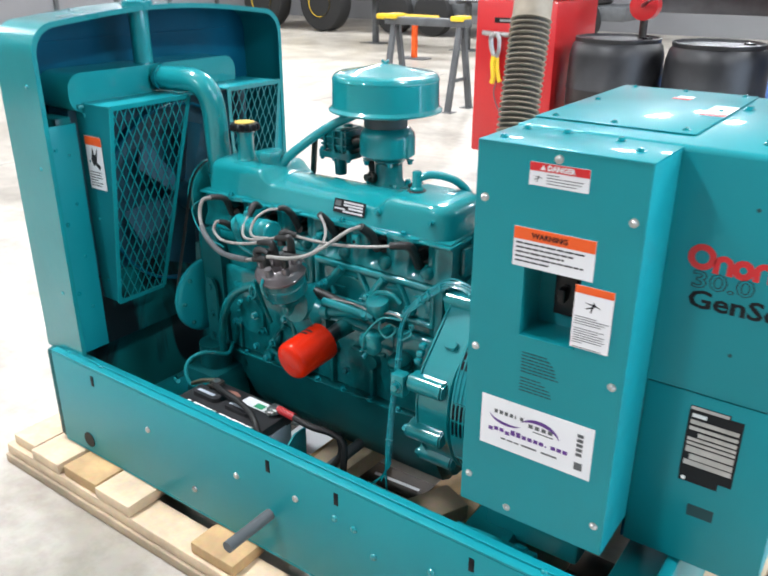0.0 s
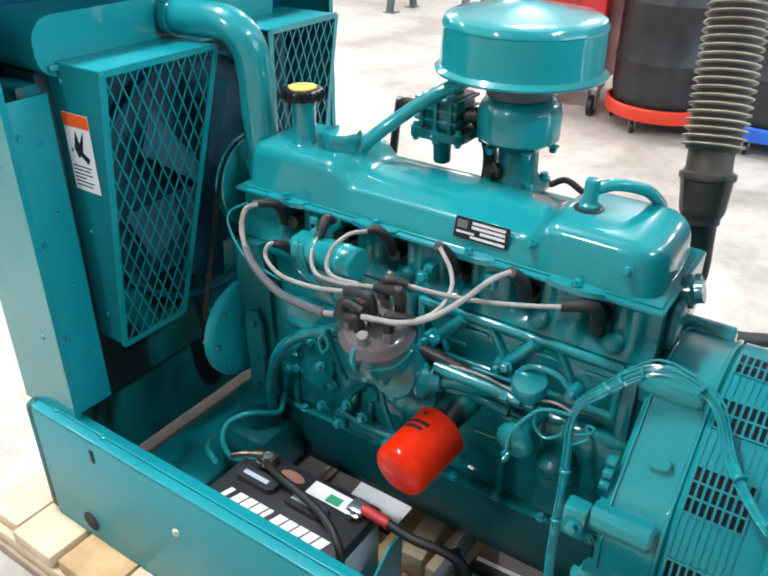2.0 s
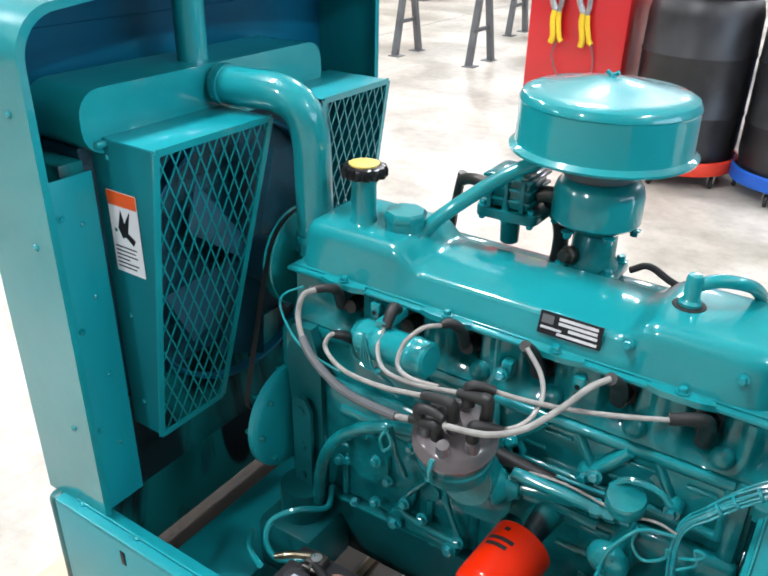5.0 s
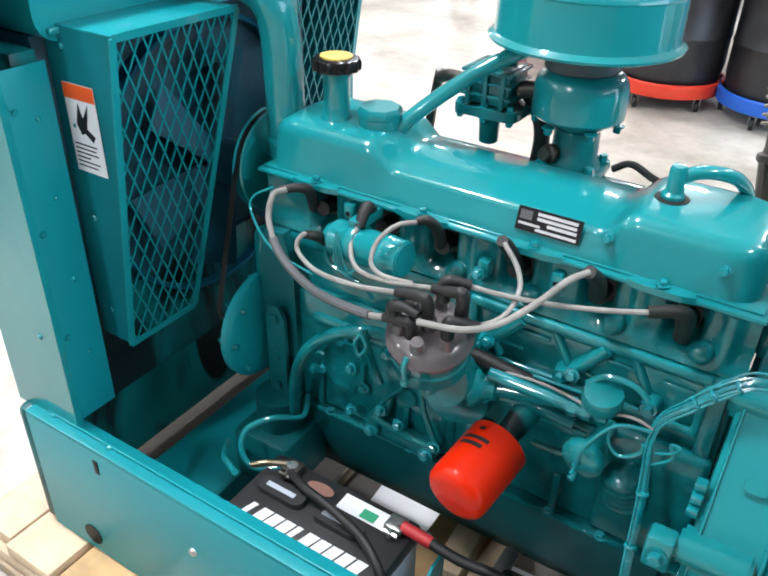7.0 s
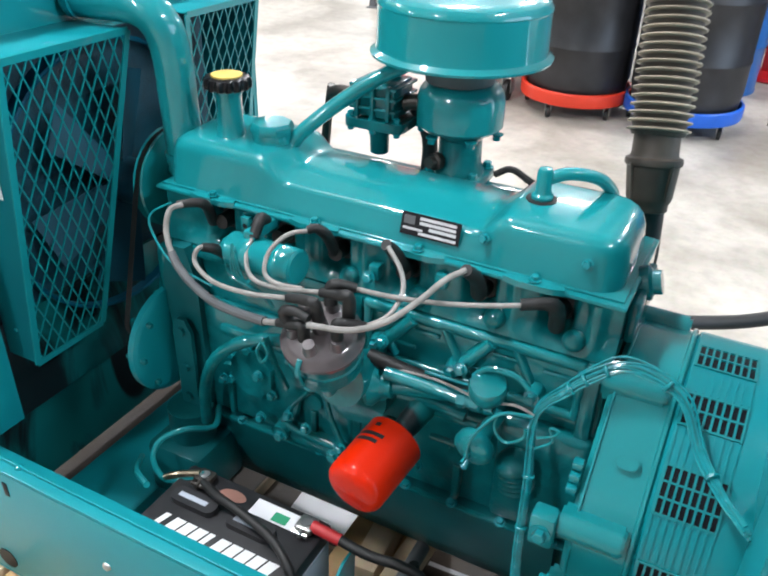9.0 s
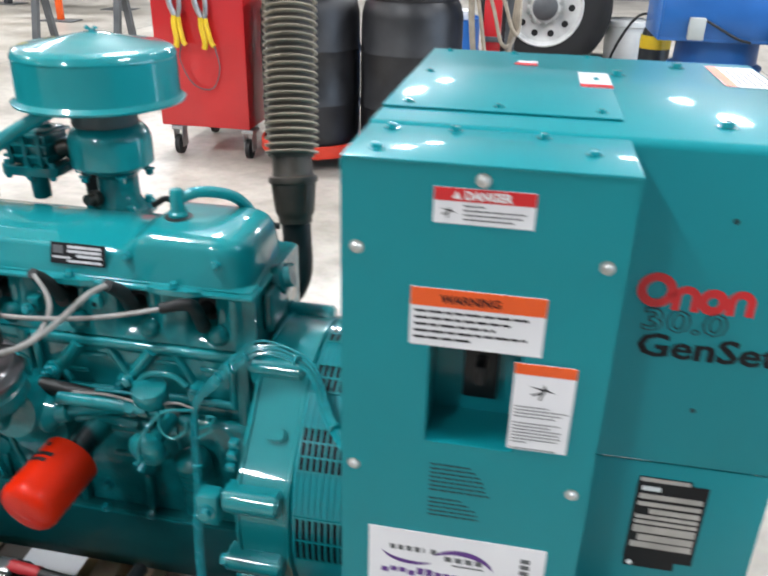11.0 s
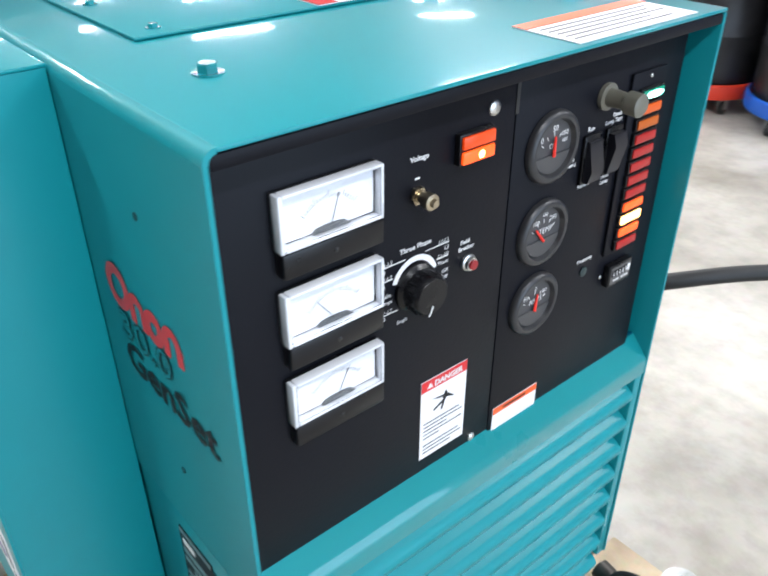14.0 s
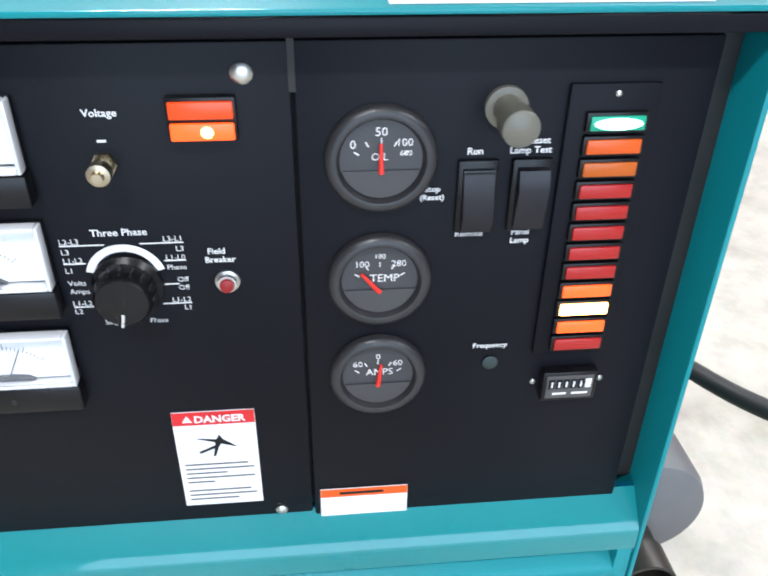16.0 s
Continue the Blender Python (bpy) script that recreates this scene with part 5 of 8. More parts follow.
part("cap_disc", lathe(bm_new(), (-0.917, 0.37, 1.0485), Z, [(0.0265, 0), (0.026, 0.003), (0.019, 0.004), (0.0, 0.003)], 26), CAP_YELLOW, cap_part, "faded yellow printed disc")
bm = bm_new()
lathe(bm, (-0.842, 0.385, 0.935), Z, [(0.034, 0), (0.034, 0.028)], 26)
lathe(bm, (-0.842, 0.385, 0.9625), Z, [(0.036, 0), (0.037, 0.004), (0.037, 0.012), (0.033, 0.0175)], 8)
part("hexagon_cap", bm, TEAL, engine)
bm = bm_new()
lathe(bm, (-0.372, 0.39, 0.930), Z, [(0.024, 0), (0.025, 0.012), (0.023, 0.017), (0.014, 0.018)], 20)
part("grommet", bm, BLACK_RUBBER, engine)
bm = bm_new()
lathe(bm, (-0.372, 0.39, 0.942), Z, [(0.016, 0), (0.0165, 0.010), (0.0125, 0.014), (0.0115, 0.020), (0.0115, 0.046), (0.0095, 0.051), (0.0, 0.052)], 18)
part("breather_valve", bm, TEAL, engine)
part("breather_hose", tube(bm_new(), [(-0.368, 0.395, 0.976), (-0.345, 0.405, 0.985), (-0.319, 0.425, 0.981), (-0.300, 0.46, 0.962), (-0.289, 0.495, 0.928), (-0.286, 0.51, 0.885)], 0.0098, 12), TEAL, engine)
part("vacuum_pipe", tube(bm_new(), [(-0.50, 0.55, 0.90), (-0.47, 0.55, 0.915), (-0.42, 0.53, 0.905), (-0.34, 0.53, 0.893), (-0.25, 0.54, 0.885)], 0.006, 8), BLACK_RUBBER, engine)

# side cover with pressed triangles between broad ribs
bm = bm_new()
box(bm, (-0.605, 0.288, 0.655), (-0.245, 0.296, 0.764), 0.003)
for lo, hi in (((-0.605, 0.276, 0.748), (-0.245, 0.289, 0.764)), ((-0.605, 0.278, 0.655), (-0.245, 0.289, 0.670)), ((-0.257, 0.276, 0.660), (-0.245, 0.289, 0.760)), ((-0.605, 0.276, 0.660), (-0.592, 0.289, 0.760))):
    box(bm, lo, hi, 0.005, segs=3)
o = Vector((0, 0.2885, 0))
for xa, za, xb, zb_, w, d in ((-0.575, 0.682, -0.517, 0.752, 0.012, 0.018), (-0.441, 0.680, -0.387, 0.752, 0.012, 0.018), (-0.469, 0.752, -0.425, 0.672, 0.007, 0.011), (-0.350, 0.750, -0.310, 0.672, 0.007, 0.011), (-0.56, 0.70, -0.548, 0.672, 0.007, 0.011)):
    p, q = o + X * xa + Z * za, o + X * xb + Z * zb_
    dv = (q - p).normalized()
    sv = dv.cross(-Y)
    n = (q - p).length
    rib = bm_new()
    prism(rib, [(-w, 0), (-w * 0.75, d * 0.75), (-w * 0.35, d), (w * 0.35, d), (w * 0.75, d * 0.75), (w, 0)], p, sv, -Y, dv * n)
    join(bm, rib)
for xm, zm in ((-0.535, 0.695), (-0.495, 0.728), (-0.405, 0.692), (-0.365, 0.728), (-0.285, 0.725)):
    box(bm, (xm - 0.022, 0.283, zm - 0.004), (xm + 0.022, 0.2885, zm + 0.004), 0.0035, segs=3)
part("side_cover", bm, TEAL, engine, angle=50)
for x, z in ((-0.578, 0.690), (-0.444, 0.686), (-0.314, 0.687)):
    part("bolt_boss", cyl(bm_new(), (x, 0.289, z), (x, 0.266, z), 0.015, 0.012, seg=18), TEAL, engine)
    part("bolt", hexbolt(bm_new(), (x, 0.266, z), -Y, 0.008, 0.010), TEAL_BOLT, engine)

# oil pan
bm = bm_new()
prism(bm, [(0.270, 0.412), (0.282, 0.34), (0.306, 0.26), (0.34, 0.195), (0.375, 0.178), (0.49, 0.178), (0.52, 0.25), (0.545, 0.33), (0.553, 0.412)], (-0.955, 0, 0), Y, Z, (0.735, 0, 0))
bmesh.ops.bevel(bm, geom=[e for e in bm.edges if abs(e.verts[0].co.x - e.verts[1].co.x) < 0.001], offset=0.02, segments=3, affect="EDGES")
part("oil_pan", bm, TEAL_LOW_SHADE, engine, angle=50)
part("pan_rail", box(bm_new(), (-0.985, 0.262, 0.404), (-0.212, 0.568, 0.4115), 0.003), TEAL_CAST, engine)
for i in range(9):
    part("bolt", hexbolt(bm_new(), (-0.95 + 0.088 * i, 0.268, 0.4115), (0, -0.3, 1), 0.007, 0.009), TEAL_BOLT, engine)

# blanking plate and mounting pad on the block's side
bm = bm_new()
prism(bm, [(0.05 * math.cos(radians(22.5 + 45 * i)) * 0.95, 0.055 * math.sin(radians(22.5 + 45 * i))) for i in range(8)], (-0.831, 0.276, 0.538), X, Z, (0, -0.012, 0))
box(bm, (-0.881, 0.270, 0.508), (-0.786, 0.279, 0.523), 0.004)
part("blanking_plate", bm, TEAL_CAST, engine)
for dx, dz in ((-0.042, 0.03), (-0.045, -0.028), (0.042, -0.035), (0.02, 0.005), (-0.005, 0.05)):
    part("bolt", hexbolt(bm_new(), (-0.831 + dx, 0.268, 0.538 + dz), -Y, 0.008, 0.010), TEAL_BOLT, engine)
bm = bm_new()
box(bm, (-0.765, 0.248, 0.422), (-0.63, 0.285, 0.452), 0.008)
cyl(bm, (-0.755, 0.24, 0.446), (-0.755, 0.285, 0.452), 0.017, seg=16)
cyl(bm, (-0.642, 0.24, 0.432), (-0.642, 0.285, 0.436), 0.014, seg=16)
cyl(bm, (-0.74, 0.262, 0.475), (-0.73, 0.27, 0.515), 0.012, 0.006, seg=10)
part("mounting_pad", bm, TEAL_CAST, engine)
for x in (-0.755, -0.642):
    part("bolt", hexbolt(bm_new(), (x, 0.241, 0.442), -Y, 0.009, 0.011), TEAL_BOLT, engine)

# front end: timing cover, water pump, pulleys, belt
bm = bm_new()
box(bm, (-1.035, 0.27, 0.55), (-1.0, 0.555, 0.75), 0.014)
box(bm, (-1.03, 0.285, 0.40), (-0.985, 0.33, 0.56), 0.008)
cyl(bm, (-1.06, 0.41, 0.60), (-1.03, 0.41, 0.60), 0.05, seg=24)
part("timing_cover", bm, TEAL_CAST, engine)
bm = bm_new()
cyl(bm, (-1.06, 0.40, 0.82), (-1.0, 0.40, 0.82), 0.045, seg=24)
box(bm, (-1.03, 0.33, 0.77), (-1.0, 0.47, 0.865), 0.014)
part("water_pump", bm, TEAL_CAST, engine)
bm = bm_new()
lathe(bm, (-1.105, 0.40, 0.825), X, [(0.03, 0), (0.092, 0.004), (0.098, 0.008), (0.086, 0.014), (0.086, 0.018), (0.098, 0.024), (0.096, 0.028), (0.04, 0.03)], 36)
part("pump_pulley", bm, TEAL, engine)
for i in range(4):
    a = radians(45 + 90 * i)
    part("bolt", hexbolt(bm_new(), (-1.076, 0.40 + 0.03 * math.cos(a), 0.825 + 0.03 * math.sin(a)), X, 0.007, 0.01), TEAL_BOLT, engine)
bm = bm_new()
lathe(bm, (-1.105, 0.41, 0.60), X, [(0.03, 0), (0.075, 0.004), (0.08, 0.008), (0.07, 0.014), (0.08, 0.024), (0.04, 0.03)], 30)
part("crank_pulley", bm, TEAL, engine)
alt = part("alternator", lathe(bm_new(), (-1.040, 0.274, 0.552), X, [(0.035, 0), (0.10, 0.002), (0.108, 0.008), (0.108, 0.020), (0.103, 0.024), (0.098, 0.026), (0.05, 0.034), (0.02, 0.036)], 40), TEAL_SHEET, engine)
for i in range(8):
    a = radians(45 * i)
    part("fin", box(bm_new(), (-1.05, 0.27 + 0.09 * math.cos(a) - 0.003, 0.552 + 0.09 * math.sin(a) - 0.003), (-1.003, 0.27 + 0.09 * math.cos(a) + 0.006, 0.552 + 0.09 * math.sin(a) + 0.006), 0.002), TEAL_CAST, alt)


def belt_loop(c0, r0, c1, r1, c2, r2):
    """Points (y, z) round three pulleys."""
    hull = []
    for (y, z), r in ((c0, r0), (c1, r1), (c2, r2)):
        hull += [(y + r * math.cos(radians(a)), z + r * math.sin(radians(a))) for a in range(0, 360, 12)]
    hull.sort()

    def half(ps):
        h = []
        for p in ps:
            while len(h) > 1 and (h[-1][0] - h[-2][0]) * (p[1] - h[-2][1]) - (h[-1][1] - h[-2][1]) * (p[0] - h[-2][0]) <= 0:
                h.pop()
            h.append(p)
        return h[:-1]
    return half(hull) + half(hull[::-1])


loop = belt_loop((0.40, 0.825), 0.094, (0.41, 0.60), 0.077, (0.27, 0.575), 0.04)
bm = bm_new()
A = [[bm.verts.new((x, 0.34 + (y - 0.34) * s, 0.68 + (z - 0.68) * s)) for y, z in loop] for x, s in ((-1.098, 1.0), (-1.086, 1.0), (-1.088, 0.96), (-1.096, 0.96))]
for k in range(4):
    a, b = A[k], A[(k + 1) % 4]
    for i in range(len(a)):
        bm.faces.new((a[i], a[(i + 1) % len(a)], b[(i + 1) % len(a)], b[i]))
bmesh.ops.recalc_face_normals(bm, faces=bm.faces[:])
part("belt", bm, BLACK_RUBBER, engine, "black rubber fan belt")
blades = []
bm = bm_new()
for i in range(6):
    a = radians(60 * i + 15)
    d = Vector((0, math.cos(a), math.sin(a)))
    t = Vector((0, -math.sin(a), math.cos(a)))
    c0 = Vector((-1.198, 0.385, 0.80))
    blades.append(prism(bm_new(), [(0.03, -0.02), (0.21, -0.05), (0.215, 0.05), (0.03, 0.025)], c0, d, (t * 0.9 + X * 0.4).normalized(), (0.002, 0, 0)))
lathe(bm, (-1.20, 0.385, 0.80), X, [(0.045, 0), (0.045, 0.095)], 20)
FAN_BLUE = material("blue_teal_fan_paint", (0.003, 0.062, 0.10), 0.45, coat=0.2, var=0.2, scale=6)
fan = part("fan", bm, FAN_BLUE, engine, "six-bladed cooling fan behind the guards")
for b_ in blades:
    part("blade", b_, FAN_BLUE, fan)
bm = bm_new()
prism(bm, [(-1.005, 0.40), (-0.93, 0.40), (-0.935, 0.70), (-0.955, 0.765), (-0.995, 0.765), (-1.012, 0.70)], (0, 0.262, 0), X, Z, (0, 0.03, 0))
part("front_plate", bm, TEAL_LOW_SHADE, engine)
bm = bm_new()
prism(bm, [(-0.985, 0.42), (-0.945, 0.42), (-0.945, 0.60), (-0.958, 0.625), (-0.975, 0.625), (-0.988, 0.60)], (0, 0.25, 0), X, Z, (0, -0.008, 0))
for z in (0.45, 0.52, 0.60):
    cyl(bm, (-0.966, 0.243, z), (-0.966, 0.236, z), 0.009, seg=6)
part("mount_bracket", bm, TEAL_LOW_SHADE, engine)
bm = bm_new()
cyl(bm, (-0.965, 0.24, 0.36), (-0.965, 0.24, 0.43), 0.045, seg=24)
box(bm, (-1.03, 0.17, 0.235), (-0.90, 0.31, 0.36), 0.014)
part("front_mount", bm, TEAL_LOW_SHADE, engine)

# coolant pipes
bm = bm_new()
tube(bm, [(-1.20, 0.33, 1.150), (-1.14, 0.335, 1.150), (-1.075, 0.345, 1.148), (-1.035, 0.352, 1.125), (-1.022, 0.36, 1.075), (-1.022, 0.365, 0.98), (-1.022, 0.37, 0.86)], 0.0335, 22, 6)
part("top_hose", bm, TEAL, engine, angle=60)
for c_, d_ in (((-1.19, 0.33, 1.150), X), ((-1.022, 0.368, 0.885), Z)):
    part("hose_clip", lathe(bm_new(), c_, d_, [(0.0365, 0), (0.037, 0.004), (0.037, 0.012), (0.0365, 0.014)], 22), TEAL_BOLT, engine)
part("coolant_hose", tube(bm_new(), [(-0.919, 0.23, 0.415), (-0.911, 0.225, 0.492), (-0.88, 0.22, 0.574), (-0.829, 0.22, 0.629), (-0.775, 0.23, 0.655), (-0.73, 0.25, 0.652)], 0.0115, 12), TEAL_CAST, engine)
part("oil_pipe", tube(bm_new(), [(-0.751, 0.21, 0.682), (-0.752, 0.23, 0.616), (-0.742, 0.25, 0.549)], 0.0055, 8), TEAL_CAST, engine)
bm = bm_new()
tube(bm, [(-0.754, 0.2, 0.673), (-0.761, 0.198, 0.657), (-0.756, 0.2, 0.633), (-0.741, 0.2, 0.653), (-0.75, 0.2, 0.674)], 0.003, 6)
part("clip", bm, TEAL, engine)

# ignition coil
ca, cb = Vector((-0.835, 0.235, 0.815)), Vector((-0.688, 0.222, 0.822))
ax = (cb - ca).normalized()
part("ignition_coil", lathe(bm_new(), ca, ax, [(0.0, 0), (0.018, 0.0), (0.022, 0.012), (0.029, 0.016), (0.029, 0.112), (0.0302, 0.114), (0.0302, 0.119), (0.029, 0.121), (0.029, 0.145), (0.025, 0.148), (0.0, 0.148)], 26, False), TEAL, engine)
bm = bm_new()
lathe(bm, ca + ax * 0.045, ax, [(0.031, 0), (0.032, 0.002), (0.032, 0.018), (0.031, 0.02)], 26)
box(bm, ca + ax * 0.045 + Vector((0, -0.01, 0.026)), ca + ax * 0.065 + Vector((0, 0.06, 0.042)), 0.002)
part("coil_bracket", bm, TEAL, engine)

# distributor
da = Vector((0.10, -0.34, 0.93)).normalized()
dc = Vector((-0.606, 0.160, 0.742)) + da * 0.016
du, dv = ring_frame(da)
bm = bm_new()
lathe(bm, dc - da * 0.151, da, [(0.018, 0), (0.018, 0.055), (0.032, 0.062), (0.032, 0.075), (0.05, 0.09), (0.056, 0.098), (0.056, 0.118), (0.0585, 0.120), (0.0585, 0.128), (0.056, 0.130), (0.056, 0.151), (0.053, 0.153)], 28)
part("distributor", bm, TEAL_CAST, engine)
towers = []
CAP_BROWN = material("brown_grey_bakelite", (0.085, 0.072, 0.075), 0.3, coat=0.6, var=0.3, scale=20)
bm = bm_new()
lathe(bm, dc, da, [(0.060, 0), (0.0625, 0.003), (0.0625, 0.009), (0.059, 0.012), (0.056, 0.020), (0.049, 0.026), (0.02, 0.029)], 28)
for i in range(6):
    a = radians(60 * i + 20)
    c = dc + (du * math.cos(a) + dv * math.sin(a)) * 0.040
    towers.append(cyl(bm_new(), c + da * 0.016, c + da * 0.044, 0.012, 0.009, seg=14))
cyl(bm, dc + da * 0.026, dc + da * 0.05, 0.013, 0.010, seg=14)
dcap = part("distributor_cap", bm, CAP_BROWN, engine, "brownish grey moulded distributor cap")
for b_ in towers:
    part("tower", b_, CAP_BROWN, dcap)
for a in (250, 20):
    r = radians(a)
    d = du * math.cos(r) + dv * math.sin(r)
    bm = bm_new()
    tube(bm, [dc + d * 0.061 - da * 0.035, dc + d * 0.066 - da * 0.005, dc + d * 0.064 + da * 0.010, dc + d * 0.056 + da * 0.022], 0.004, 6)
    part("spring_clip", bm, TEAL, engine)

# spark leads with rubber boots
LEAD = material("grey_white_ignition_lead", (0.25, 0.24, 0.225), 0.45, var=0.2, scale=40)


def lead(points, sleeve=None, r=0.0037):
    ob = part("spark_lead", tube(bm_new(), points, r, 10, 8), LEAD, engine, "pale grey ignition lead")
    if sleeve:
        path = smooth_path(points, 8)
        a, b = int(len(path) * sleeve[0]), int(len(path) * sleeve[1])
        part("sleeve", tube(bm_new(), path[a:b], r + 0.0025, 10, 1), GREY_PAINT, ob)
    return ob


def boot(points, r=0.0085):
    part("boot", tube(bm_new(), points, lambda s: r * (1.15 - 0.35 * s), 12, 5), BLACK_RUBBER, engine, "black rubber boot")


lead([(-0.911, 0.225, 0.875), (-0.922, 0.205, 0.869), (-0.92, 0.19, 0.831), (-0.881, 0.17, 0.79), (-0.798, 0.145, 0.769), (-0.7, 0.125, 0.779), (-0.655, 0.12, 0.79)], (0.42, 0.88), 0.0048)
boot([(-0.915, 0.3, 0.813), (-0.895, 0.262, 0.862), (-0.901, 0.242, 0.874), (-0.921, 0.222, 0.873)])
boot([(-0.618, 0.125, 0.766), (-0.614, 0.115, 0.799), (-0.628, 0.115, 0.799), (-0.659, 0.12, 0.79)])
lead([(-0.839, 0.205, 0.824), (-0.851, 0.185, 0.83), (-0.853, 0.175, 0.808), (-0.803, 0.155, 0.798), (-0.722, 0.135, 0.812), (-0.638, 0.125, 0.834)], None, 0.0038)
boot([(-0.84, 0.23, 0.804), (-0.839, 0.205, 0.823), (-0.848, 0.19, 0.83)])
boot([(-0.6, 0.135, 0.807), (-0.595, 0.12, 0.84), (-0.613, 0.122, 0.841), (-0.645, 0.127, 0.832)])
lead([(-0.775, 0.225, 0.851), (-0.771, 0.2, 0.828), (-0.738, 0.17, 0.815), (-0.674, 0.15, 0.827), (-0.594, 0.135, 0.852)])
boot([(-0.79, 0.29, 0.839), (-0.776, 0.25, 0.872), (-0.773, 0.225, 0.85)], 0.0105)
boot([(-0.553, 0.14, 0.824), (-0.548, 0.13, 0.861), (-0.562, 0.13, 0.86), (-0.594, 0.135, 0.852)])
lead([(-0.68, 0.235, 0.882), (-0.701, 0.215, 0.879), (-0.717, 0.19, 0.86), (-0.715, 0.17, 0.834), (-0.685, 0.155, 0.83), (-0.631, 0.145, 0.841)])
boot([(-0.67, 0.3, 0.819), (-0.662, 0.262, 0.867), (-0.67, 0.245, 0.884), (-0.68, 0.235, 0.883)])
lead([(-0.543, 0.235, 0.891), (-0.512, 0.215, 0.871), (-0.497, 0.19, 0.85), (-0.504, 0.155, 0.828), (-0.541, 0.135, 0.809)])
boot([(-0.545, 0.3, 0.825), (-0.546, 0.26, 0.871), (-0.548, 0.238, 0.892)], 0.0105)
boot([(-0.566, 0.13, 0.789), (-0.562, 0.122, 0.817), (-0.551, 0.125, 0.821), (-0.523, 0.135, 0.819)])
lead([(-0.423, 0.235, 0.887), (-0.442, 0.21, 0.879), (-0.466, 0.175, 0.855), (-0.498, 0.14, 0.831), (-0.538, 0.115, 0.82), (-0.599, 0.105, 0.814)], None, 0.0046)
boot([(-0.422, 0.3, 0.817), (-0.418, 0.268, 0.858), (-0.423, 0.235, 0.887)], 0.0115)
boot([(-0.635, 0.12, 0.787), (-0.646, 0.118, 0.813), (-0.626, 0.118, 0.82), (-0.603, 0.115, 0.817)])
lead([(-0.335, 0.235, 0.858), (-0.385, 0.22, 0.85), (-0.445, 0.2, 0.846), (-0.505, 0.175, 0.851), (-0.557, 0.155, 0.86)])
boot([(-0.302, 0.3, 0.797), (-0.297, 0.262, 0.849), (-0.309, 0.25, 0.86), (-0.341, 0.235, 0.857)], 0.0105)
boot([(-0.579, 0.135, 0.837), (-0.582, 0.14, 0.86), (-0.573, 0.142, 0.868), (-0.55, 0.155, 0.862)])

# oil filter
fd = Vector((-0.020, -0.14, -0.026)).normalized()
fa = Vector((-0.485, 0.192, 0.607)) + fd * 0.02
bm = bm_new()
lathe(bm, fa, fd, [(0.040, 0), (0.047, 0.004), (0.047, 0.100), (0.0455, 0.108), (0.040, 0.1145), (0.030, 0.118), (0.0, 0.1195)], 36, False)
oil_filter = tagged(part("oil_filter", bm, ORANGE_FILTER, engine, "orange-red spin-on oil filter canister", angle=50))
bm = bm_new()
lathe(bm, fa - fd * 0.09, fd, [(0.024, 0), (0.019, 0.06), (0.017, 0.082), (0.015, 0.0905)], 24)
# dark smeared teal stands in for the block's shade behind the filter
part("filter_mount", bm, TEAL_OILY, engine, "shade-darkened teal filter adapter")
fx, fz = ring_frame(fd)
bm = bm_new()
for i, (w, off) in enumerate(((0.055, 0.035), (0.045, 0.047), (0.012, 0.016))):
    for k in range(6):
        a0 = radians(108 + (k - 3) * w * 170)
        a1 = radians(108 + (k - 2) * w * 170)
        vs = [bm.verts.new(fa + fd * (off + d) + (fx * math.cos(a) + fz * math.sin(a)) * 0.0474) for a, d in ((a0, 0), (a1, 0), (a1, 0.007), (a0, 0.007))]
        bm.faces.new(vs)
part("filter_print", bm, LABEL_BLACK, oil_filter)

# linkage, senders and wiring on the block's side
bm = bm_new()
tube(bm, [(-0.576, 0.245, 0.683), (-0.465, 0.25, 0.667)], 0.0125, 12)
part("rod", bm, BLACK_RUBBER, engine)
part("rod", tube(bm_new(), [(-0.477, 0.245, 0.687), (-0.438, 0.245, 0.688), (-0.405, 0.25, 0.685)], 0.003, 8), TEAL_BOLT, engine)
part("governor_body", lathe(bm_new(), (-0.572, 0.235, 0.637), (0.9, 0.1, 0.12), [(0.0, 0), (0.03, 0.001), (0.037, 0.006), (0.037, 0.012), (0.022, 0.028), (0.02, 0.045), (0.012, 0.047), (0.011, 0.15), (0.0, 0.151)], 24, False), TEAL, engine)
part("rod", tube(bm_new(), [(-0.54, 0.235, 0.669), (-0.424, 0.235, 0.669), (-0.382, 0.235, 0.668)], 0.0115, 12), TEAL, engine)
bm = bm_new()
for px_ in (0.0, 0.022, 0.044):
    lathe(bm, Vector((-0.416, 0.235, 0.667)) + Vector((px_, 0, px_ * 0.1)), (1, 0.05, 0.1), [(0.0145, 0), (0.0145, 0.013)], 6)
part("pipe_fitting", bm, TEAL_BOLT, engine)
bm = bm_new()
lathe(bm, (-0.371, 0.235, 0.682), (0.03, -0.25, 1), [(0.012, -0.01), (0.018, 0.0), (0.018, 0.012), (0.027, 0.014), (0.0285, 0.018), (0.0285, 0.034), (0.0265, 0.0385), (0.012, 0.0415), (0.0, 0.042)], 26, False)
part("pressure_switch", bm, TEAL, engine)
part("strap", tube(bm_new(), [(-0.396, 0.235, 0.716), (-0.375, 0.24, 0.734), (-0.336, 0.24, 0.736), (-0.313, 0.24, 0.72)], 0.005, 8), TEAL, engine)
bm = bm_new()
sd = Vector((-0.15, -0.85, -0.2)).normalized()
sc = Vector((-0.371, 0.215, 0.617))
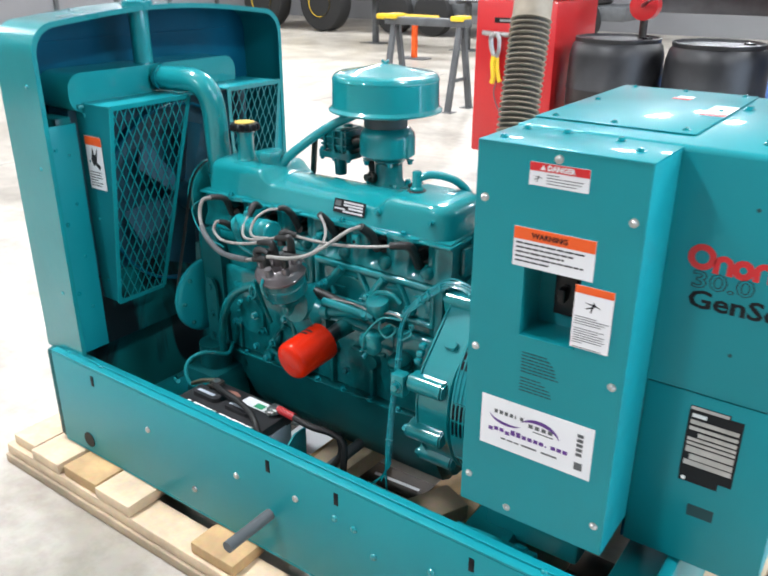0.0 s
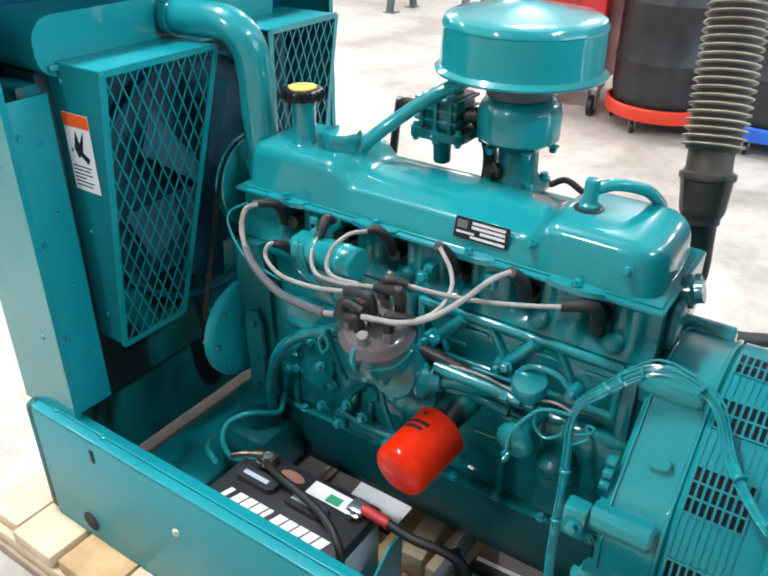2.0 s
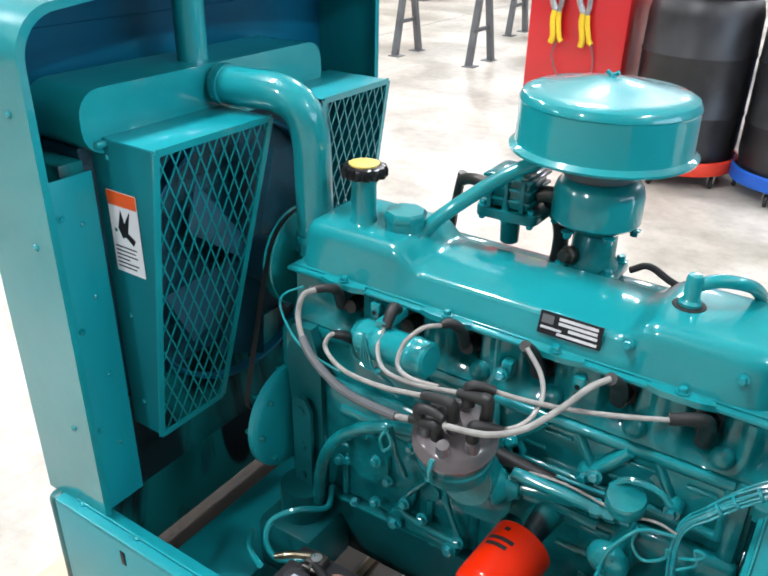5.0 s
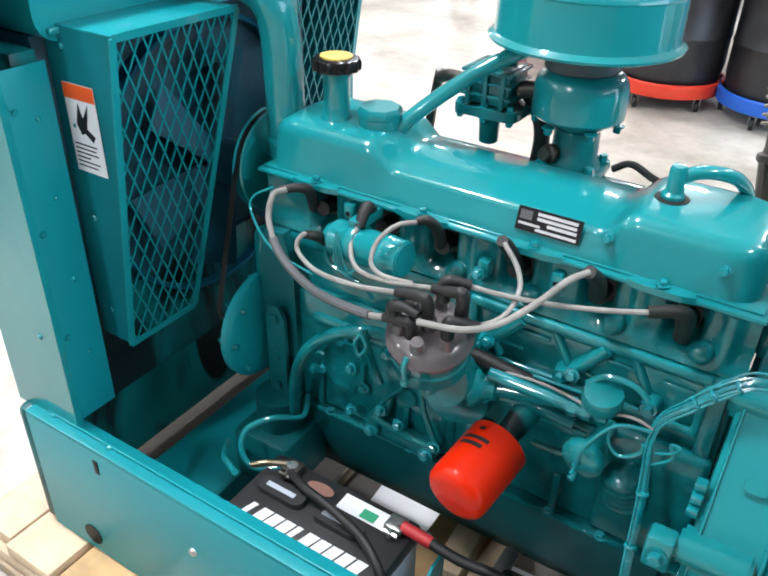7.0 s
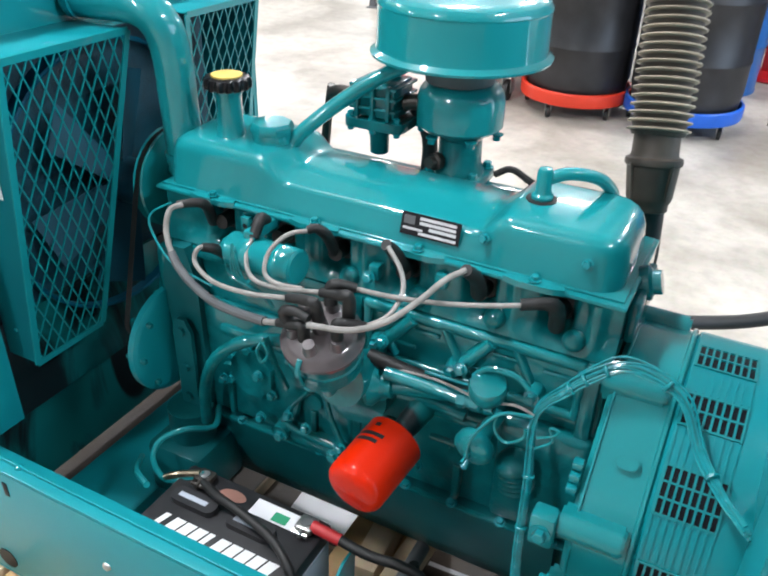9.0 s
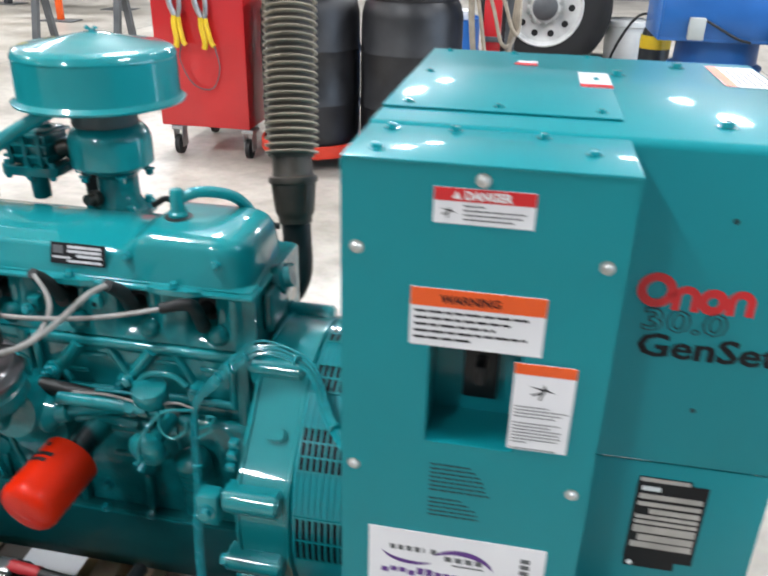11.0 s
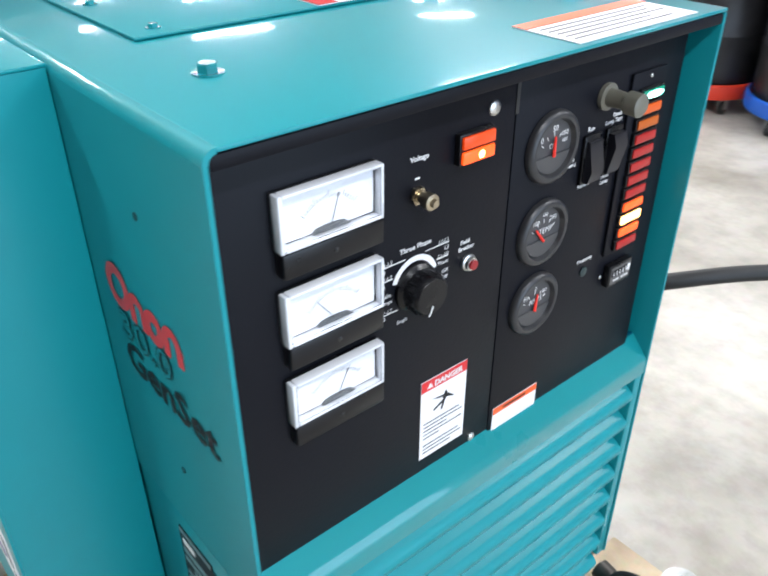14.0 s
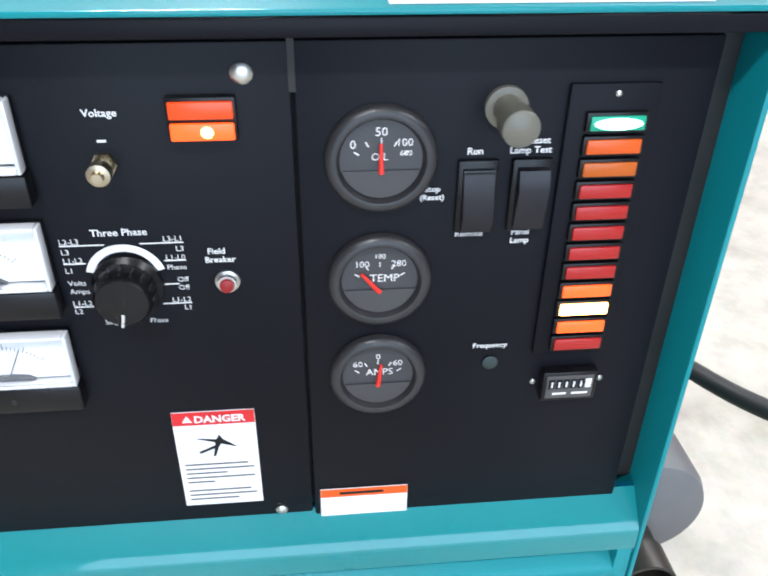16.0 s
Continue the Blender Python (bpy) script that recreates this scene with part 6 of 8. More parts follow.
lathe(bm, sc, sd, [(0.012, -0.06), (0.014, 0.0), (0.029, 0.002), (0.0315, 0.006), (0.0315, 0.018), (0.029, 0.022), (0.022, 0.027), (0.010, 0.030), (0.0, 0.0305)], 26, False)
sender = part("oil_pressure_sender", bm, TEAL, engine)
s1, s2 = ring_frame(sd)
for i in range(6):
    d = s1 * math.cos(radians(60 * i)) + s2 * math.sin(radians(60 * i))
    part("rib", tube(bm_new(), [sc + sd * 0.0285 + d * 0.010, sc + sd * 0.0225 + d * 0.027], 0.0022, 6), TEAL_BOLT, sender)
part("terminal", lathe(bm_new(), sc + sd * 0.029, sd, [(0.006, 0), (0.006, 0.006), (0.003, 0.007), (0.003, 0.018)], 10), TEAL_BOLT, sender)
part("sender_wire", tube(bm_new(), [(-0.376, 0.178, 0.612), (-0.372, 0.182, 0.648), (-0.341, 0.205, 0.688), (-0.296, 0.22, 0.690)], 0.0028, 8), TEAL, engine)
part("wire_loop", tube(bm_new(), [(-0.344, 0.21, 0.689), (-0.345, 0.2, 0.664), (-0.327, 0.2, 0.645), (-0.302, 0.2, 0.663), (-0.3, 0.2, 0.68)], 0.0025, 8), TEAL, engine)
bm = bm_new()
prof = [(0.0, 0.068), (0.018, 0.067), (0.027, 0.062)]
for i in range(5):
    prof += [(0.030, 0.056 - 0.012 * i), (0.030, 0.053 - 0.012 * i), (0.0235, 0.0515 - 0.012 * i), (0.0235, 0.047 - 0.012 * i)]
lathe(bm, (-0.314, 0.258, 0.515), (-0.1, -0.2, 1), prof[::-1], 26, False)
part("ribbed_canister", bm, TEAL_CAST, engine, "ribbed teal canister on the block's side")
LOOM = [(-0.252, 0.105, 0.37), (-0.272, 0.148, 0.485), (-0.282, 0.188, 0.593), (-0.294, 0.225, 0.69), (-0.264, 0.238, 0.735), (-0.231, 0.250, 0.768), (-0.195, 0.262, 0.790), (-0.150, 0.262, 0.788), (-0.108, 0.248, 0.770), (-0.075, 0.206, 0.731), (-0.040, 0.160, 0.715), (-0.006, 0.120, 0.708)]
loom = part("loom_core", tube(bm_new(), LOOM, 0.0025, 8), TEAL_CAST, engine, "bundle of teal overpainted wires")
for i in range(10):
    j = 0.0044 * (i % 3 - 1) + 0.0012 * math.sin(3.1 * i)
    k = 0.0044 * (i // 3 - 1) + 0.0012 * math.cos(2.3 * i)
    o1 = Vector((j, k, k)) * 0.72
    slack = [1.0 + 0.5 * math.sin(1.7 * i + 0.9 * n) for n in range(len(LOOM))]
    pts = [Vector(p) + o1 * q for p, q in zip(LOOM, slack)]
    if i % 3 == 0:
        pts = [Vector((-0.235 - 0.03 * (i % 4), 0.09 + 0.012 * i % 0.05, 0.24 + 0.01 * i))] + pts
    part("wire", tube(bm_new(), pts, 0.0019, 6), TEAL_BOLT, loom)
for n, s_ in ((0, 0.5), (1, 0.4), (2, 0.1), (4, 0.2), (4, 0.7), (5, 0.4), (7, 0.3), (9, 0.5)):
    p_, q_ = Vector(LOOM[n]), Vector(LOOM[n + 1])
    part("cable_tie", lathe(bm_new(), p_.lerp(q_, s_), q_ - p_, [(0.0085, 0), (0.0095, 0.001), (0.0095, 0.004), (0.0085, 0.005)], 10), TEAL_BOLT, loom)
part("wire", tube(bm_new(), [(-0.285, 0.215, 0.66), (-0.262, 0.208, 0.678), (-0.255, 0.206, 0.692), (-0.268, 0.21, 0.688), (-0.262, 0.208, 0.668), (-0.284, 0.205, 0.648)], 0.0022, 6), TEAL, loom)
part("wire", tube(bm_new(), [(-0.555, 0.24, 0.674), (-0.457, 0.235, 0.687), (-0.377, 0.225, 0.686), (-0.325, 0.222, 0.698), (-0.296, 0.222, 0.692)], 0.0022, 6), LEAD, engine)
part("wire", tube(bm_new(), [(-0.95, 0.24, 0.863), (-0.985, 0.23, 0.841), (-0.983, 0.22, 0.815), (-0.927, 0.2, 0.776), (-0.837, 0.19, 0.762)], 0.0022, 6), TEAL, engine)
bm = bm_new()
for i in range(4):
    tube(bm, [(-0.797, 0.2, 0.846), (-0.80 + 0.006 * i, 0.197, 0.80), (-0.785 + 0.004 * i, 0.20, 0.782), (-0.765, 0.21, 0.79)], 0.0018, 6)
part("wire", bm, TEAL, engine)

# induction side: carburettor, gas regulator, air cleaner
carb = thing("carburettor", (-0.57, 0.55, 0.86), "teal painted gas carburettor on its intake flange", "carburettor")
bm = bm_new()
box(bm, (-0.62, 0.50, 0.872), (-0.515, 0.60, 0.895), 0.008)
lathe(bm, (-0.567, 0.55, 0.89), Z, [(0.046, 0), (0.044, 0.012), (0.038, 0.022), (0.037, 0.065), (0.044, 0.072), (0.044, 0.082)], 24)
part("throttle_body", bm, TEAL_CAST, carb)
bm = bm_new()
lathe(bm, (-0.572, 0.55, 0.965), Z, [(0.045, 0), (0.068, 0.008), (0.074, 0.014), (0.074, 0.058), (0.070, 0.072), (0.062, 0.082), (0.055, 0.085)], 32)
part("mixer", bm, TEAL, carb)
part("mixer_neck", lathe(bm_new(), (-0.577, 0.55, 1.048), Z, [(0.055, 0), (0.058, 0.004), (0.058, 0.038)], 28), GREY_PAINT, carb)
for i in range(6):
    a = radians(60 * i + 10)
    part("bolt", hexbolt(bm_new(), (-0.572 + 0.066 * math.cos(a), 0.55 + 0.066 * math.sin(a), 0.968), -Z, 0.007, 0.012), TEAL_BOLT, carb)
for dx, dy in ((-0.04, -0.035), (0.04, -0.035), (0.04, 0.035)):
    part("bolt", hexbolt(bm_new(), (-0.567 + dx, 0.55 + dy, 0.895), Z, 0.008, 0.012), TEAL_BOLT, carb)
bm = bm_new()
lathe(bm, (-0.592, 0.515, 0.918), (-0.3, -1, 0.1), [(0.015, 0), (0.015, 0.012), (0.010, 0.014), (0.010, 0.026)], 14)
part("throttle_shaft", bm, DARK_METAL, carb)
part("intake_manifold", box(bm_new(), (-0.99, 0.53, 0.79), (-0.33, 0.60, 0.872), 0.02), TEAL_CAST, engine)
reg = thing("gas_regulator", (-0.72, 0.55, 0.93), "teal painted gas regulator with bolted diaphragm housing", "gas regulator")
bm = bm_new()
box(bm, (-0.752, 0.50, 0.975), (-0.672, 0.575, 1.038), 0.007)
for z in (0.992, 1.012, 1.03):
    box(bm, (-0.757, 0.494, z - 0.003), (-0.667, 0.58, z + 0.003), 0.002)
for x in (-0.742, -0.712, -0.682):
    box(bm, (x - 0.004, 0.492, 0.975), (x + 0.004, 0.502, 1.036), 0.002)
part("housing", bm, TEAL_CAST, reg)
part("diaphragm_flange", prism(bm_new(), [(-0.712 + a, 0.54 + b) for a, b in round_rect(0.115, 0.10, 0.02)], (0, 0, 0.957), X, Y, (0, 0, 0.016)), TEAL_CAST, reg)
part("outlet", lathe(bm_new(), (-0.712, 0.525, 0.958), (0.02, 0, -1), [(0.024, 0), (0.018, 0.012), (0.0165, 0.05), (0.014, 0.052)], 16), TEAL_CAST, reg)
part("top_boss", lathe(bm_new(), (-0.695, 0.54, 1.036), Z, [(0.014, 0), (0.014, 0.006), (0.011, 0.009)], 14), TEAL_CAST, reg)
for dx, dy in ((-0.045, -0.038), (0.0, -0.042), (0.045, -0.038), (0.045, 0.038), (-0.045, 0.038)):
    part("bolt", hexbolt(bm_new(), (-0.712 + dx, 0.54 + dy, 0.973), Z, 0.006, 0.009), TEAL_BOLT, reg)
    part("bolt", hexbolt(bm_new(), (-0.712 + dx, 0.54 + dy, 0.957), -Z, 0.006, 0.009), TEAL_BOLT, reg)
part("elbow", tube(bm_new(), [(-0.67, 0.53, 1.0), (-0.655, 0.535, 1.005), (-0.63, 0.54, 1.005)], 0.014, 12), DARK_METAL, reg)
part("inlet_fitting", tube(bm_new(), [(-0.76, 0.535, 1.0), (-0.80, 0.54, 1.0), (-0.825, 0.55, 0.99)], 0.011, 12), DARK_METAL, reg)
part("gas_hose", tube(bm_new(), [(-0.66, 0.56, 0.99), (-0.645, 0.57, 0.96), (-0.635, 0.575, 0.92), (-0.64, 0.58, 0.86), (-0.66, 0.60, 0.80)], 0.014, 14), BLACK_RUBBER, reg, "black rubber gas hose")
part("stay", tube(bm_new(), [(-0.83, 0.56, 1.0), (-0.845, 0.57, 0.94), (-0.855, 0.575, 0.88)], 0.009, 8), DARK_METAL, reg)
air = thing("air_cleaner", (-0.58, 0.551, 1.08), "round teal pan-shaped air cleaner with domed lid", "air cleaner")
bm = bm_new()
lathe(bm, (-0.579, 0.551, 1.078), Z, [(0.058, 0), (0.10, 0.004), (0.140, 0.012), (0.148, 0.015), (0.149, 0.019), (0.145, 0.022), (0.1405, 0.026), (0.1395, 0.032), (0.1385, 0.092)], 56, False)
part("bowl", bm, TEAL, air, angle=25)
bm = bm_new()
lathe(bm, (-0.579, 0.551, 1.169), Z, [(0.1385, 0), (0.1395, 0.002), (0.139, 0.006), (0.134, 0.014), (0.124, 0.019), (0.105, 0.020), (0.06, 0.030), (0.02, 0.0385), (0.0, 0.039)], 56, False)
part("lid", bm, TEAL, air, angle=25)
bm = bm_new()
for s in (-1, 1):
    tube(bm, [(-0.579, 0.551, 1.209), (-0.579 + s * 0.005, 0.549, 1.213), (-0.579 + s * 0.010, 0.548, 1.216)], lambda q: 0.0025 + 0.0012 * q, 8)
lathe(bm, (-0.579, 0.551, 1.205), Z, [(0.008, 0), (0.006, 0.008)], 10)
part("wing_nut", bm, TEAL_BOLT, air)
part("breather_hose", tube(bm_new(), [(-0.812, 0.395, 0.94), (-0.795, 0.405, 0.965), (-0.75, 0.435, 1.008), (-0.70, 0.47, 1.048), (-0.645, 0.508, 1.08)], 0.0125, 14), TEAL, air)

# rear of the head and exhaust
bm = bm_new()
box(bm, (-0.214, 0.33, 0.78), (-0.198, 0.47, 0.85), 0.008)
lathe(bm, (-0.212, 0.40, 0.845), (1, 0.1, 0.3), [(0.026, 0), (0.026, 0.014), (0.018, 0.018), (0.018, 0.03)], 18)
part("water_outlet", bm, TEAL_CAST, engine)

# exhaust outlet and the extraction hose over it
hose = thing("exhaust_hose", (-0.28, 0.70, 0.8), "grey corrugated flexible exhaust extraction hose with dark rubber cuff", "exhaust hose")
part("elbow", tube(bm_new(), [(-0.40, 0.60, 0.70), (-0.32, 0.605, 0.692), (-0.268, 0.615, 0.708), (-0.246, 0.628, 0.755), (-0.250, 0.642, 0.82), (-0.2545, 0.648, 0.87)], 0.0285, 18), BLACK_RUBBER, hose, "dark exhaust stub")
CUFF_AT, LEAN = Vector((-0.2530, 0.645, 0.852)), Vector((-0.10, 0.22, 1)).normalized()
bm = bm_new()
lathe(bm, CUFF_AT, LEAN, [(0.028, 0), (0.0325, 0.002), (0.033, 0.014), (0.036, 0.018), (0.0385, 0.026), (0.042, 0.062), (0.0435, 0.078), (0.047, 0.080), (0.048, 0.085), (0.047, 0.091), (0.040, 0.094), (0.0385, 0.100), (0.038, 0.135)], 32)
cu, cv = ring_frame(LEAN)
for a in range(0, 360, 90):
    d = cu * math.cos(radians(a + 25)) + cv * math.sin(radians(a + 25))
    tube(bm, [CUFF_AT + LEAN * 0.024 + d * 0.037, CUFF_AT + LEAN * 0.084 + d * 0.0455], 0.0035, 6)
part("cuff", bm, CUFF_RUBBER, hose, "stepped dark brown rubber cuff")
bm = bm_new()
LEAN2 = Vector((-0.10, 0.36, 1)).normalized()
FOOT = CUFF_AT + LEAN * 0.128
lathe(bm, FOOT, LEAN2, [(0.040, 0.0)] + [(0.0425 + 0.003 * (k % 2), 0.0067 * k) for k in range(54)], 28)
pipe_ = part("flexible_pipe", bm, CUFF_RUBBER, hose, "dark flexible pipe wound with grey-brown rings")
for k in range(27):
    c = FOOT + LEAN2 * (0.006 + 0.0134 * k)
    part("ring", lathe(bm_new(), c, LEAN2, [(0.044, 0.0), (0.051, 0.0012), (0.0525, 0.003), (0.051, 0.0048), (0.044, 0.006)], 28, False), GREY_HOSE, pipe_)
top_ = FOOT + LEAN2 * 0.355
part("upper_sleeve", tube(bm_new(), [top_, top_ + LEAN2 * 0.3, (-0.40, 1.15, 2.4), (-0.38, 1.25, 3.4), (-0.30, 1.3, CEILING_Z)], 0.049, 24, 10), GREY_HOSE, hose)

# generator behind the bell housing
gen = thing("alternator_barrel", (-0.05, YC, 0.35), "teal round generator barrel with slotted vents and bell housing", "generator")
GY, GZ, BR, GR = 0.38, 0.532, 0.235, 0.237      # the barrel's axis, barrel radius, bell radius


def round_at(a, r):
    """The point (y, z) at angle a, in degrees, round the generator's axis."""
    return GY + r * math.cos(radians(a)), GZ + r * math.sin(radians(a))


def bell_outline(k):
    """Bell housing outline (y, z), round but for a flat panel on its near shoulder; k: inset."""
    pts = []
    for a in range(0, 360, 6):
        r = GR - k
        c = math.cos(radians(a - 135))
        if c > 0.1:
            r = min(r, (0.216 - k) / c)
        pts.append(round_at(a, r))
    return pts


bm = bm_new()
rings = [[bm.verts.new((x, y, z)) for y, z in bell_outline(k)] for x, k in ((-0.212, 0.03), (-0.210, 0.010), (-0.204, 0.006), (-0.203, 0.0), (-0.200, 0.0), (-0.199, 0.004), (-0.128, 0.004), (-0.126, 0.0), (-0.122, 0.0), (-0.119, 0.004), (-0.118, 0.012))]
for a, b in zip(rings, rings[1:]):
    for k in range(len(a)):
        bm.faces.new((a[k], a[(k + 1) % len(a)], b[(k + 1) % len(a)], b[k]))
bm.faces.new(rings[0][::-1])
bm.faces.new(rings[-1])
bmesh.ops.recalc_face_normals(bm, faces=bm.faces[:])
part("bell_housing", bm, TEAL, gen, angle=30)
bm = bm_new()
lathe(bm, (-0.1185, GY, GZ), X, [(BR - 0.006, 0), (BR, 0.004), (BR, 0.30), (0.21, 0.31)], 72)
barrel = part("barrel", bm, TEAL_SHEET, gen, angle=30)
# long rounded lugs across the bell, each with a bolt
for a, r in ((112, 0.226), (166, 0.243), (196, 0.243), (222, 0.240), (64, 0.238)):
    y, z = round_at(a, r)
    d = Vector((0, math.cos(radians(a)), math.sin(radians(a))))
    t = Vector((0, -math.sin(radians(a)), math.cos(radians(a))))
    bm = bm_new()
    prism(bm, [(0.020 * math.cos(radians(b)), 0.016 * math.sin(radians(b))) for b in range(-10, 191, 20)] + [(-0.024, -0.02), (0.024, -0.02)], (-0.222, y, z), t, d, (0.090, 0, 0))
    bmesh.ops.bevel(bm, geom=[e for e in bm.edges if abs(e.verts[0].co.x - e.verts[1].co.x) < 0.001], offset=0.004, segments=2, affect="EDGES")
    part("lug", bm, TEAL, gen, angle=40)
    part("bolt", hexbolt(bm_new(), Vector((-0.222, y, z)) + d * 0.001, -X, 0.010, 0.013), TEAL_BOLT, gen)
# engine-side bracket tab with its bolt, and a row of clamp bolts along the panel's edge
part("mount_tab", box(bm_new(), (-0.258, 0.120, 0.555), (-0.222, 0.152, 0.610), 0.006), TEAL, gen)
part("bolt", hexbolt(bm_new(), (-0.240, 0.120, 0.582), -Y, 0.010, 0.012), TEAL_BOLT, gen)
for a in (146, 150.5, 155):
    y, z = round_at(a, 0.228)
    part("clamp_block", box(bm_new(), (-0.226, y - 0.006, z - 0.006), (-0.211, y + 0.010, z + 0.006), 0.002), TEAL_BOLT, gen)
# sight plug on the flat panel
pn_ = Vector((0, -0.7071, 0.7071))
pc_ = Vector((-0.158, GY, GZ)) + pn_ * 0.2125 + Vector((0, -0.7071, -0.7071)) * 0.02
bm = bm_new()
prism(bm, [(a + 0.0, b) for a, b in round_rect(0.034, 0.022, 0.010)], pc_, X, Vector((0, 0.7071, 0.7071)), pn_ * 0.009)
bmesh.ops.bevel(bm, geom=bm.edges[:], offset=0.0025, segments=2, affect="EDGES")
part("inspection_plug", bm, TEAL, gen)


def vent(a0, a1, x0, n, rows, pitch=0.0098):
    """A block of dark slots in the barrel's skin between raised bars."""
    def strip(bm, xa, xb, b0, b1, r0, r1, k=7):
        w = [[bm.verts.new((x, *round_at(b0 + (b1 - b0) * i / k, r))) for x, r in ((xa, r0), (xa, r1), (xb, r1), (xb, r0))] for i in range(k + 1)]
        for p, q in zip(w, w[1:]):
            for m in range(4):
                bm.faces.new((p[m], p[(m + 1) % 4], q[(m + 1) % 4], q[m]))
        bm.faces.new(w[0])
        bm.faces.new(w[-1][::-1])
        bmesh.ops.recalc_face_normals(bm, faces=bm.faces[:])
        return bm
    v = part("vent_grille", strip(bm_new(), x0, x0 + n * pitch, a0, a1, BR - 0.001, BR + 0.0006), BLACK_PANEL, barrel, "block of dark ventilation slots")
    for i in range(n + 1):
        part("bar", strip(bm_new(), x0 + i * pitch - 0.0016, x0 + i * pitch + 0.0016, a0 - 0.6, a1 + 0.6, BR - 0.001, BR + 0.0032), TEAL, v)
    for j in range(rows + 1):
        b = a0 + (a1 - a0) * j / rows
        part("bar", strip(bm_new(), x0 - 0.0016, x0 + n * pitch + 0.0016, b - 0.35, b + 0.35, BR - 0.001, BR + 0.0026, 1), TEAL, v)
    return strip


for a0, a1, rows in ((84, 97, 2), (110, 122, 2), (136, 152, 3), (170, 190, 2), (208, 227, 2)):
    strip_ = vent(a0, a1, -0.111, 8, rows)
for a0, a1 in ((98, 109), (123, 135), (153, 169)):
    for i in range(9):
        part("rib", strip_(bm_new(), -0.111 + i * 0.0098 - 0.0012, -0.111 + i * 0.0098 + 0.0012, a0, a1, BR - 0.001, BR + 0.0018), TEAL_SHEET, barrel)
part("foot", box(bm_new(), (-0.06, 0.24, 0.20), (0.17, 0.30, 0.36), 0.01), TEAL_SHEET, gen)
part("foot", box(bm_new(), (-0.06, 0.52, 0.20), (0.17, 0.58, 0.36), 0.01), TEAL_SHEET, gen)

# ridges, flanges and bolts cast on the lower block
part("cast_ridge", tube(bm_new(), [(-0.519, 0.245, 0.626), (-0.463, 0.24, 0.635), (-0.404, 0.24, 0.631)], 0.009, 10), TEAL_CAST, engine)
part("cast_ridge", tube(bm_new(), [(-0.5, 0.25, 0.609), (-0.438, 0.245, 0.617), (-0.385, 0.245, 0.615)], 0.007, 10), TEAL_CAST, engine)
part("cast_ridge", tube(bm_new(), [(-0.464, 0.255, 0.555), (-0.409, 0.255, 0.557), (-0.369, 0.26, 0.559)], 0.006, 10), TEAL_CAST, engine)
part("flange_rib", tube(bm_new(), [(-0.76, 0.255, 0.46), (-0.703, 0.25, 0.455), (-0.62, 0.25, 0.453)], 0.0065, 10), TEAL_CAST, engine)
part("flange_rib", tube(bm_new(), [(-0.76, 0.255, 0.46), (-0.736, 0.262, 0.508), (-0.705, 0.265, 0.546)], 0.0055, 10), TEAL_CAST, engine)
part("flange_rib", tube(bm_new(), [(-0.669, 0.255, 0.569), (-0.655, 0.252, 0.52), (-0.628, 0.25, 0.464)], 0.0055, 10), TEAL_CAST, engine)
part("front_pipe", tube(bm_new(), [(-0.871, 0.27, 0.769), (-0.857, 0.265, 0.74), (-0.791, 0.262, 0.721), (-0.769, 0.26, 0.701)], 0.0045, 10), TEAL_CAST, engine)
part("bolt", hexbolt(bm_new(), (-0.741, 0.25, 0.487), (0, -1, 0.15), 0.0075, 0.011), TEAL_BOLT, engine)
part("bolt", hexbolt(bm_new(), (-0.627, 0.242, 0.466), (0, -1, 0.15), 0.0075, 0.011), TEAL_BOLT, engine)
part("bolt", hexbolt(bm_new(), (-0.695, 0.255, 0.569), (0, -1, 0.15), 0.0075, 0.011), TEAL_BOLT, engine)
part("bolt", hexbolt(bm_new(), (-0.803, 0.25, 0.458), (0, -1, 0.15), 0.0075, 0.011), TEAL_BOLT, engine)
part("bolt", hexbolt(bm_new(), (-0.807, 0.255, 0.548), (0, -1, 0.15), 0.0075, 0.011), TEAL_BOLT, engine)
part("bolt", hexbolt(bm_new(), (-0.891, 0.26, 0.508), (0, -1, 0.15), 0.0075, 0.011), TEAL_BOLT, engine)
part("bolt", hexbolt(bm_new(), (-0.735, 0.255, 0.611), (0, -1, 0.15), 0.0075, 0.011), TEAL_BOLT, engine)
part("bolt", hexbolt(bm_new(), (-0.561, 0.262, 0.705), (0, -1, 0.15), 0.0075, 0.011), TEAL_BOLT, engine)
part("bolt", hexbolt(bm_new(), (-0.426, 0.262, 0.7), (0, -1, 0.15), 0.0075, 0.011), TEAL_BOLT, engine)
part("bolt", hexbolt(bm_new(), (-0.592, 0.27, 0.81), (0, -1, 0.15), 0.0075, 0.011), TEAL_BOLT, engine)
part("bolt", hexbolt(bm_new(), (-0.7, 0.244, 0.478), (0, -1, 0.15), 0.0075, 0.011), TEAL_BOLT, engine)
part("bolt", hexbolt(bm_new(), (-0.484, 0.25, 0.486), (0, -1, 0.15), 0.0075, 0.011), TEAL_BOLT, engine)
part("gallery_plug", lathe(bm_new(), (-0.547, 0.27, 0.635), -Y, [(0.028, 0), (0.03, 0.012), (0.026, 0.02), (0.018, 0.022), (0.018, 0.045), (0.0, 0.046)], 20), TEAL, engine)
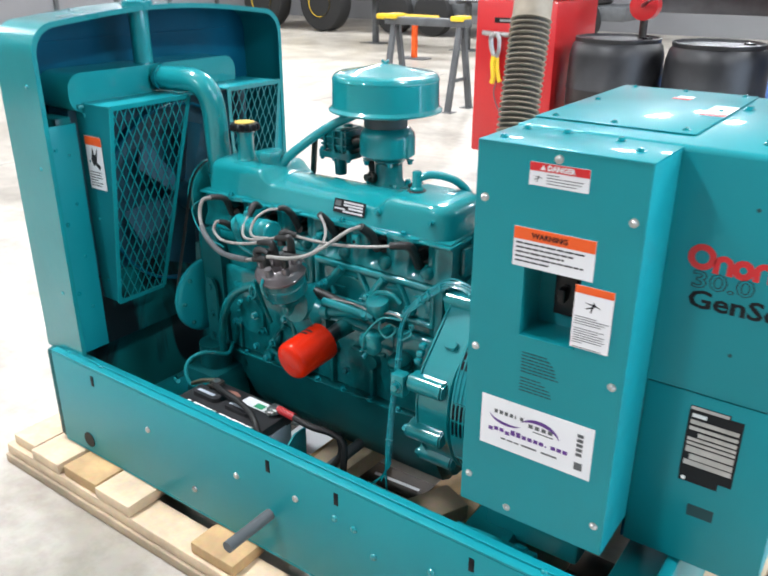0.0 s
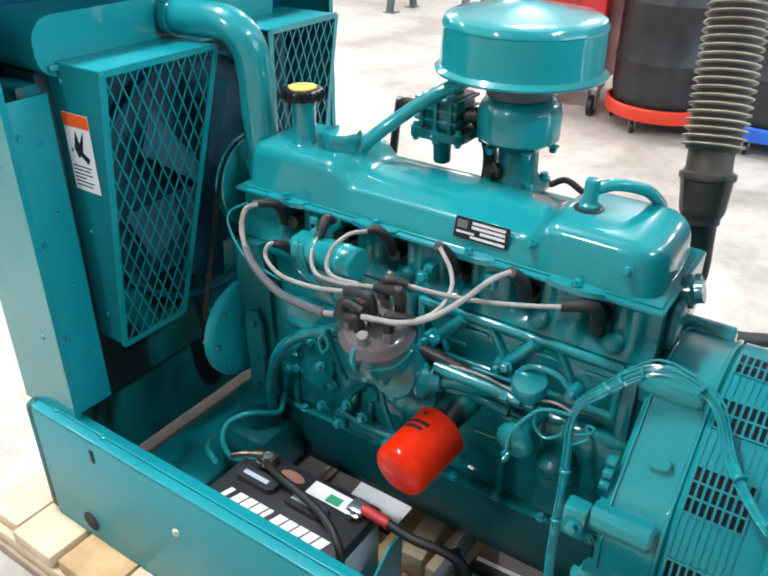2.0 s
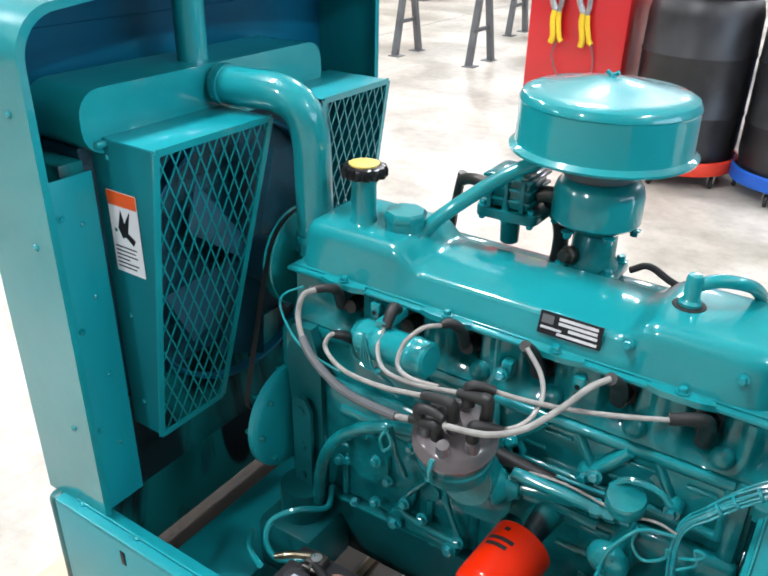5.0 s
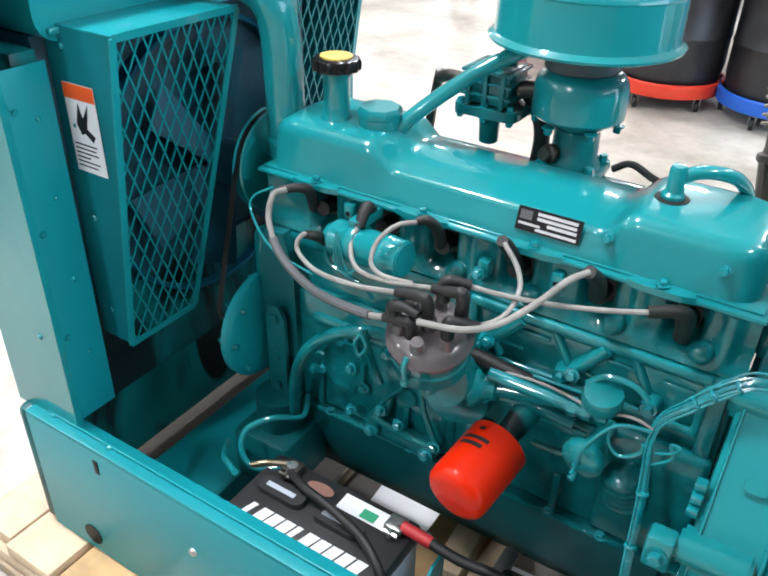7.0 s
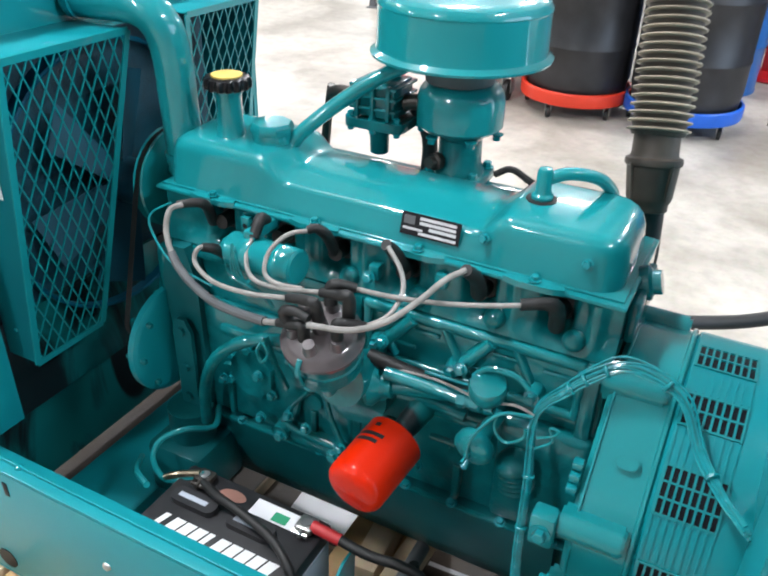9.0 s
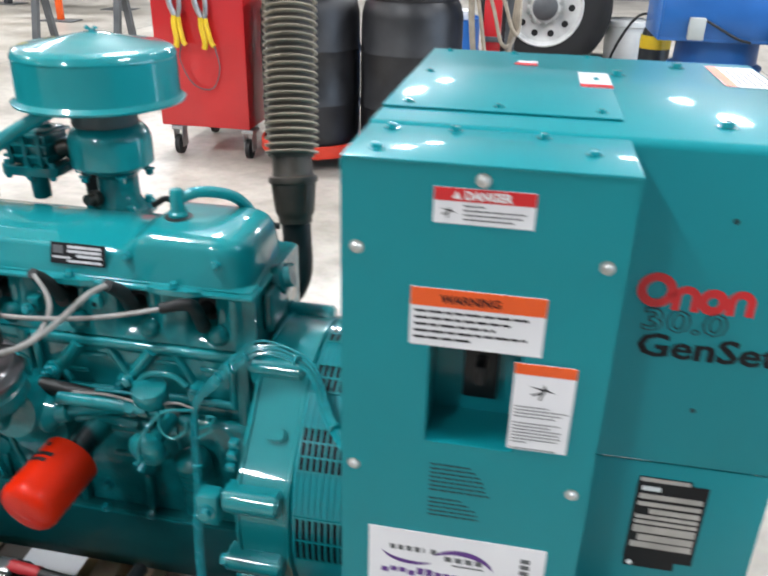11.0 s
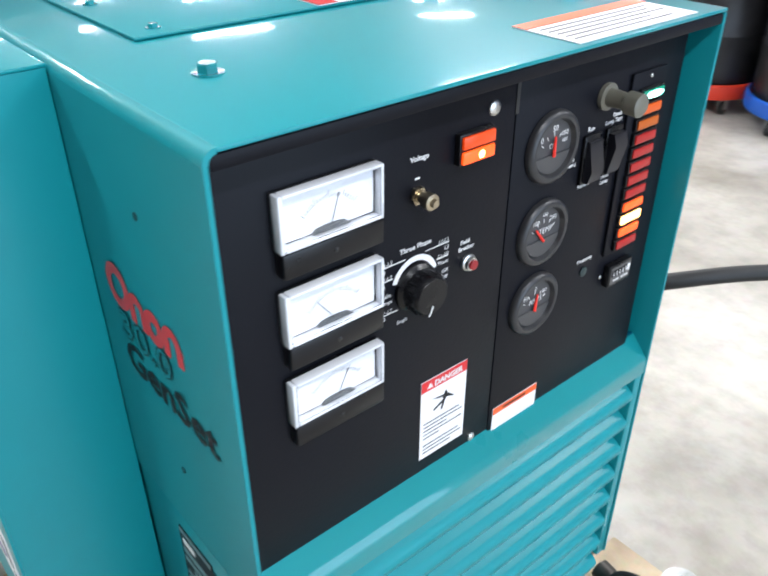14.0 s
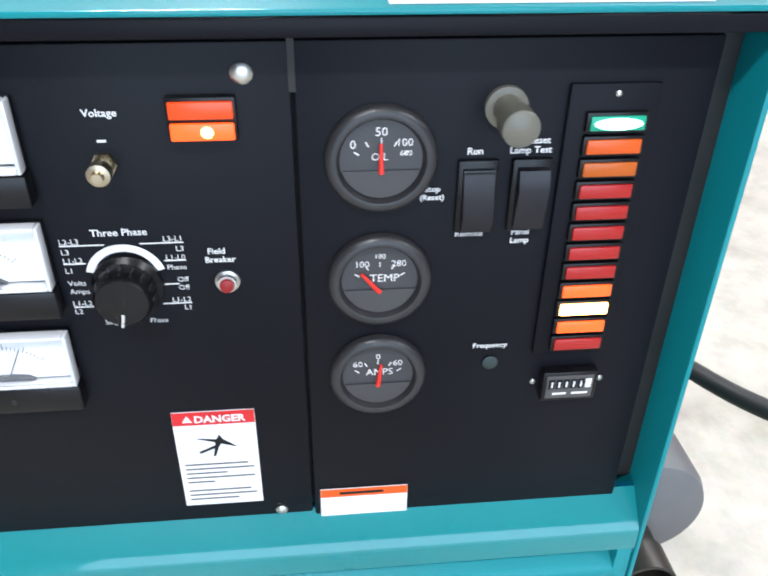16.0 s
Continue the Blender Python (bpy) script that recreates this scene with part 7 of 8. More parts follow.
part("sender_tip", lathe(bm_new(), (-0.375, 0.205, 0.597), (-0.2, -0.8, -0.5), [(0.012, 0), (0.012, 0.01), (0.006, 0.012), (0.006, 0.026), (0.003, 0.028)], 12), TEAL_BOLT, engine)

# ---- battery in the skid ----
BATTERY_CASE = material("black_battery_case", (0.02, 0.02, 0.022), 0.4, var=0.2, scale=20, bump=0.1)
BATTERY_GREY = material("light_grey_battery_side", (0.42, 0.46, 0.52), 0.4, var=0.1, scale=8)
battery = thing("battery", (-0.76, 0.09, 0.15), "black-topped grey lead-acid battery with cables, in the skid", "battery")
bx0, bx1, by0, by1, bz = -0.908, -0.600, 0.004, 0.168, 0.362
part("case", box(bm_new(), (bx0 + 0.004, by0 + 0.004, 0.14), (bx1 - 0.004, by1 - 0.004, bz - 0.03), 0.006), BATTERY_GREY, battery, "light grey battery case")
bm = bm_new()
box(bm, (bx0, by0, bz - 0.036), (bx1, by1, bz), 0.008)
lid = part("lid", bm, BATTERY_CASE, battery, "black moulded battery lid")
for x0 in (-0.885, -0.765):
    bm = bm_new()
    prism(bm, [(x0 + 0.0475 + a, 0.088 + b) for a, b in round_rect(0.095, 0.034, 0.015)], (0, 0, bz), X, Y, (0, 0, 0.012))
    part("vent_cap", bm, BATTERY_CASE, lid)
    part("cap_mark", sheet(bm_new(), (x0 + 0.015, 0.083, bz + 0.0121), X, Y, 0.06, 0.01, 0.0004), BATTERY_GREY, lid)
for i in range(10):
    w = 0.0205 if i not in (0, 4) else 0.011
    part("white_mark", sheet(bm_new(), (-0.878 + i * 0.0242, 0.012, bz + 0.0002), X, (0.28, 1, 0), w, 0.038, 0.0005), WHITE_PRINT, lid)
part("lid_label", sheet(bm_new(), (-0.745, 0.118, bz + 0.0002), X, Y, 0.10, 0.036, 0.0006), LABEL_WHITE, lid, "white and green lid sticker")
part("lid_label", sheet(bm_new(), (-0.70, 0.122, bz + 0.0009), X, Y, 0.03, 0.02, 0.0004), material("green_print", (0.03, 0.3, 0.15), 0.4), lid)
bm = bm_new()
prism(bm, [(-0.79 + 0.028 * math.cos(radians(a)), 0.136 + 0.013 * math.sin(radians(a))) for a in range(0, 360, 24)], (0, 0, bz + 0.0002), X, Y, (0, 0, 0.0006))
part("lid_label", bm, material("brown_sticker", (0.25, 0.12, 0.09), 0.5), lid)
part("side_panel", box(bm_new(), (bx1 - 0.003, 0.03, 0.19), (bx1 + 0.003, 0.14, 0.335), 0.004), BATTERY_GREY, battery)
for x, y in ((-0.855, 0.140), (-0.632, 0.135)):
    bm = bm_new()
    lathe(bm, (x, y, bz), Z, [(0.013, 0), (0.010, 0.020)], 16)
    po_ = part("terminal", bm, ALUMINIUM, battery)
    bm = bm_new()
    box(bm, (x - 0.017, y - 0.016, bz + 0.004), (x + 0.017, y + 0.016, bz + 0.018), 0.004)
    box(bm, (x - 0.004, y - 0.028, bz + 0.005), (x + 0.004, y - 0.012, bz + 0.017), 0.002)
    cyl(bm, (x - 0.014, y - 0.022, bz + 0.011), (x + 0.014, y - 0.022, bz + 0.011), 0.004, seg=8)
    part("clamp", bm, DARK_METAL if x < -0.7 else STEEL, po_)
part("earth_cable", tube(bm_new(), [(-0.858, 0.142, 0.378), (-0.931, 0.12, 0.348), (-0.959, 0.12, 0.384), (-0.956, 0.14, 0.418), (-0.921, 0.17, 0.437), (-0.893, 0.22, 0.419), (-0.911, 0.26, 0.433)], 0.0058, 10), TEAL, battery, "teal overpainted earth cable")
part("cable_end", tube(bm_new(), [(-0.866, 0.140, 0.378), (-0.905, 0.128, 0.369), (-0.936, 0.12, 0.353)], 0.0066, 10), BRASS, battery)
part("cable", tube(bm_new(), [(-0.850, 0.128, 0.374), (-0.80, 0.104, 0.388), (-0.73, 0.088, 0.392), (-0.66, 0.070, 0.388), (-0.612, 0.045, 0.376), (-0.592, 0.03, 0.33), (-0.585, 0.03, 0.25)], 0.0078, 12), BLACK_RUBBER, battery, "thick black battery cable")
part("cable_sleeve", tube(bm_new(), [(-0.620, 0.135, 0.377), (-0.595, 0.134, 0.376), (-0.565, 0.134, 0.373)], 0.0105, 12), material("red_rubber", (0.42, 0.02, 0.025), 0.5), battery, "red cable boot")
part("cable", tube(bm_new(), [(-0.57, 0.134, 0.3735), (-0.51, 0.135, 0.366), (-0.45, 0.14, 0.368), (-0.41, 0.14, 0.352), (-0.395, 0.12, 0.30), (-0.39, 0.10, 0.22), (-0.36, 0.12, 0.15)], 0.009, 12), BLACK_RUBBER, battery, "thick black battery cable")
part("cable", tube(bm_new(), [(-0.44, 0.16, 0.36), (-0.43, 0.15, 0.30), (-0.47, 0.10, 0.23), (-0.50, 0.08, 0.16)], 0.009, 12), BLACK_RUBBER, battery, "thick black battery cable")
part("battery_tray", box(bm_new(), (-0.93, -0.005, 0.128), (-0.56, 0.22, 0.138), 0.003), TEAL_SHEET, genset_base)
bm = bm_new()
prism(bm, [(0.0, 0.13), (0.16, 0.13), (0.16, 0.335), (0.12, 0.335), (0.0, 0.25)], (-0.556, 0, 0), Y, Z, (0.005, 0, 0))
part("battery_stop", bm, TEAL_SHEET, genset_base)
part("bolt", hexbolt(bm_new(), (-0.585, 0.16, 0.335), Z, 0.007, 0.02), STEEL, genset_base)
bm = bm_new()
tube(bm, [(-0.919, 0.06, 0.394), (-0.984, 0.1, 0.364), (-1.034, 0.16, 0.328)], 0.006, 8)
part("hold_down", bm, TEAL, genset_base)

# papers and blocks lying in the skid
whole("paper_sheet", sheet(bm_new(), (-0.845, 0.352, 0.0668), (1, 0.06, 0), (-0.06, 1, 0.0), 0.19, 0.11, 0.001), LABEL_WHITE, "crumpled white paper lying on the pallet boards", "paper")
lean = Vector((0, 0.965, 0.262))
whole("paper_sheet", sheet(bm_new(), (-0.505, 0.165, 0.002), (1, 0.05, 0), lean, 0.15, 0.25, 0.001), LABEL_WHITE, "white paper sheet leaning against a pallet stringer", "paper")
bm = bm_new()
box(bm, (-0.622, 0.25, 0.1045), (-0.568, 0.50, 0.165), 0.006, Matrix.Rotation(radians(4), 4, "Z"))
whole("wood_block", bm, WOOD, "rough pale timber block on the pallet boards", "timber block", "timber blocks")
bm = bm_new()
box(bm, (-0.545, 0.245, 0.1045), (-0.495, 0.49, 0.162), 0.006, Matrix.Rotation(radians(-3), 4, "Z"))
whole("wood_block", bm, WOOD, "rough pale timber block on the pallet boards", "timber block", "timber blocks")
bm = bm_new()
box(bm, (-0.29, 0.20, 0.1045), (-0.19, 0.37, 0.155), 0.006, Matrix.Rotation(radians(-25), 4, "Z"))
whole("wood_block", bm, WOOD_GREY, "rough weathered timber block on the pallet boards", "timber block", "timber blocks")

# ---- gas valve on the pallet end ----
valve = thing("gas_valve", (0.59, 0.845, 0.102), "cast aluminium gas solenoid valve with green coil, on the pallet", "gas valve")
vc = Vector((0.590, 0.848, 0))
bm = bm_new()
box(bm, (vc.x - 0.055, vc.y - 0.055, 0.103), (vc.x + 0.055, vc.y + 0.055, 0.155), 0.012)
vbody = part("body", bm, CAST_GREY, valve, "dark cast valve body")
for dx, dy in ((1, 0), (-1, 0), (0, 1), (0, -1)):
    part("port", lathe(bm_new(), (vc.x + 0.045 * dx, vc.y + 0.045 * dy, 0.127), (dx, dy, 0), [(0.024, 0), (0.024, 0.02), (0.021, 0.022), (0.014, 0.022)], 8), CAST_GREY, vbody)
bm = bm_new()
lathe(bm, (vc.x, vc.y, 0.153), Z, [(0.060, 0), (0.062, 0.004), (0.061, 0.010), (0.052, 0.013), (0.036, 0.020), (0.026, 0.032), (0.022, 0.046)], 28)
bonnet = part("bonnet", bm, ALUMINIUM, valve)
for i in range(6):
    a = radians(60 * i + 15)
    part("lug", cyl(bm_new(), (vc.x + 0.062 * math.cos(a), vc.y + 0.062 * math.sin(a), 0.150), (vc.x + 0.062 * math.cos(a), vc.y + 0.062 * math.sin(a), 0.166), 0.013, seg=12), ALUMINIUM, bonnet)
for i in range(6):
    a = radians(60 * i + 15)
    part("bolt", hexbolt(bm_new(), (vc.x + 0.062 * math.cos(a), vc.y + 0.062 * math.sin(a), 0.166), Z, 0.007, 0.009), STEEL, valve)
COIL_GREEN = material("green_coil_paint", (0.02, 0.14, 0.07), 0.4, var=0.2, scale=15)
part("coil", lathe(bm_new(), (vc.x, vc.y, 0.196), Z, [(0.026, 0), (0.0315, 0.003), (0.0315, 0.068), (0.030, 0.070)], 28), COIL_GREEN, valve, "green painted coil")
bm = bm_new()
lathe(bm, (vc.x, vc.y, 0.2662), Z, [(0.033, 0), (0.033, 0.006), (0.012, 0.007)], 28)
part("coil_cap", bm, ALUMINIUM, valve)
part("nut", lathe(bm_new(), (vc.x, vc.y, 0.2730), Z, [(0.010, 0), (0.010, 0.007)], 6), COIL_GREEN, valve)
part("wire", tube(bm_new(), [(vc.x - 0.03, vc.y - 0.01, 0.225), (vc.x - 0.06, vc.y - 0.012, 0.232), (vc.x - 0.10, vc.y - 0.02, 0.215), (vc.x - 0.12, vc.y - 0.03, 0.16)], 0.005, 8), BLACK_RUBBER, valve)
part("pipe", cyl(bm_new(), (vc.x - 0.16, vc.y + 0.03, 0.13), (vc.x - 0.05, vc.y + 0.01, 0.13), 0.02, seg=16), DARK_METAL, valve)

# ---- propane cylinder, regulator, hose ----
RUST = material("rust_stain", (0.42, 0.27, 0.12), 0.6, var=0.4, scale=25)
prop = thing("propane_cylinder", (0.868, 1.79, 0.0), "white squat propane cylinder with rust streaks, on the floor", "propane cylinder")
pc = (0.868, 1.79)
part("foot_ring", lathe(bm_new(), (*pc, 0.0), Z, [(0.108, 0), (0.110, 0.045), (0.104, 0.045), (0.102, 0.0)], 36, False), material("rusty_white_paint", (0.5, 0.4, 0.28), 0.6, var=0.5, scale=18), prop, "rusty white foot ring")
bm = bm_new()
lathe(bm, (*pc, 0.035), Z, [(0.08, 0), (0.125, 0.014), (0.152, 0.045), (0.159, 0.085), (0.159, 0.145), (0.1605, 0.148), (0.1605, 0.154), (0.159, 0.157), (0.159, 0.235), (0.152, 0.275), (0.125, 0.31), (0.085, 0.33), (0.035, 0.342), (0.0, 0.343)], 48, False)
body_ = part("shell", bm, WHITE_PAINT, prop, angle=50)
rng = random.Random(3)
for i in range(9):
    a = radians(rng.uniform(200, 310))
    h1 = rng.choice((0.185, 0.185, 0.09, 0.26))
    h0 = h1 - rng.uniform(0.015, 0.06)
    bm = bm_new()
    d = Vector((math.cos(a), math.sin(a), 0))
    t = Vector((-math.sin(a), math.cos(a), 0)) * rng.uniform(0.0008, 0.002)
    c = Vector((*pc, 0)) + d * 0.1596
    bm.faces.new([bm.verts.new(p) for p in (c + Z * h0 - t * 0.4, c + Z * h0 + t * 0.4, c + Z * h1 + t, c + Z * h1 - t)])
    part("rust_streak", bm, RUST, body_)
bm = bm_new()
for a0, a1 in ((-25, 10), (75, 110), (165, 200), (255, 290)):
    n = 14
    rows_ = []
    for i in range(n + 1):
        a = radians(a0 + (a1 - a0) * i / n - 90)
        rows_.append([bm.verts.new((pc[0] + r * math.cos(a), pc[1] + r * math.sin(a), z)) for r, z in ((0.066, 0.362), (0.060, 0.49), (0.057, 0.49), (0.063, 0.362))])
    for p, q in zip(rows_, rows_[1:]):
        for k in range(4):
            bm.faces.new((p[k], q[k], q[(k + 1) % 4], p[(k + 1) % 4]))
    for e_ in (rows_[0], rows_[-1]):
        bm.faces.new(e_)
lathe(bm, (*pc, 0.485), Z, [(0.055, 0), (0.061, 0.0), (0.063, 0.008), (0.060, 0.016), (0.056, 0.014), (0.055, 0.0)], 40, False)
bmesh.ops.recalc_face_normals(bm, faces=bm.faces[:])
part("collar", bm, WHITE_PAINT, prop)
bm = bm_new()
lathe(bm, (*pc, 0.375), Z, [(0.018, 0), (0.018, 0.05), (0.012, 0.055), (0.012, 0.07)], 16)
cyl(bm, (pc[0], pc[1], 0.405), (pc[0] - 0.045, pc[1] - 0.01, 0.405), 0.011, seg=12)
part("valve", bm, BRASS, prop)
part("valve_wheel", lathe(bm_new(), (*pc, 0.444), Z, [(0.026, 0), (0.03, 0.006), (0.026, 0.014), (0.01, 0.016)], 16), DARK_METAL, prop)
regul = thing("gas_pressure_regulator", (0.62, 1.74, 0.44), "dark bronze adjustable gas pressure regulator with knob, between hose and cylinder", "regulator")
bm = bm_new()
lathe(bm, (0.612, 1.735, 0.430), Z, [(0.045, 0), (0.062, 0.004), (0.066, 0.012), (0.066, 0.022), (0.056, 0.027), (0.020, 0.031)], 30)
part("body", bm, DARK_METAL, regul)
bm = bm_new()
for i in range(22):
    a = 2 * math.pi * i / 22
    box(bm, (0.612 + 0.048 * math.cos(a) - 0.002, 1.735 + 0.048 * math.sin(a) - 0.002, 0.4575), (0.612 + 0.048 * math.cos(a) + 0.002, 1.735 + 0.048 * math.sin(a) + 0.002, 0.4605))
part("dial_mark", bm, WHITE_PRINT, regul)
part("knob", lathe(bm_new(), (0.612, 1.735, 0.460), Z, [(0.016, 0), (0.016, 0.04), (0.022, 0.045), (0.022, 0.066), (0.018, 0.069)], 20), BLACK_PLASTIC, regul)
bm = bm_new()
cyl(bm, (0.672, 1.742, 0.436), (0.745, 1.756, 0.424), 0.018, seg=16)
lathe(bm, (0.712, 1.750, 0.429), (1, 0.19, -0.16), [(0.03, 0), (0.03, 0.02)], 8)
part("outlet", bm, DARK_METAL, regul)
part("nut", lathe(bm_new(), (0.745, 1.756, 0.424), (1, 0.19, -0.16), [(0.014, 0), (0.014, 0.03), (0.009, 0.032), (0.009, 0.085)], 12), BRASS, regul)
part("ferrule", cyl(bm_new(), (0.552, 1.728, 0.444), (0.50, 1.705, 0.450), 0.017, seg=16), ALUMINIUM, regul, "bright crimped hose end")
bm = bm_new()
tube(bm, [(0.50, 1.705, 0.450), (0.435, 1.63, 0.488), (0.335, 1.46, 0.512), (0.235, 1.31, 0.505), (0.06, 1.2, 0.43), (-0.10, 1.12, 0.40), (-0.25, 1.02, 0.43), (-0.43, 0.90, 0.56), (-0.58, 0.76, 0.73), (-0.64, 0.66, 0.84)], 0.0175, 14, 8)
whole("gas_hose", bm, BLACK_RUBBER, "thick black rubber gas hose looped to the engine", "hose")

# exhaust silencer on the far side
sil = thing("silencer", (0.2, 0.83, 0.6), "grey cylindrical exhaust silencer with outlet stub beside the housing", "silencer")
bm = bm_new()
lathe(bm, (0.08, 0.792, 0.60), X, [(0.02, 0), (0.064, 0.004), (0.072, 0.012), (0.072, 0.27), (0.068, 0.282), (0.060, 0.286), (0.0, 0.290)], 36, False)
part("body", bm, material("grey_silencer_paint", (0.12, 0.12, 0.125), 0.45, var=0.2, scale=8), sil, angle=30)
bm = bm_new()
lathe(bm, (0.36, 0.772, 0.565), X, [(0.030, 0), (0.030, 0.035), (0.034, 0.037), (0.034, 0.075), (0.030, 0.075), (0.029, 0.02)], 24, False)
part("outlet_stub", bm, DARK_METAL, sil)
for x in (0.14, 0.30):
    part("bracket", box(bm_new(), (x - 0.015, 0.78, 0.405), (x + 0.015, 0.81, 0.53), 0.003), TEAL_SHEET, sil)

# ---- behind the machine: tool chest, drums, trestles ----
chest = thing("tool_chest", (-1.78, 4.2, 0.0), "tall red steel roller tool chest with side rail", "tool chest")
CX0, CX1, CY0, CY1 = -2.13, -1.54, 3.80, 4.49
part("cabinet", box(bm_new(), (CX0, CY0, 0.19), (CX1, CY1, 1.22), 0.012), RED, chest)
part("upper_chest", box(bm_new(), (CX0 + 0.01, CY0 + 0.01, 1.225), (CX1 - 0.01, CY1 - 0.02, 1.62), 0.012), RED, chest)
part("badge", box(bm_new(), (-1.99, CY0 - 0.004, 1.075), (-1.80, CY0, 1.11), 0.002), BLACK_PLASTIC, chest)
part("badge_mark", sheet(bm_new(), (-1.95, CY0 - 0.0045, 1.085), X, Z, 0.13, 0.014, 0.0005), ALUMINIUM, chest)
bm = bm_new()
tube(bm, [(-2.06, CY0 - 0.03, 1.01), (-1.60, CY0 - 0.03, 0.995)], 0.016, 12)
for x in (-2.03, -1.63):
    box(bm, (x - 0.012, CY0 - 0.03, 0.99), (x + 0.012, CY0, 1.02), 0.003)
part("side_handle", bm, ALUMINIUM, chest)
for cx in (-2.03, -1.56):
    for cy in (CY0 + 0.06, CY1 - 0.06):
        bm = bm_new()
        lathe(bm, (cx - 0.018, cy - 0.02, 0.063), X, [(0.03, 0), (0.062, 0.004), (0.062, 0.032), (0.03, 0.036)], 24)
        wh = part("caster", bm, BLACK_RUBBER, chest)
        bm = bm_new()
        box(bm, (cx - 0.03, cy - 0.05, 0.05), (cx - 0.024, cy + 0.03, 0.18), 0.004)
        box(bm, (cx + 0.024, cy - 0.05, 0.05), (cx + 0.03, cy + 0.03, 0.18), 0.004)
        box(bm, (cx - 0.04, cy - 0.06, 0.165), (cx + 0.04, cy + 0.06, 0.19), 0.004)
        part("fork", bm, ALUMINIUM, wh)


def locking_pliers(x, z, tilt):
    p = thing("locking_pliers", (x, CY0 - 0.05, z), "steel locking clamp with yellow grips hanging on the chest handle", "clamp", "clamps on the chest handle")
    y = CY0 - 0.052
    c, s = math.cos(radians(tilt)), math.sin(radians(tilt))

    def q(a, b):
        return (x + a * c - b * s, y, z + a * s + b * c)
    part("jaw", tube(bm_new(), [q(0.0, 0.03), q(-0.03, 0.0), q(-0.03, -0.06), q(-0.01, -0.12)], 0.018, 10), ALUMINIUM, p)
    part("jaw", tube(bm_new(), [q(0.01, 0.03), q(0.03, -0.02), q(0.025, -0.08), q(0.01, -0.13)], 0.015, 10), ALUMINIUM, p)
    part("grip", tube(bm_new(), [q(-0.012, -0.12), q(-0.022, -0.17), q(-0.018, -0.26), q(-0.03, -0.30)], 0.018, 10), YELLOW, p, "yellow plastic grip")
    part("grip", tube(bm_new(), [q(0.012, -0.13), q(0.012, -0.19), q(0.022, -0.27), q(0.035, -0.29)], 0.015, 10), YELLOW, p, "yellow plastic grip")
    return p


locking_pliers(-1.95, 0.985, 4)
locking_pliers(-1.79, 0.98, 8)
bm = bm_new()
tube(bm, [(-1.93, CY0 - 0.04, 0.70), (-1.95, CY0 - 0.03, 0.60), (-1.88, CY0 - 0.02, 0.46), (-1.76, CY0 - 0.02, 0.44), (-1.70, CY0 - 0.03, 0.56), (-1.72, CY0 - 0.04, 0.70)], 0.004, 6)
whole("wire_loop", bm, GREY_PAINT, "thin dark wire loop hanging on the red chest", "wire")


def drum(x, y, dolly_mat, label, dlabel):
    r = 0.298
    d = thing("dolly", (x, y, 0.0), dlabel, "drum dolly", "drum dollies")
    bm = bm_new()
    lathe(bm, (x, y, 0.085), Z, [(0.26, 0), (0.318, 0.0), (0.322, 0.008), (0.322, 0.068), (0.316, 0.075), (0.305, 0.075), (0.305, 0.02), (0.26, 0.02)], 48, False)
    part("ring", bm, dolly_mat, d)
    for i in range(5):
        a = radians(72 * i + 255)
        cx, cy = x + 0.28 * math.cos(a), y + 0.28 * math.sin(a)
        w = part("caster", lathe(bm_new(), (cx - 0.011, cy, 0.033), X, [(0.012, 0), (0.033, 0.002), (0.033, 0.02), (0.012, 0.022)], 18), BLACK_RUBBER, d)
        for s_ in (-1, 1):
            part("fork", box(bm_new(), (cx + s_ * 0.016 - 0.002, cy - 0.02, 0.03), (cx + s_ * 0.016 + 0.002, cy + 0.02, 0.085), 0.002), STEEL, w)
    t = thing("drum", (x, y, 0.105), label, "drum", "black drums")
    bm = bm_new()
    h = 0.107
    prof = [(0.25, h), (0.278, h + 0.01), (0.288, h + 0.05), (r, h + 0.12)]
    for k in (0.29, 0.60):
        prof += [(r, h + k - 0.012), (r + 0.005, h + k - 0.004), (r + 0.005, h + k + 0.004), (r, h + k + 0.012)]
    prof += [(r - 0.004, h + 0.80), (0.278, h + 0.865), (0.262, h + 0.885), (0.266, h + 0.892), (0.266, h + 0.91), (0.255, h + 0.912), (0.25, h + 0.895), (0.0, h + 0.893)]
    lathe(bm, (x, y, 0), Z, prof, 56, False)
    part("shell", bm, DRUM_BLACK, t, angle=40)
    for a in (40, 210):
        bm = bm_new()
        lathe(bm, (x + 0.19 * math.cos(radians(a)), y + 0.19 * math.sin(radians(a)), h + 0.893), Z, [(0.035, 0), (0.035, 0.012), (0.02, 0.014)], 18)
        part("bung", bm, BLACK_PLASTIC, t)
    return t


drum(-1.17, 3.93, RED_PLASTIC, "black plastic drum with moulded hoops, on a red dolly", "round red plastic drum dolly on casters")
drum(-0.555, 3.93, BLUE_PLASTIC, "black plastic drum with moulded hoops, on a blue dolly", "round blue plastic drum dolly on casters")
# pump and hoses on the drums
pump = thing("drum_pump", (-1.10, 4.12, 1.0), "red hand pump standing on a black drum", "drum pump")
part("column", cyl(bm_new(), (-1.08, 4.12, 0.995), (-1.08, 4.12, 1.12), 0.025, seg=16), DARK_METAL, pump)
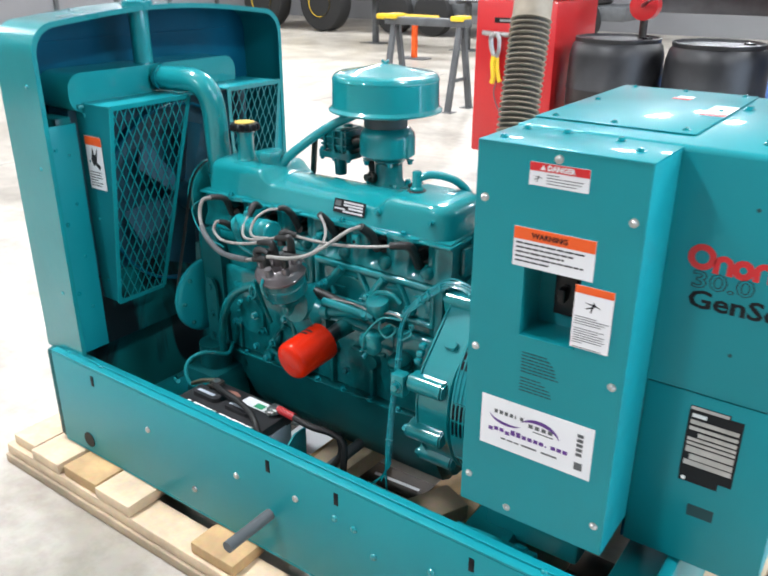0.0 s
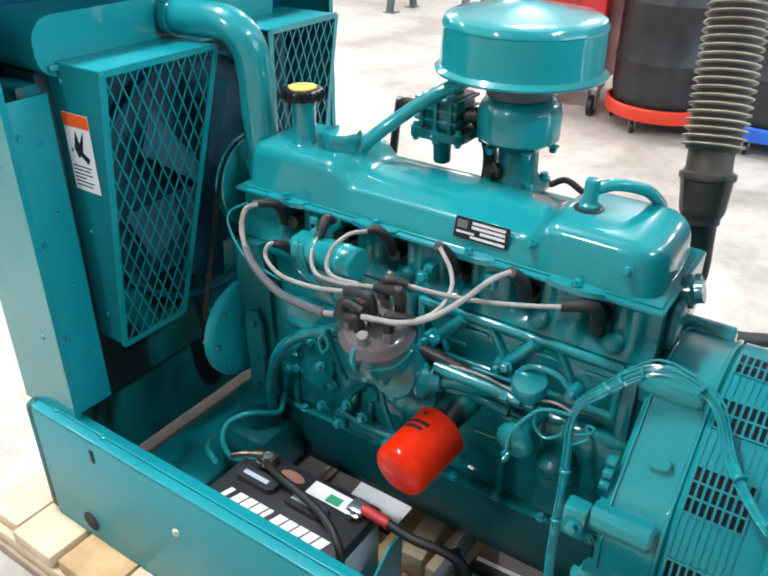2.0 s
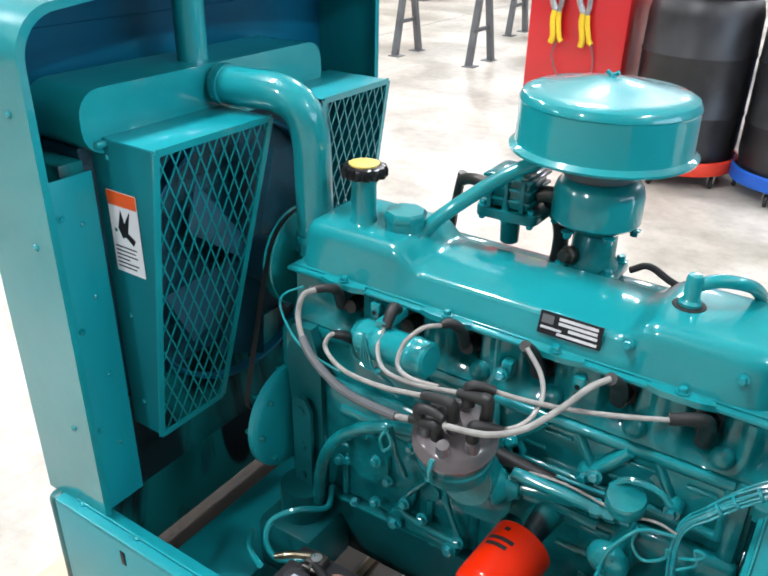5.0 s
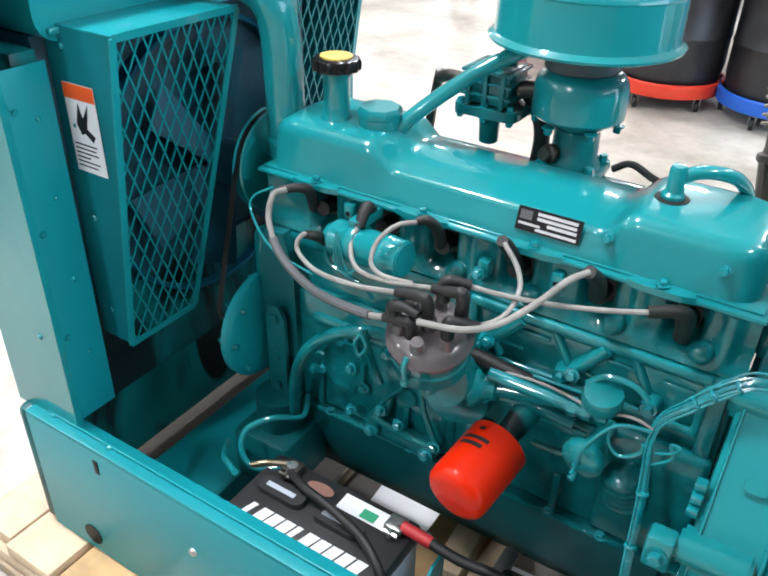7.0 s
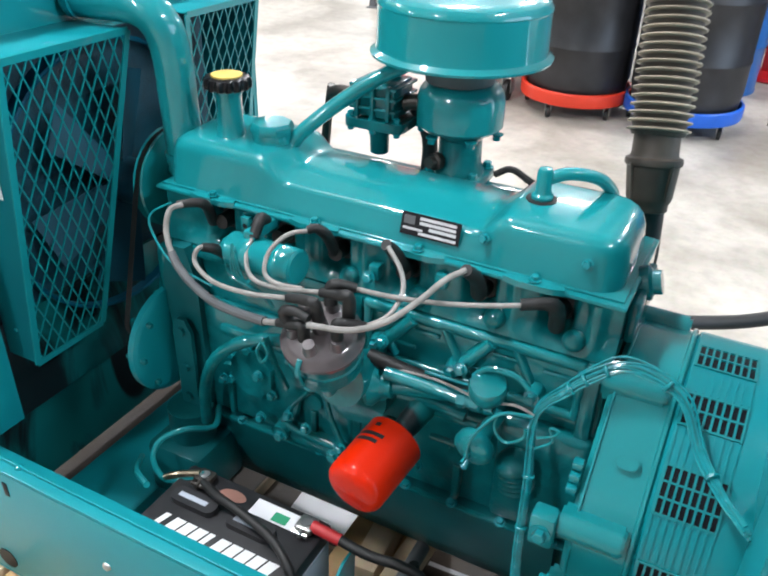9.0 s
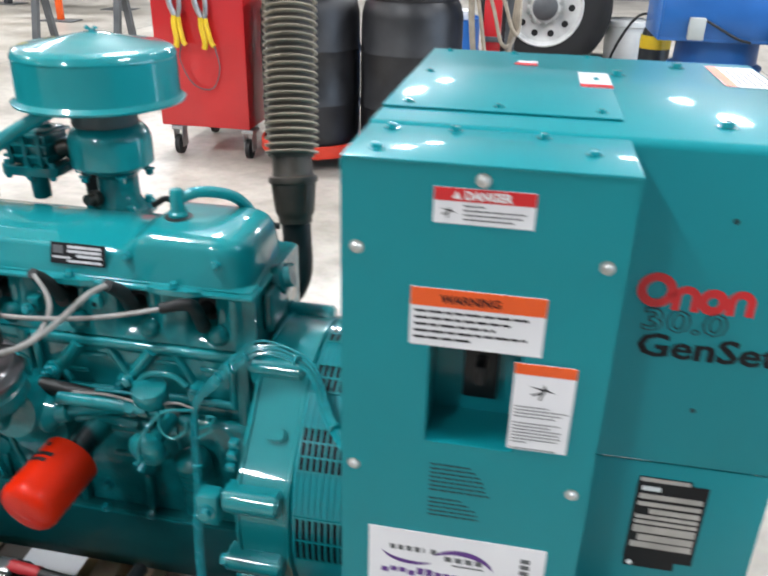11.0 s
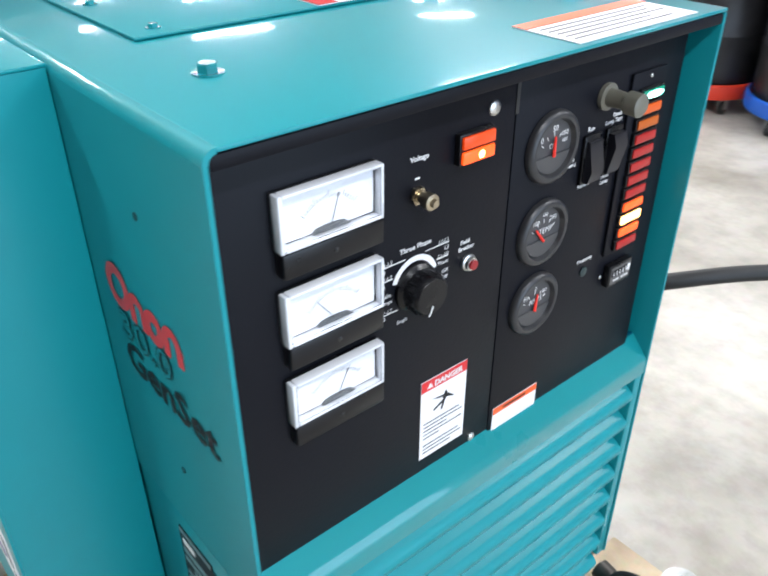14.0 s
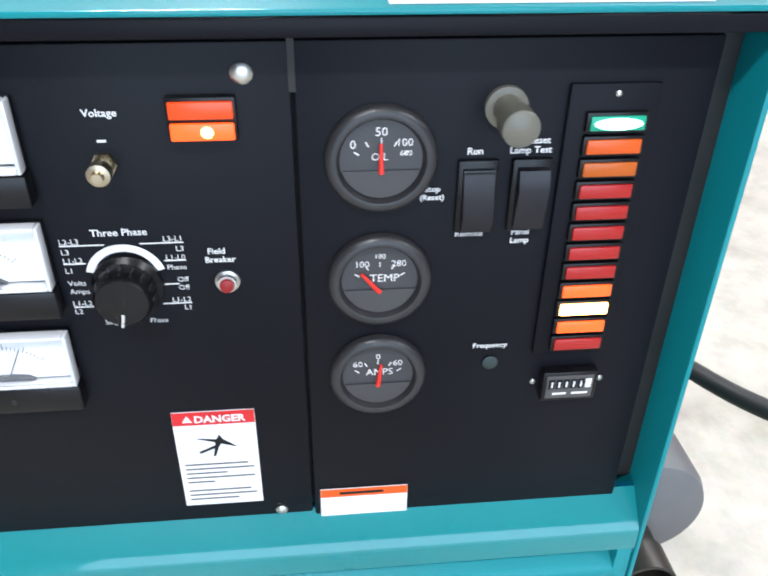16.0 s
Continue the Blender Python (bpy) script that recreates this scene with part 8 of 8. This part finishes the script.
part("pump_head", lathe(bm_new(), (-1.08, 4.06, 1.20), Y, [(0.05, 0), (0.09, 0.01), (0.09, 0.10), (0.05, 0.11)], 24), RED, pump)
part("lever", tube(bm_new(), [(-1.08, 4.05, 1.20), (-1.02, 4.0, 1.24), (-0.93, 3.95, 1.26)], 0.012, 8), STEEL, pump)
bm = bm_new()
for i, (dx, sag) in enumerate(((0.0, 0.62), (0.05, 0.50), (0.11, 0.36), (0.16, 0.28), (0.02, 0.75))):
    tube(bm, [(-0.22 + dx * 0.3, 3.80, 1.20), (-0.20 + dx, 3.76, 1.18 - sag * 0.5), (-0.13 + dx, 3.74, 1.15 - sag), (0.0 + dx * 0.4, 3.78, 1.0 - sag * 0.45), (0.05, 3.86, 1.15)], 0.011, 8)
whole("hanging_hose", bm, GREY_HOSE, "several grey hoses hanging in loops beside a drum", "hose")
stand = thing("hose_post", (0.0, 4.28, 0.0), "dark grey steel post holding hoses behind the drums", "post")
part("post", box(bm_new(), (-0.03, 4.25, 0.012), (0.03, 4.31, 1.30), 0.006), GREY_PAINT, stand)
part("base", box(bm_new(), (-0.10, 4.18, 0.0), (0.10, 4.34, 0.012), 0.003), GREY_PAINT, stand)
part("bracket", box(bm_new(), (-0.25, 3.78, 1.17), (0.02, 4.25, 1.21), 0.006), GREY_PAINT, stand)


def steel_drum(x, y, mat, label, h=0.86, r=0.286, tilt=0.0):
    t = thing("drum", (x, y, 0.0), label, "drum", "blue drums")
    bm = bm_new()
    prof = [(0.26, 0.012), (r, 0.008), (r + 0.004, 0.0), (r + 0.004, 0.014), (r, 0.018)]
    for k in (0.30, 0.58):
        prof += [(r, k - 0.02), (r + 0.008, k - 0.006), (r + 0.008, k + 0.006), (r, k + 0.02)]
    prof += [(r, h - 0.012), (r + 0.004, h - 0.008), (r + 0.004, h + 0.004), (r - 0.006, h + 0.004), (r - 0.008, h - 0.012), (0.0, h - 0.012)]
    lathe(bm, (x, y, 0), Z, prof, 52, False)
    part("shell", bm, mat, t, angle=40)
    part("bung", lathe(bm_new(), (x + 0.18, y, h - 0.012), Z, [(0.035, 0), (0.035, 0.012), (0.02, 0.015)], 18), STEEL, t)
    return t


steel_drum(-0.52, 4.9, BLUE_DRUM, "dark blue steel drum behind hanging hoses", 0.80)
washer = thing("parts_washer", (1.30, 4.72, 0.0), "blue drum-type parts washer with a sink tub on top", "parts washer")
bm = bm_new()
WR = 0.286
prof = [(0.26, 0.012), (WR, 0.008), (WR + 0.004, 0.0), (WR + 0.004, 0.014), (WR, 0.018), (WR, 0.28), (WR + 0.008, 0.294), (WR + 0.008, 0.306), (WR, 0.32), (WR, 0.585), (WR + 0.006, 0.592), (WR + 0.004, 0.602), (0.255, 0.622), (0.25, 0.775)]
lathe(bm, (1.30, 4.72, 0), Z, prof, 52, False)
part("drum", bm, BLUE_DRUM, washer, "dark blue steel drum base", angle=40)
bm = bm_new()
box(bm, (0.885, 4.40, 0.772), (1.80, 5.06, 0.79), 0.004)
for lo, hi in (((0.885, 4.40, 0.788), (0.90, 5.06, 1.03)), ((1.785, 4.40, 0.788), (1.80, 5.06, 1.03)), ((0.90, 4.40, 0.788), (1.785, 4.415, 1.03)), ((0.90, 5.045, 0.788), (1.785, 5.06, 1.03))):
    box(bm, lo, hi, 0.003)
part("sink", bm, BLUE_DRUM, washer, "bright blue sheet steel sink tub")
part("lid", box(bm_new(), (0.87, 5.05, 1.032), (1.815, 5.085, 1.62), 0.008), BLUE_DRUM, washer, "raised blue lid")
part("switch_box", box(bm_new(), (1.05, 4.345, 0.785), (1.142, 4.399, 0.912), 0.006), material("grey_switch_box", (0.4, 0.42, 0.40), 0.4), washer, "grey switch box")
part("cord", tube(bm_new(), [(1.14, 4.375, 0.90), (1.22, 4.37, 0.86), (1.34, 4.372, 0.80), (1.42, 4.385, 0.78)], 0.008, 8), BLACK_RUBBER, washer)
jack = thing("jack_stand", (-0.17, 5.3, 0.0), "red painted steel screw stand with a tan top plate", "stand")
part("base", lathe(bm_new(), (-0.17, 5.3, 0.0), Z, [(0.16, 0), (0.17, 0.01), (0.16, 0.03), (0.08, 0.06)], 28), RED, jack)
part("column", box(bm_new(), (-0.235, 5.24, 0.055), (-0.105, 5.36, 1.0), 0.012), RED, jack)
part("collar", box(bm_new(), (-0.245, 5.23, 0.60), (-0.095, 5.37, 0.64), 0.008), GREY_PAINT, jack)
part("top_plate", box(bm_new(), (-0.27, 5.22, 1.002), (-0.07, 5.38, 1.03), 0.006), WOOD, jack, "tan top plate")
whole("paper_sheet", box(bm_new(), (-0.56, 4.72, 0.805), (-0.30, 4.92, 0.86), 0.004), LABEL_WHITE, "white papers lying on a blue drum", "paper")
cylr = thing("gas_cylinder", (1.01, 5.36, 0.0), "tall black gas cylinder standing on the floor", "gas cylinder")
part("shell", lathe(bm_new(), (1.01, 5.36, 0.0), Z, [(0.09, 0), (0.105, 0.01), (0.108, 0.03), (0.108, 0.66), (0.092, 0.735), (0.05, 0.77), (0.03, 0.80)], 32), material("black_cylinder_paint", (0.025, 0.026, 0.028), 0.4, var=0.2), cylr)
part("label", cyl(bm_new(), (1.01, 5.36, 0.60), (1.01, 5.36, 0.69), 0.1095, seg=32), YELLOW, cylr, "yellow paper label")
part("valve", lathe(bm_new(), (1.01, 5.36, 0.80), Z, [(0.018, 0), (0.018, 0.05), (0.03, 0.055), (0.03, 0.075)], 14), STEEL, cylr)
bm = bm_new()
tube(bm, [(1.00, 5.35, 0.84), (0.84, 5.32, 0.80), (0.70, 5.34, 0.5), (0.70, 5.36, 0.2), (0.88, 5.36, 0.012), (1.1, 5.6, 0.012)], 0.010, 8)
whole("black_hose", bm, BLACK_RUBBER, "black rubber hose hanging in a loop to the floor", "hose")
bm = bm_new()
tube(bm, [(-0.4, 6.3, 0.012), (0.3, 6.15, 0.012), (0.95, 5.85, 0.012), (1.6, 5.9, 0.012), (2.4, 6.3, 0.012)], 0.012, 8)
whole("floor_cable", bm, BLACK_RUBBER, "black cable lying across the concrete floor", "cable")
bin_ = thing("waste_bin", (1.85, 4.2, 0.0), "grey wheeled plastic bin", "bin")
bm = bm_new()
lathe(bm, (1.85, 4.2, 0.07), Z, [(0.20, 0), (0.22, 0.02), (0.27, 0.75), (0.29, 0.76), (0.29, 0.79), (0.26, 0.79)], 32)
part("tub", bm, material("grey_bin_plastic", (0.25, 0.26, 0.27), 0.5, var=0.1), bin_)
for a in range(45, 360, 90):
    cx, cy = 1.85 + 0.19 * math.cos(radians(a)), 4.2 + 0.19 * math.sin(radians(a))
    part("caster", lathe(bm_new(), (cx - 0.012, cy, 0.035), X, [(0.012, 0), (0.035, 0.002), (0.035, 0.022), (0.012, 0.024)], 16), BLACK_RUBBER, bin_)
    part("fork", box(bm_new(), (cx - 0.02, cy - 0.02, 0.045), (cx + 0.02, cy + 0.02, 0.075), 0.003), ALUMINIUM, bin_)

# truck wheel, blue machine, bucket
TYRE = material("black_tyre_rubber", (0.015, 0.015, 0.015), 0.65, var=0.3, scale=15, bump=0.3)
RIM = material("dull_white_wheel_paint", (0.62, 0.62, 0.60), 0.35, var=0.12, scale=10)
truck = thing("truck", (0.25, 6.6, 0.0), "dark flatbed truck with white disc wheel, parked behind", "truck")


def truck_wheel(x, y, z):
    bm = bm_new()
    lathe(bm, (x, y, z), Y, [(0.29, 0), (0.33, -0.006), (0.45, -0.004), (0.50, 0.02), (0.515, 0.05), (0.515, 0.23), (0.50, 0.26), (0.29, 0.27)], 56, False)
    part("tyre", bm, TYRE, truck, "black truck tyre")
    bm = bm_new()
    lathe(bm, (x, y - 0.002, z), Y, [(0.292, 0.0), (0.296, -0.012), (0.286, -0.014), (0.278, 0.02), (0.262, 0.05), (0.235, 0.055), (0.14, 0.075), (0.13, 0.05), (0.115, 0.015), (0.0, 0.012)], 48, False)
    ri = part("rim", bm, RIM, truck, "white painted disc rim")
    for i in range(10):
        a = radians(36 * i)
        part("hand_hole", lathe(bm_new(), (x + 0.205 * math.cos(a), y + 0.055, z + 0.205 * math.sin(a)), -Y, [(0.026, 0), (0.026, 0.004)], 14), BLACK_RUBBER, ri)
        part("stud", hexbolt(bm_new(), (x + 0.125 * math.cos(a + 0.3), y + 0.04, z + 0.125 * math.sin(a + 0.3)), -Y, 0.016, 0.03), STEEL, ri)
    part("hub_cap", lathe(bm_new(), (x, y + 0.02, z), -Y, [(0.10, 0), (0.09, 0.05), (0.06, 0.07)], 24), GREY_PAINT, ri)


truck_wheel(0.2, 5.75, 0.81)
part("axle", cyl(bm_new(), (0.24, 5.9, 0.82), (0.24, 8.0, 0.82), 0.09, seg=16), GREY_PAINT, truck)
part("chassis", box(bm_new(), (-1.8, 6.15, 1.05), (2.6, 6.35, 1.32), 0.01), GREY_PAINT, truck)
part("chassis", box(bm_new(), (-1.8, 7.5, 1.05), (2.6, 7.7, 1.32), 0.01), GREY_PAINT, truck)
part("deck", box(bm_new(), (-2.0, 5.7, 1.36), (2.8, 8.1, 1.46), 0.01), GREY_PAINT, truck)
for y in (5.85, 7.8):
    part("axle_stand", box(bm_new(), (0.12, y + 0.05, 0.0), (0.36, y + 0.17, 0.74), 0.01), GREY_PAINT, truck)
part("mud_flap", box(bm_new(), (-0.62, 5.78, 0.35), (-0.60, 6.25, 1.3), 0.003), BLACK_RUBBER, truck)
bk = thing("bucket", (0.88, 6.05, 0.0), "white plastic bucket with lid on a low shelf", "bucket")
part("pail", lathe(bm_new(), (0.88, 6.05, 0.40), Z, [(0.165, 0), (0.172, 0.01), (0.19, 0.27), (0.205, 0.28), (0.205, 0.315), (0.195, 0.32), (0.0, 0.322)], 32, False), WHITE_PAINT, bk)
whole("low_bench", box(bm_new(), (0.62, 5.85, 0.0), (1.2, 6.4, 0.398), 0.01), GREY_PAINT, "low dark grey bench beside the truck", "bench")


def sawhorse(x0, x1, y):
    """An A-frame sawhorse with its beam along x."""
    t = thing("sawhorse", ((x0 + x1) / 2, y, 0.0), "dark grey steel sawhorse with splayed legs on the floor", "sawhorse", "grey sawhorses")
    for x in (x0, x1):
        for s in (-1, 1):
            leg = bm_new()
            p, q = Vector((x + 0.02 * s, y + s * 0.19, 0.004)), Vector((x, y + s * 0.03, 0.86))
            prism(leg, [(0, -0.03), ((q - p).length, -0.026), ((q - p).length, 0.026), (0, 0.03)], p, (q - p).normalized(), X, (0, 0.05, 0))
            part("leg", leg, GREY_PAINT, t)
            part("foot", box(bm_new(), (x - 0.06, y + s * 0.19 - 0.04, 0.0), (x + 0.06, y + s * 0.19 + 0.09, 0.008), 0.002), GREY_PAINT, t)
        part("brace", box(bm_new(), (x - 0.012, y - 0.14, 0.30), (x + 0.012, y + 0.18, 0.335), 0.003), GREY_PAINT, t)
    part("beam", box(bm_new(), (x0 - 0.10, y - 0.05, 0.84), (x1 + 0.10, y + 0.07, 0.92), 0.008), GREY_PAINT, t)
    for x in (x0, x1):
        part("clamp", box(bm_new(), (x - 0.07, y - 0.09, 0.90), (x + 0.07, y + 0.11, 0.95), 0.01), YELLOW, t, "yellow top bracket")
    return t


sawhorse(-4.40, -3.58, 6.07)
sawhorse(-4.05, -3.1, 7.9)
for sx, sy in ((-8.7, 11.6), (-6.6, 11.5)):
    r_ = thing("stock_rack", (sx, sy, 0.0), "grey steel stock stand under the metal sheet", "stand", "stock stands")
    part("post", box(bm_new(), (sx - 0.05, sy - 0.05, 0.01), (sx + 0.05, sy + 0.05, 0.80), 0.006), GREY_PAINT, r_)
    part("base", box(bm_new(), (sx - 0.25, sy - 0.2, 0.0), (sx + 0.25, sy + 0.2, 0.012), 0.003), GREY_PAINT, r_)
    part("arm", box(bm_new(), (sx - 0.07, sy - 0.55, 0.80), (sx + 0.07, sy + 0.55, 0.86), 0.006), GREY_PAINT, r_)
whole("metal_sheet", box(bm_new(), (-9.6, 11.0, 0.864), (-5.6, 12.0, 0.884), 0.003), material("pale_sheet_metal", (0.6, 0.62, 0.63), 0.35, metal=0.4, var=0.1), "long pale metal sheet lying across grey stands", "metal sheet")
ys = thing("yellow_stand", (-6.6, 9.8, 0.0), "low stand with orange column and yellow top bar", "stand")
part("column", box(bm_new(), (-6.64, 9.76, 0.02), (-6.56, 9.84, 0.60), 0.01), LABEL_ORANGE, ys)
part("base", box(bm_new(), (-6.85, 9.65, 0.0), (-6.35, 9.95, 0.02), 0.006), GREY_PAINT, ys)
part("head", box(bm_new(), (-7.3, 9.7, 0.60), (-6.2, 9.9, 0.68), 0.01), YELLOW, ys)
ld = thing("loader", (-12.2, 13.6, 0.0), "yellow wheeled machine with big tyres at the far wall", "loader")
part("body", box(bm_new(), (-13.6, 13.3, 0.7), (-11.2, 14.9, 1.9), 0.12), YELLOW, ld)
part("cab", box(bm_new(), (-13.0, 13.4, 1.9), (-11.9, 14.8, 2.9), 0.1), BLACK_PLASTIC, ld)
for x in (-13.1, -11.3):
    part("tyre", lathe(bm_new(), (x, 13.0, 0.62), Y, [(0.3, 0), (0.58, 0.02), (0.62, 0.08), (0.62, 0.36), (0.58, 0.42), (0.3, 0.44)], 40), TYRE, ld)
    part("rim", lathe(bm_new(), (x, 12.98, 0.62), Y, [(0.31, 0), (0.28, 0.05), (0.0, 0.08)], 30, False), YELLOW, ld)
dk = thing("trailer", (-7.5, 14.2, 0.0), "dark low trailer with stored machinery at the far wall", "trailer")
part("frame", box(bm_new(), (-10.2, 13.6, 0.45), (-4.5, 15.2, 0.7), 0.02), GREY_PAINT, dk)
part("load", box(bm_new(), (-9.5, 13.8, 0.7), (-5.2, 15.0, 1.9), 0.1), material("dark_machinery", (0.06, 0.055, 0.05), 0.5, var=0.6, scale=3), dk)
for x in (-9.6, -8.6, -5.4):
    part("tyre", lathe(bm_new(), (x, 13.4, 0.45), Y, [(0.2, 0), (0.43, 0.02), (0.45, 0.06), (0.45, 0.26), (0.43, 0.3), (0.2, 0.32)], 36), TYRE, dk)
# ribs of the west wall door
for i in range(14):
    whole("wall_rib", box(bm_new(), (-16.0, -5 + i * 1.6, 0.0), (-15.93, -4.9 + i * 1.6, CEILING_Z), 0.01), GREY_PAINT, "dark upright rib on the pale wall", "wall rib", kind="structure")

# ---- pallet under the machine ----
pallet = thing("pallet", (-0.4, 0.41, 0.0), "long pale wooden pallet of boards and stringers under the generator", "pallet")
rnd = random.Random(5)
for y0, y1 in ((-0.155, -0.045), (0.36, 0.46), (0.86, 0.97)):
    part("runner", box(bm_new(), (-1.53, y0, 0.0), (0.66, y1, 0.030), 0.003), WOOD_GREY, pallet, "weathered grey runner board")
    # the middle stringer is coloured dark for the shade under the engine
    part("stringer", box(bm_new(), (-1.525, y0 + 0.008, 0.031), (0.655, y1 - 0.004, 0.066), 0.003), WOOD_OIL_SHADE if 0.3 < y0 < 0.5 else WOOD, pallet)
PLANKS = ((-1.50, -1.386, WOOD), (-1.382, -1.247, WOOD), (-1.229, -1.077, WOOD_TAN), (-1.071, -0.923, WOOD), (-0.687, -0.537, WOOD_TAN), (-0.31, -0.165, WOOD_TAN), (-0.03, 0.11, WOOD_GREY), (0.24, 0.37, WOOD), (0.39, 0.515, WOOD), (0.525, 0.66, WOOD))
for x0, x1, mat in PLANKS:
    a, top = rnd.uniform(-0.012, 0.012), 0.067 + rnd.uniform(0.033, 0.0355)
    plank = part("plank", box(bm_new(), (x0, -0.135 + a, 0.067), (x1, 0.975 + a, top), 0.004), mat, pallet)
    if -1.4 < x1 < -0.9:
        # dried oil and painted shade under the engine, with a ragged edge
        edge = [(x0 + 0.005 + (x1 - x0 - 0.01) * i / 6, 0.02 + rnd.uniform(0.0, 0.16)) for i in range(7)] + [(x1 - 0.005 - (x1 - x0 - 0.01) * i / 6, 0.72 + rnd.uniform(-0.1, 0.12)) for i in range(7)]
        part("oil_shade_patch", prism(bm_new(), edge, (0, 0, top + 0.0004), X, Y, (0, 0, 0.0006)), WOOD_OIL_SHADE, plank, "dark patch of dried oil and painted shade")
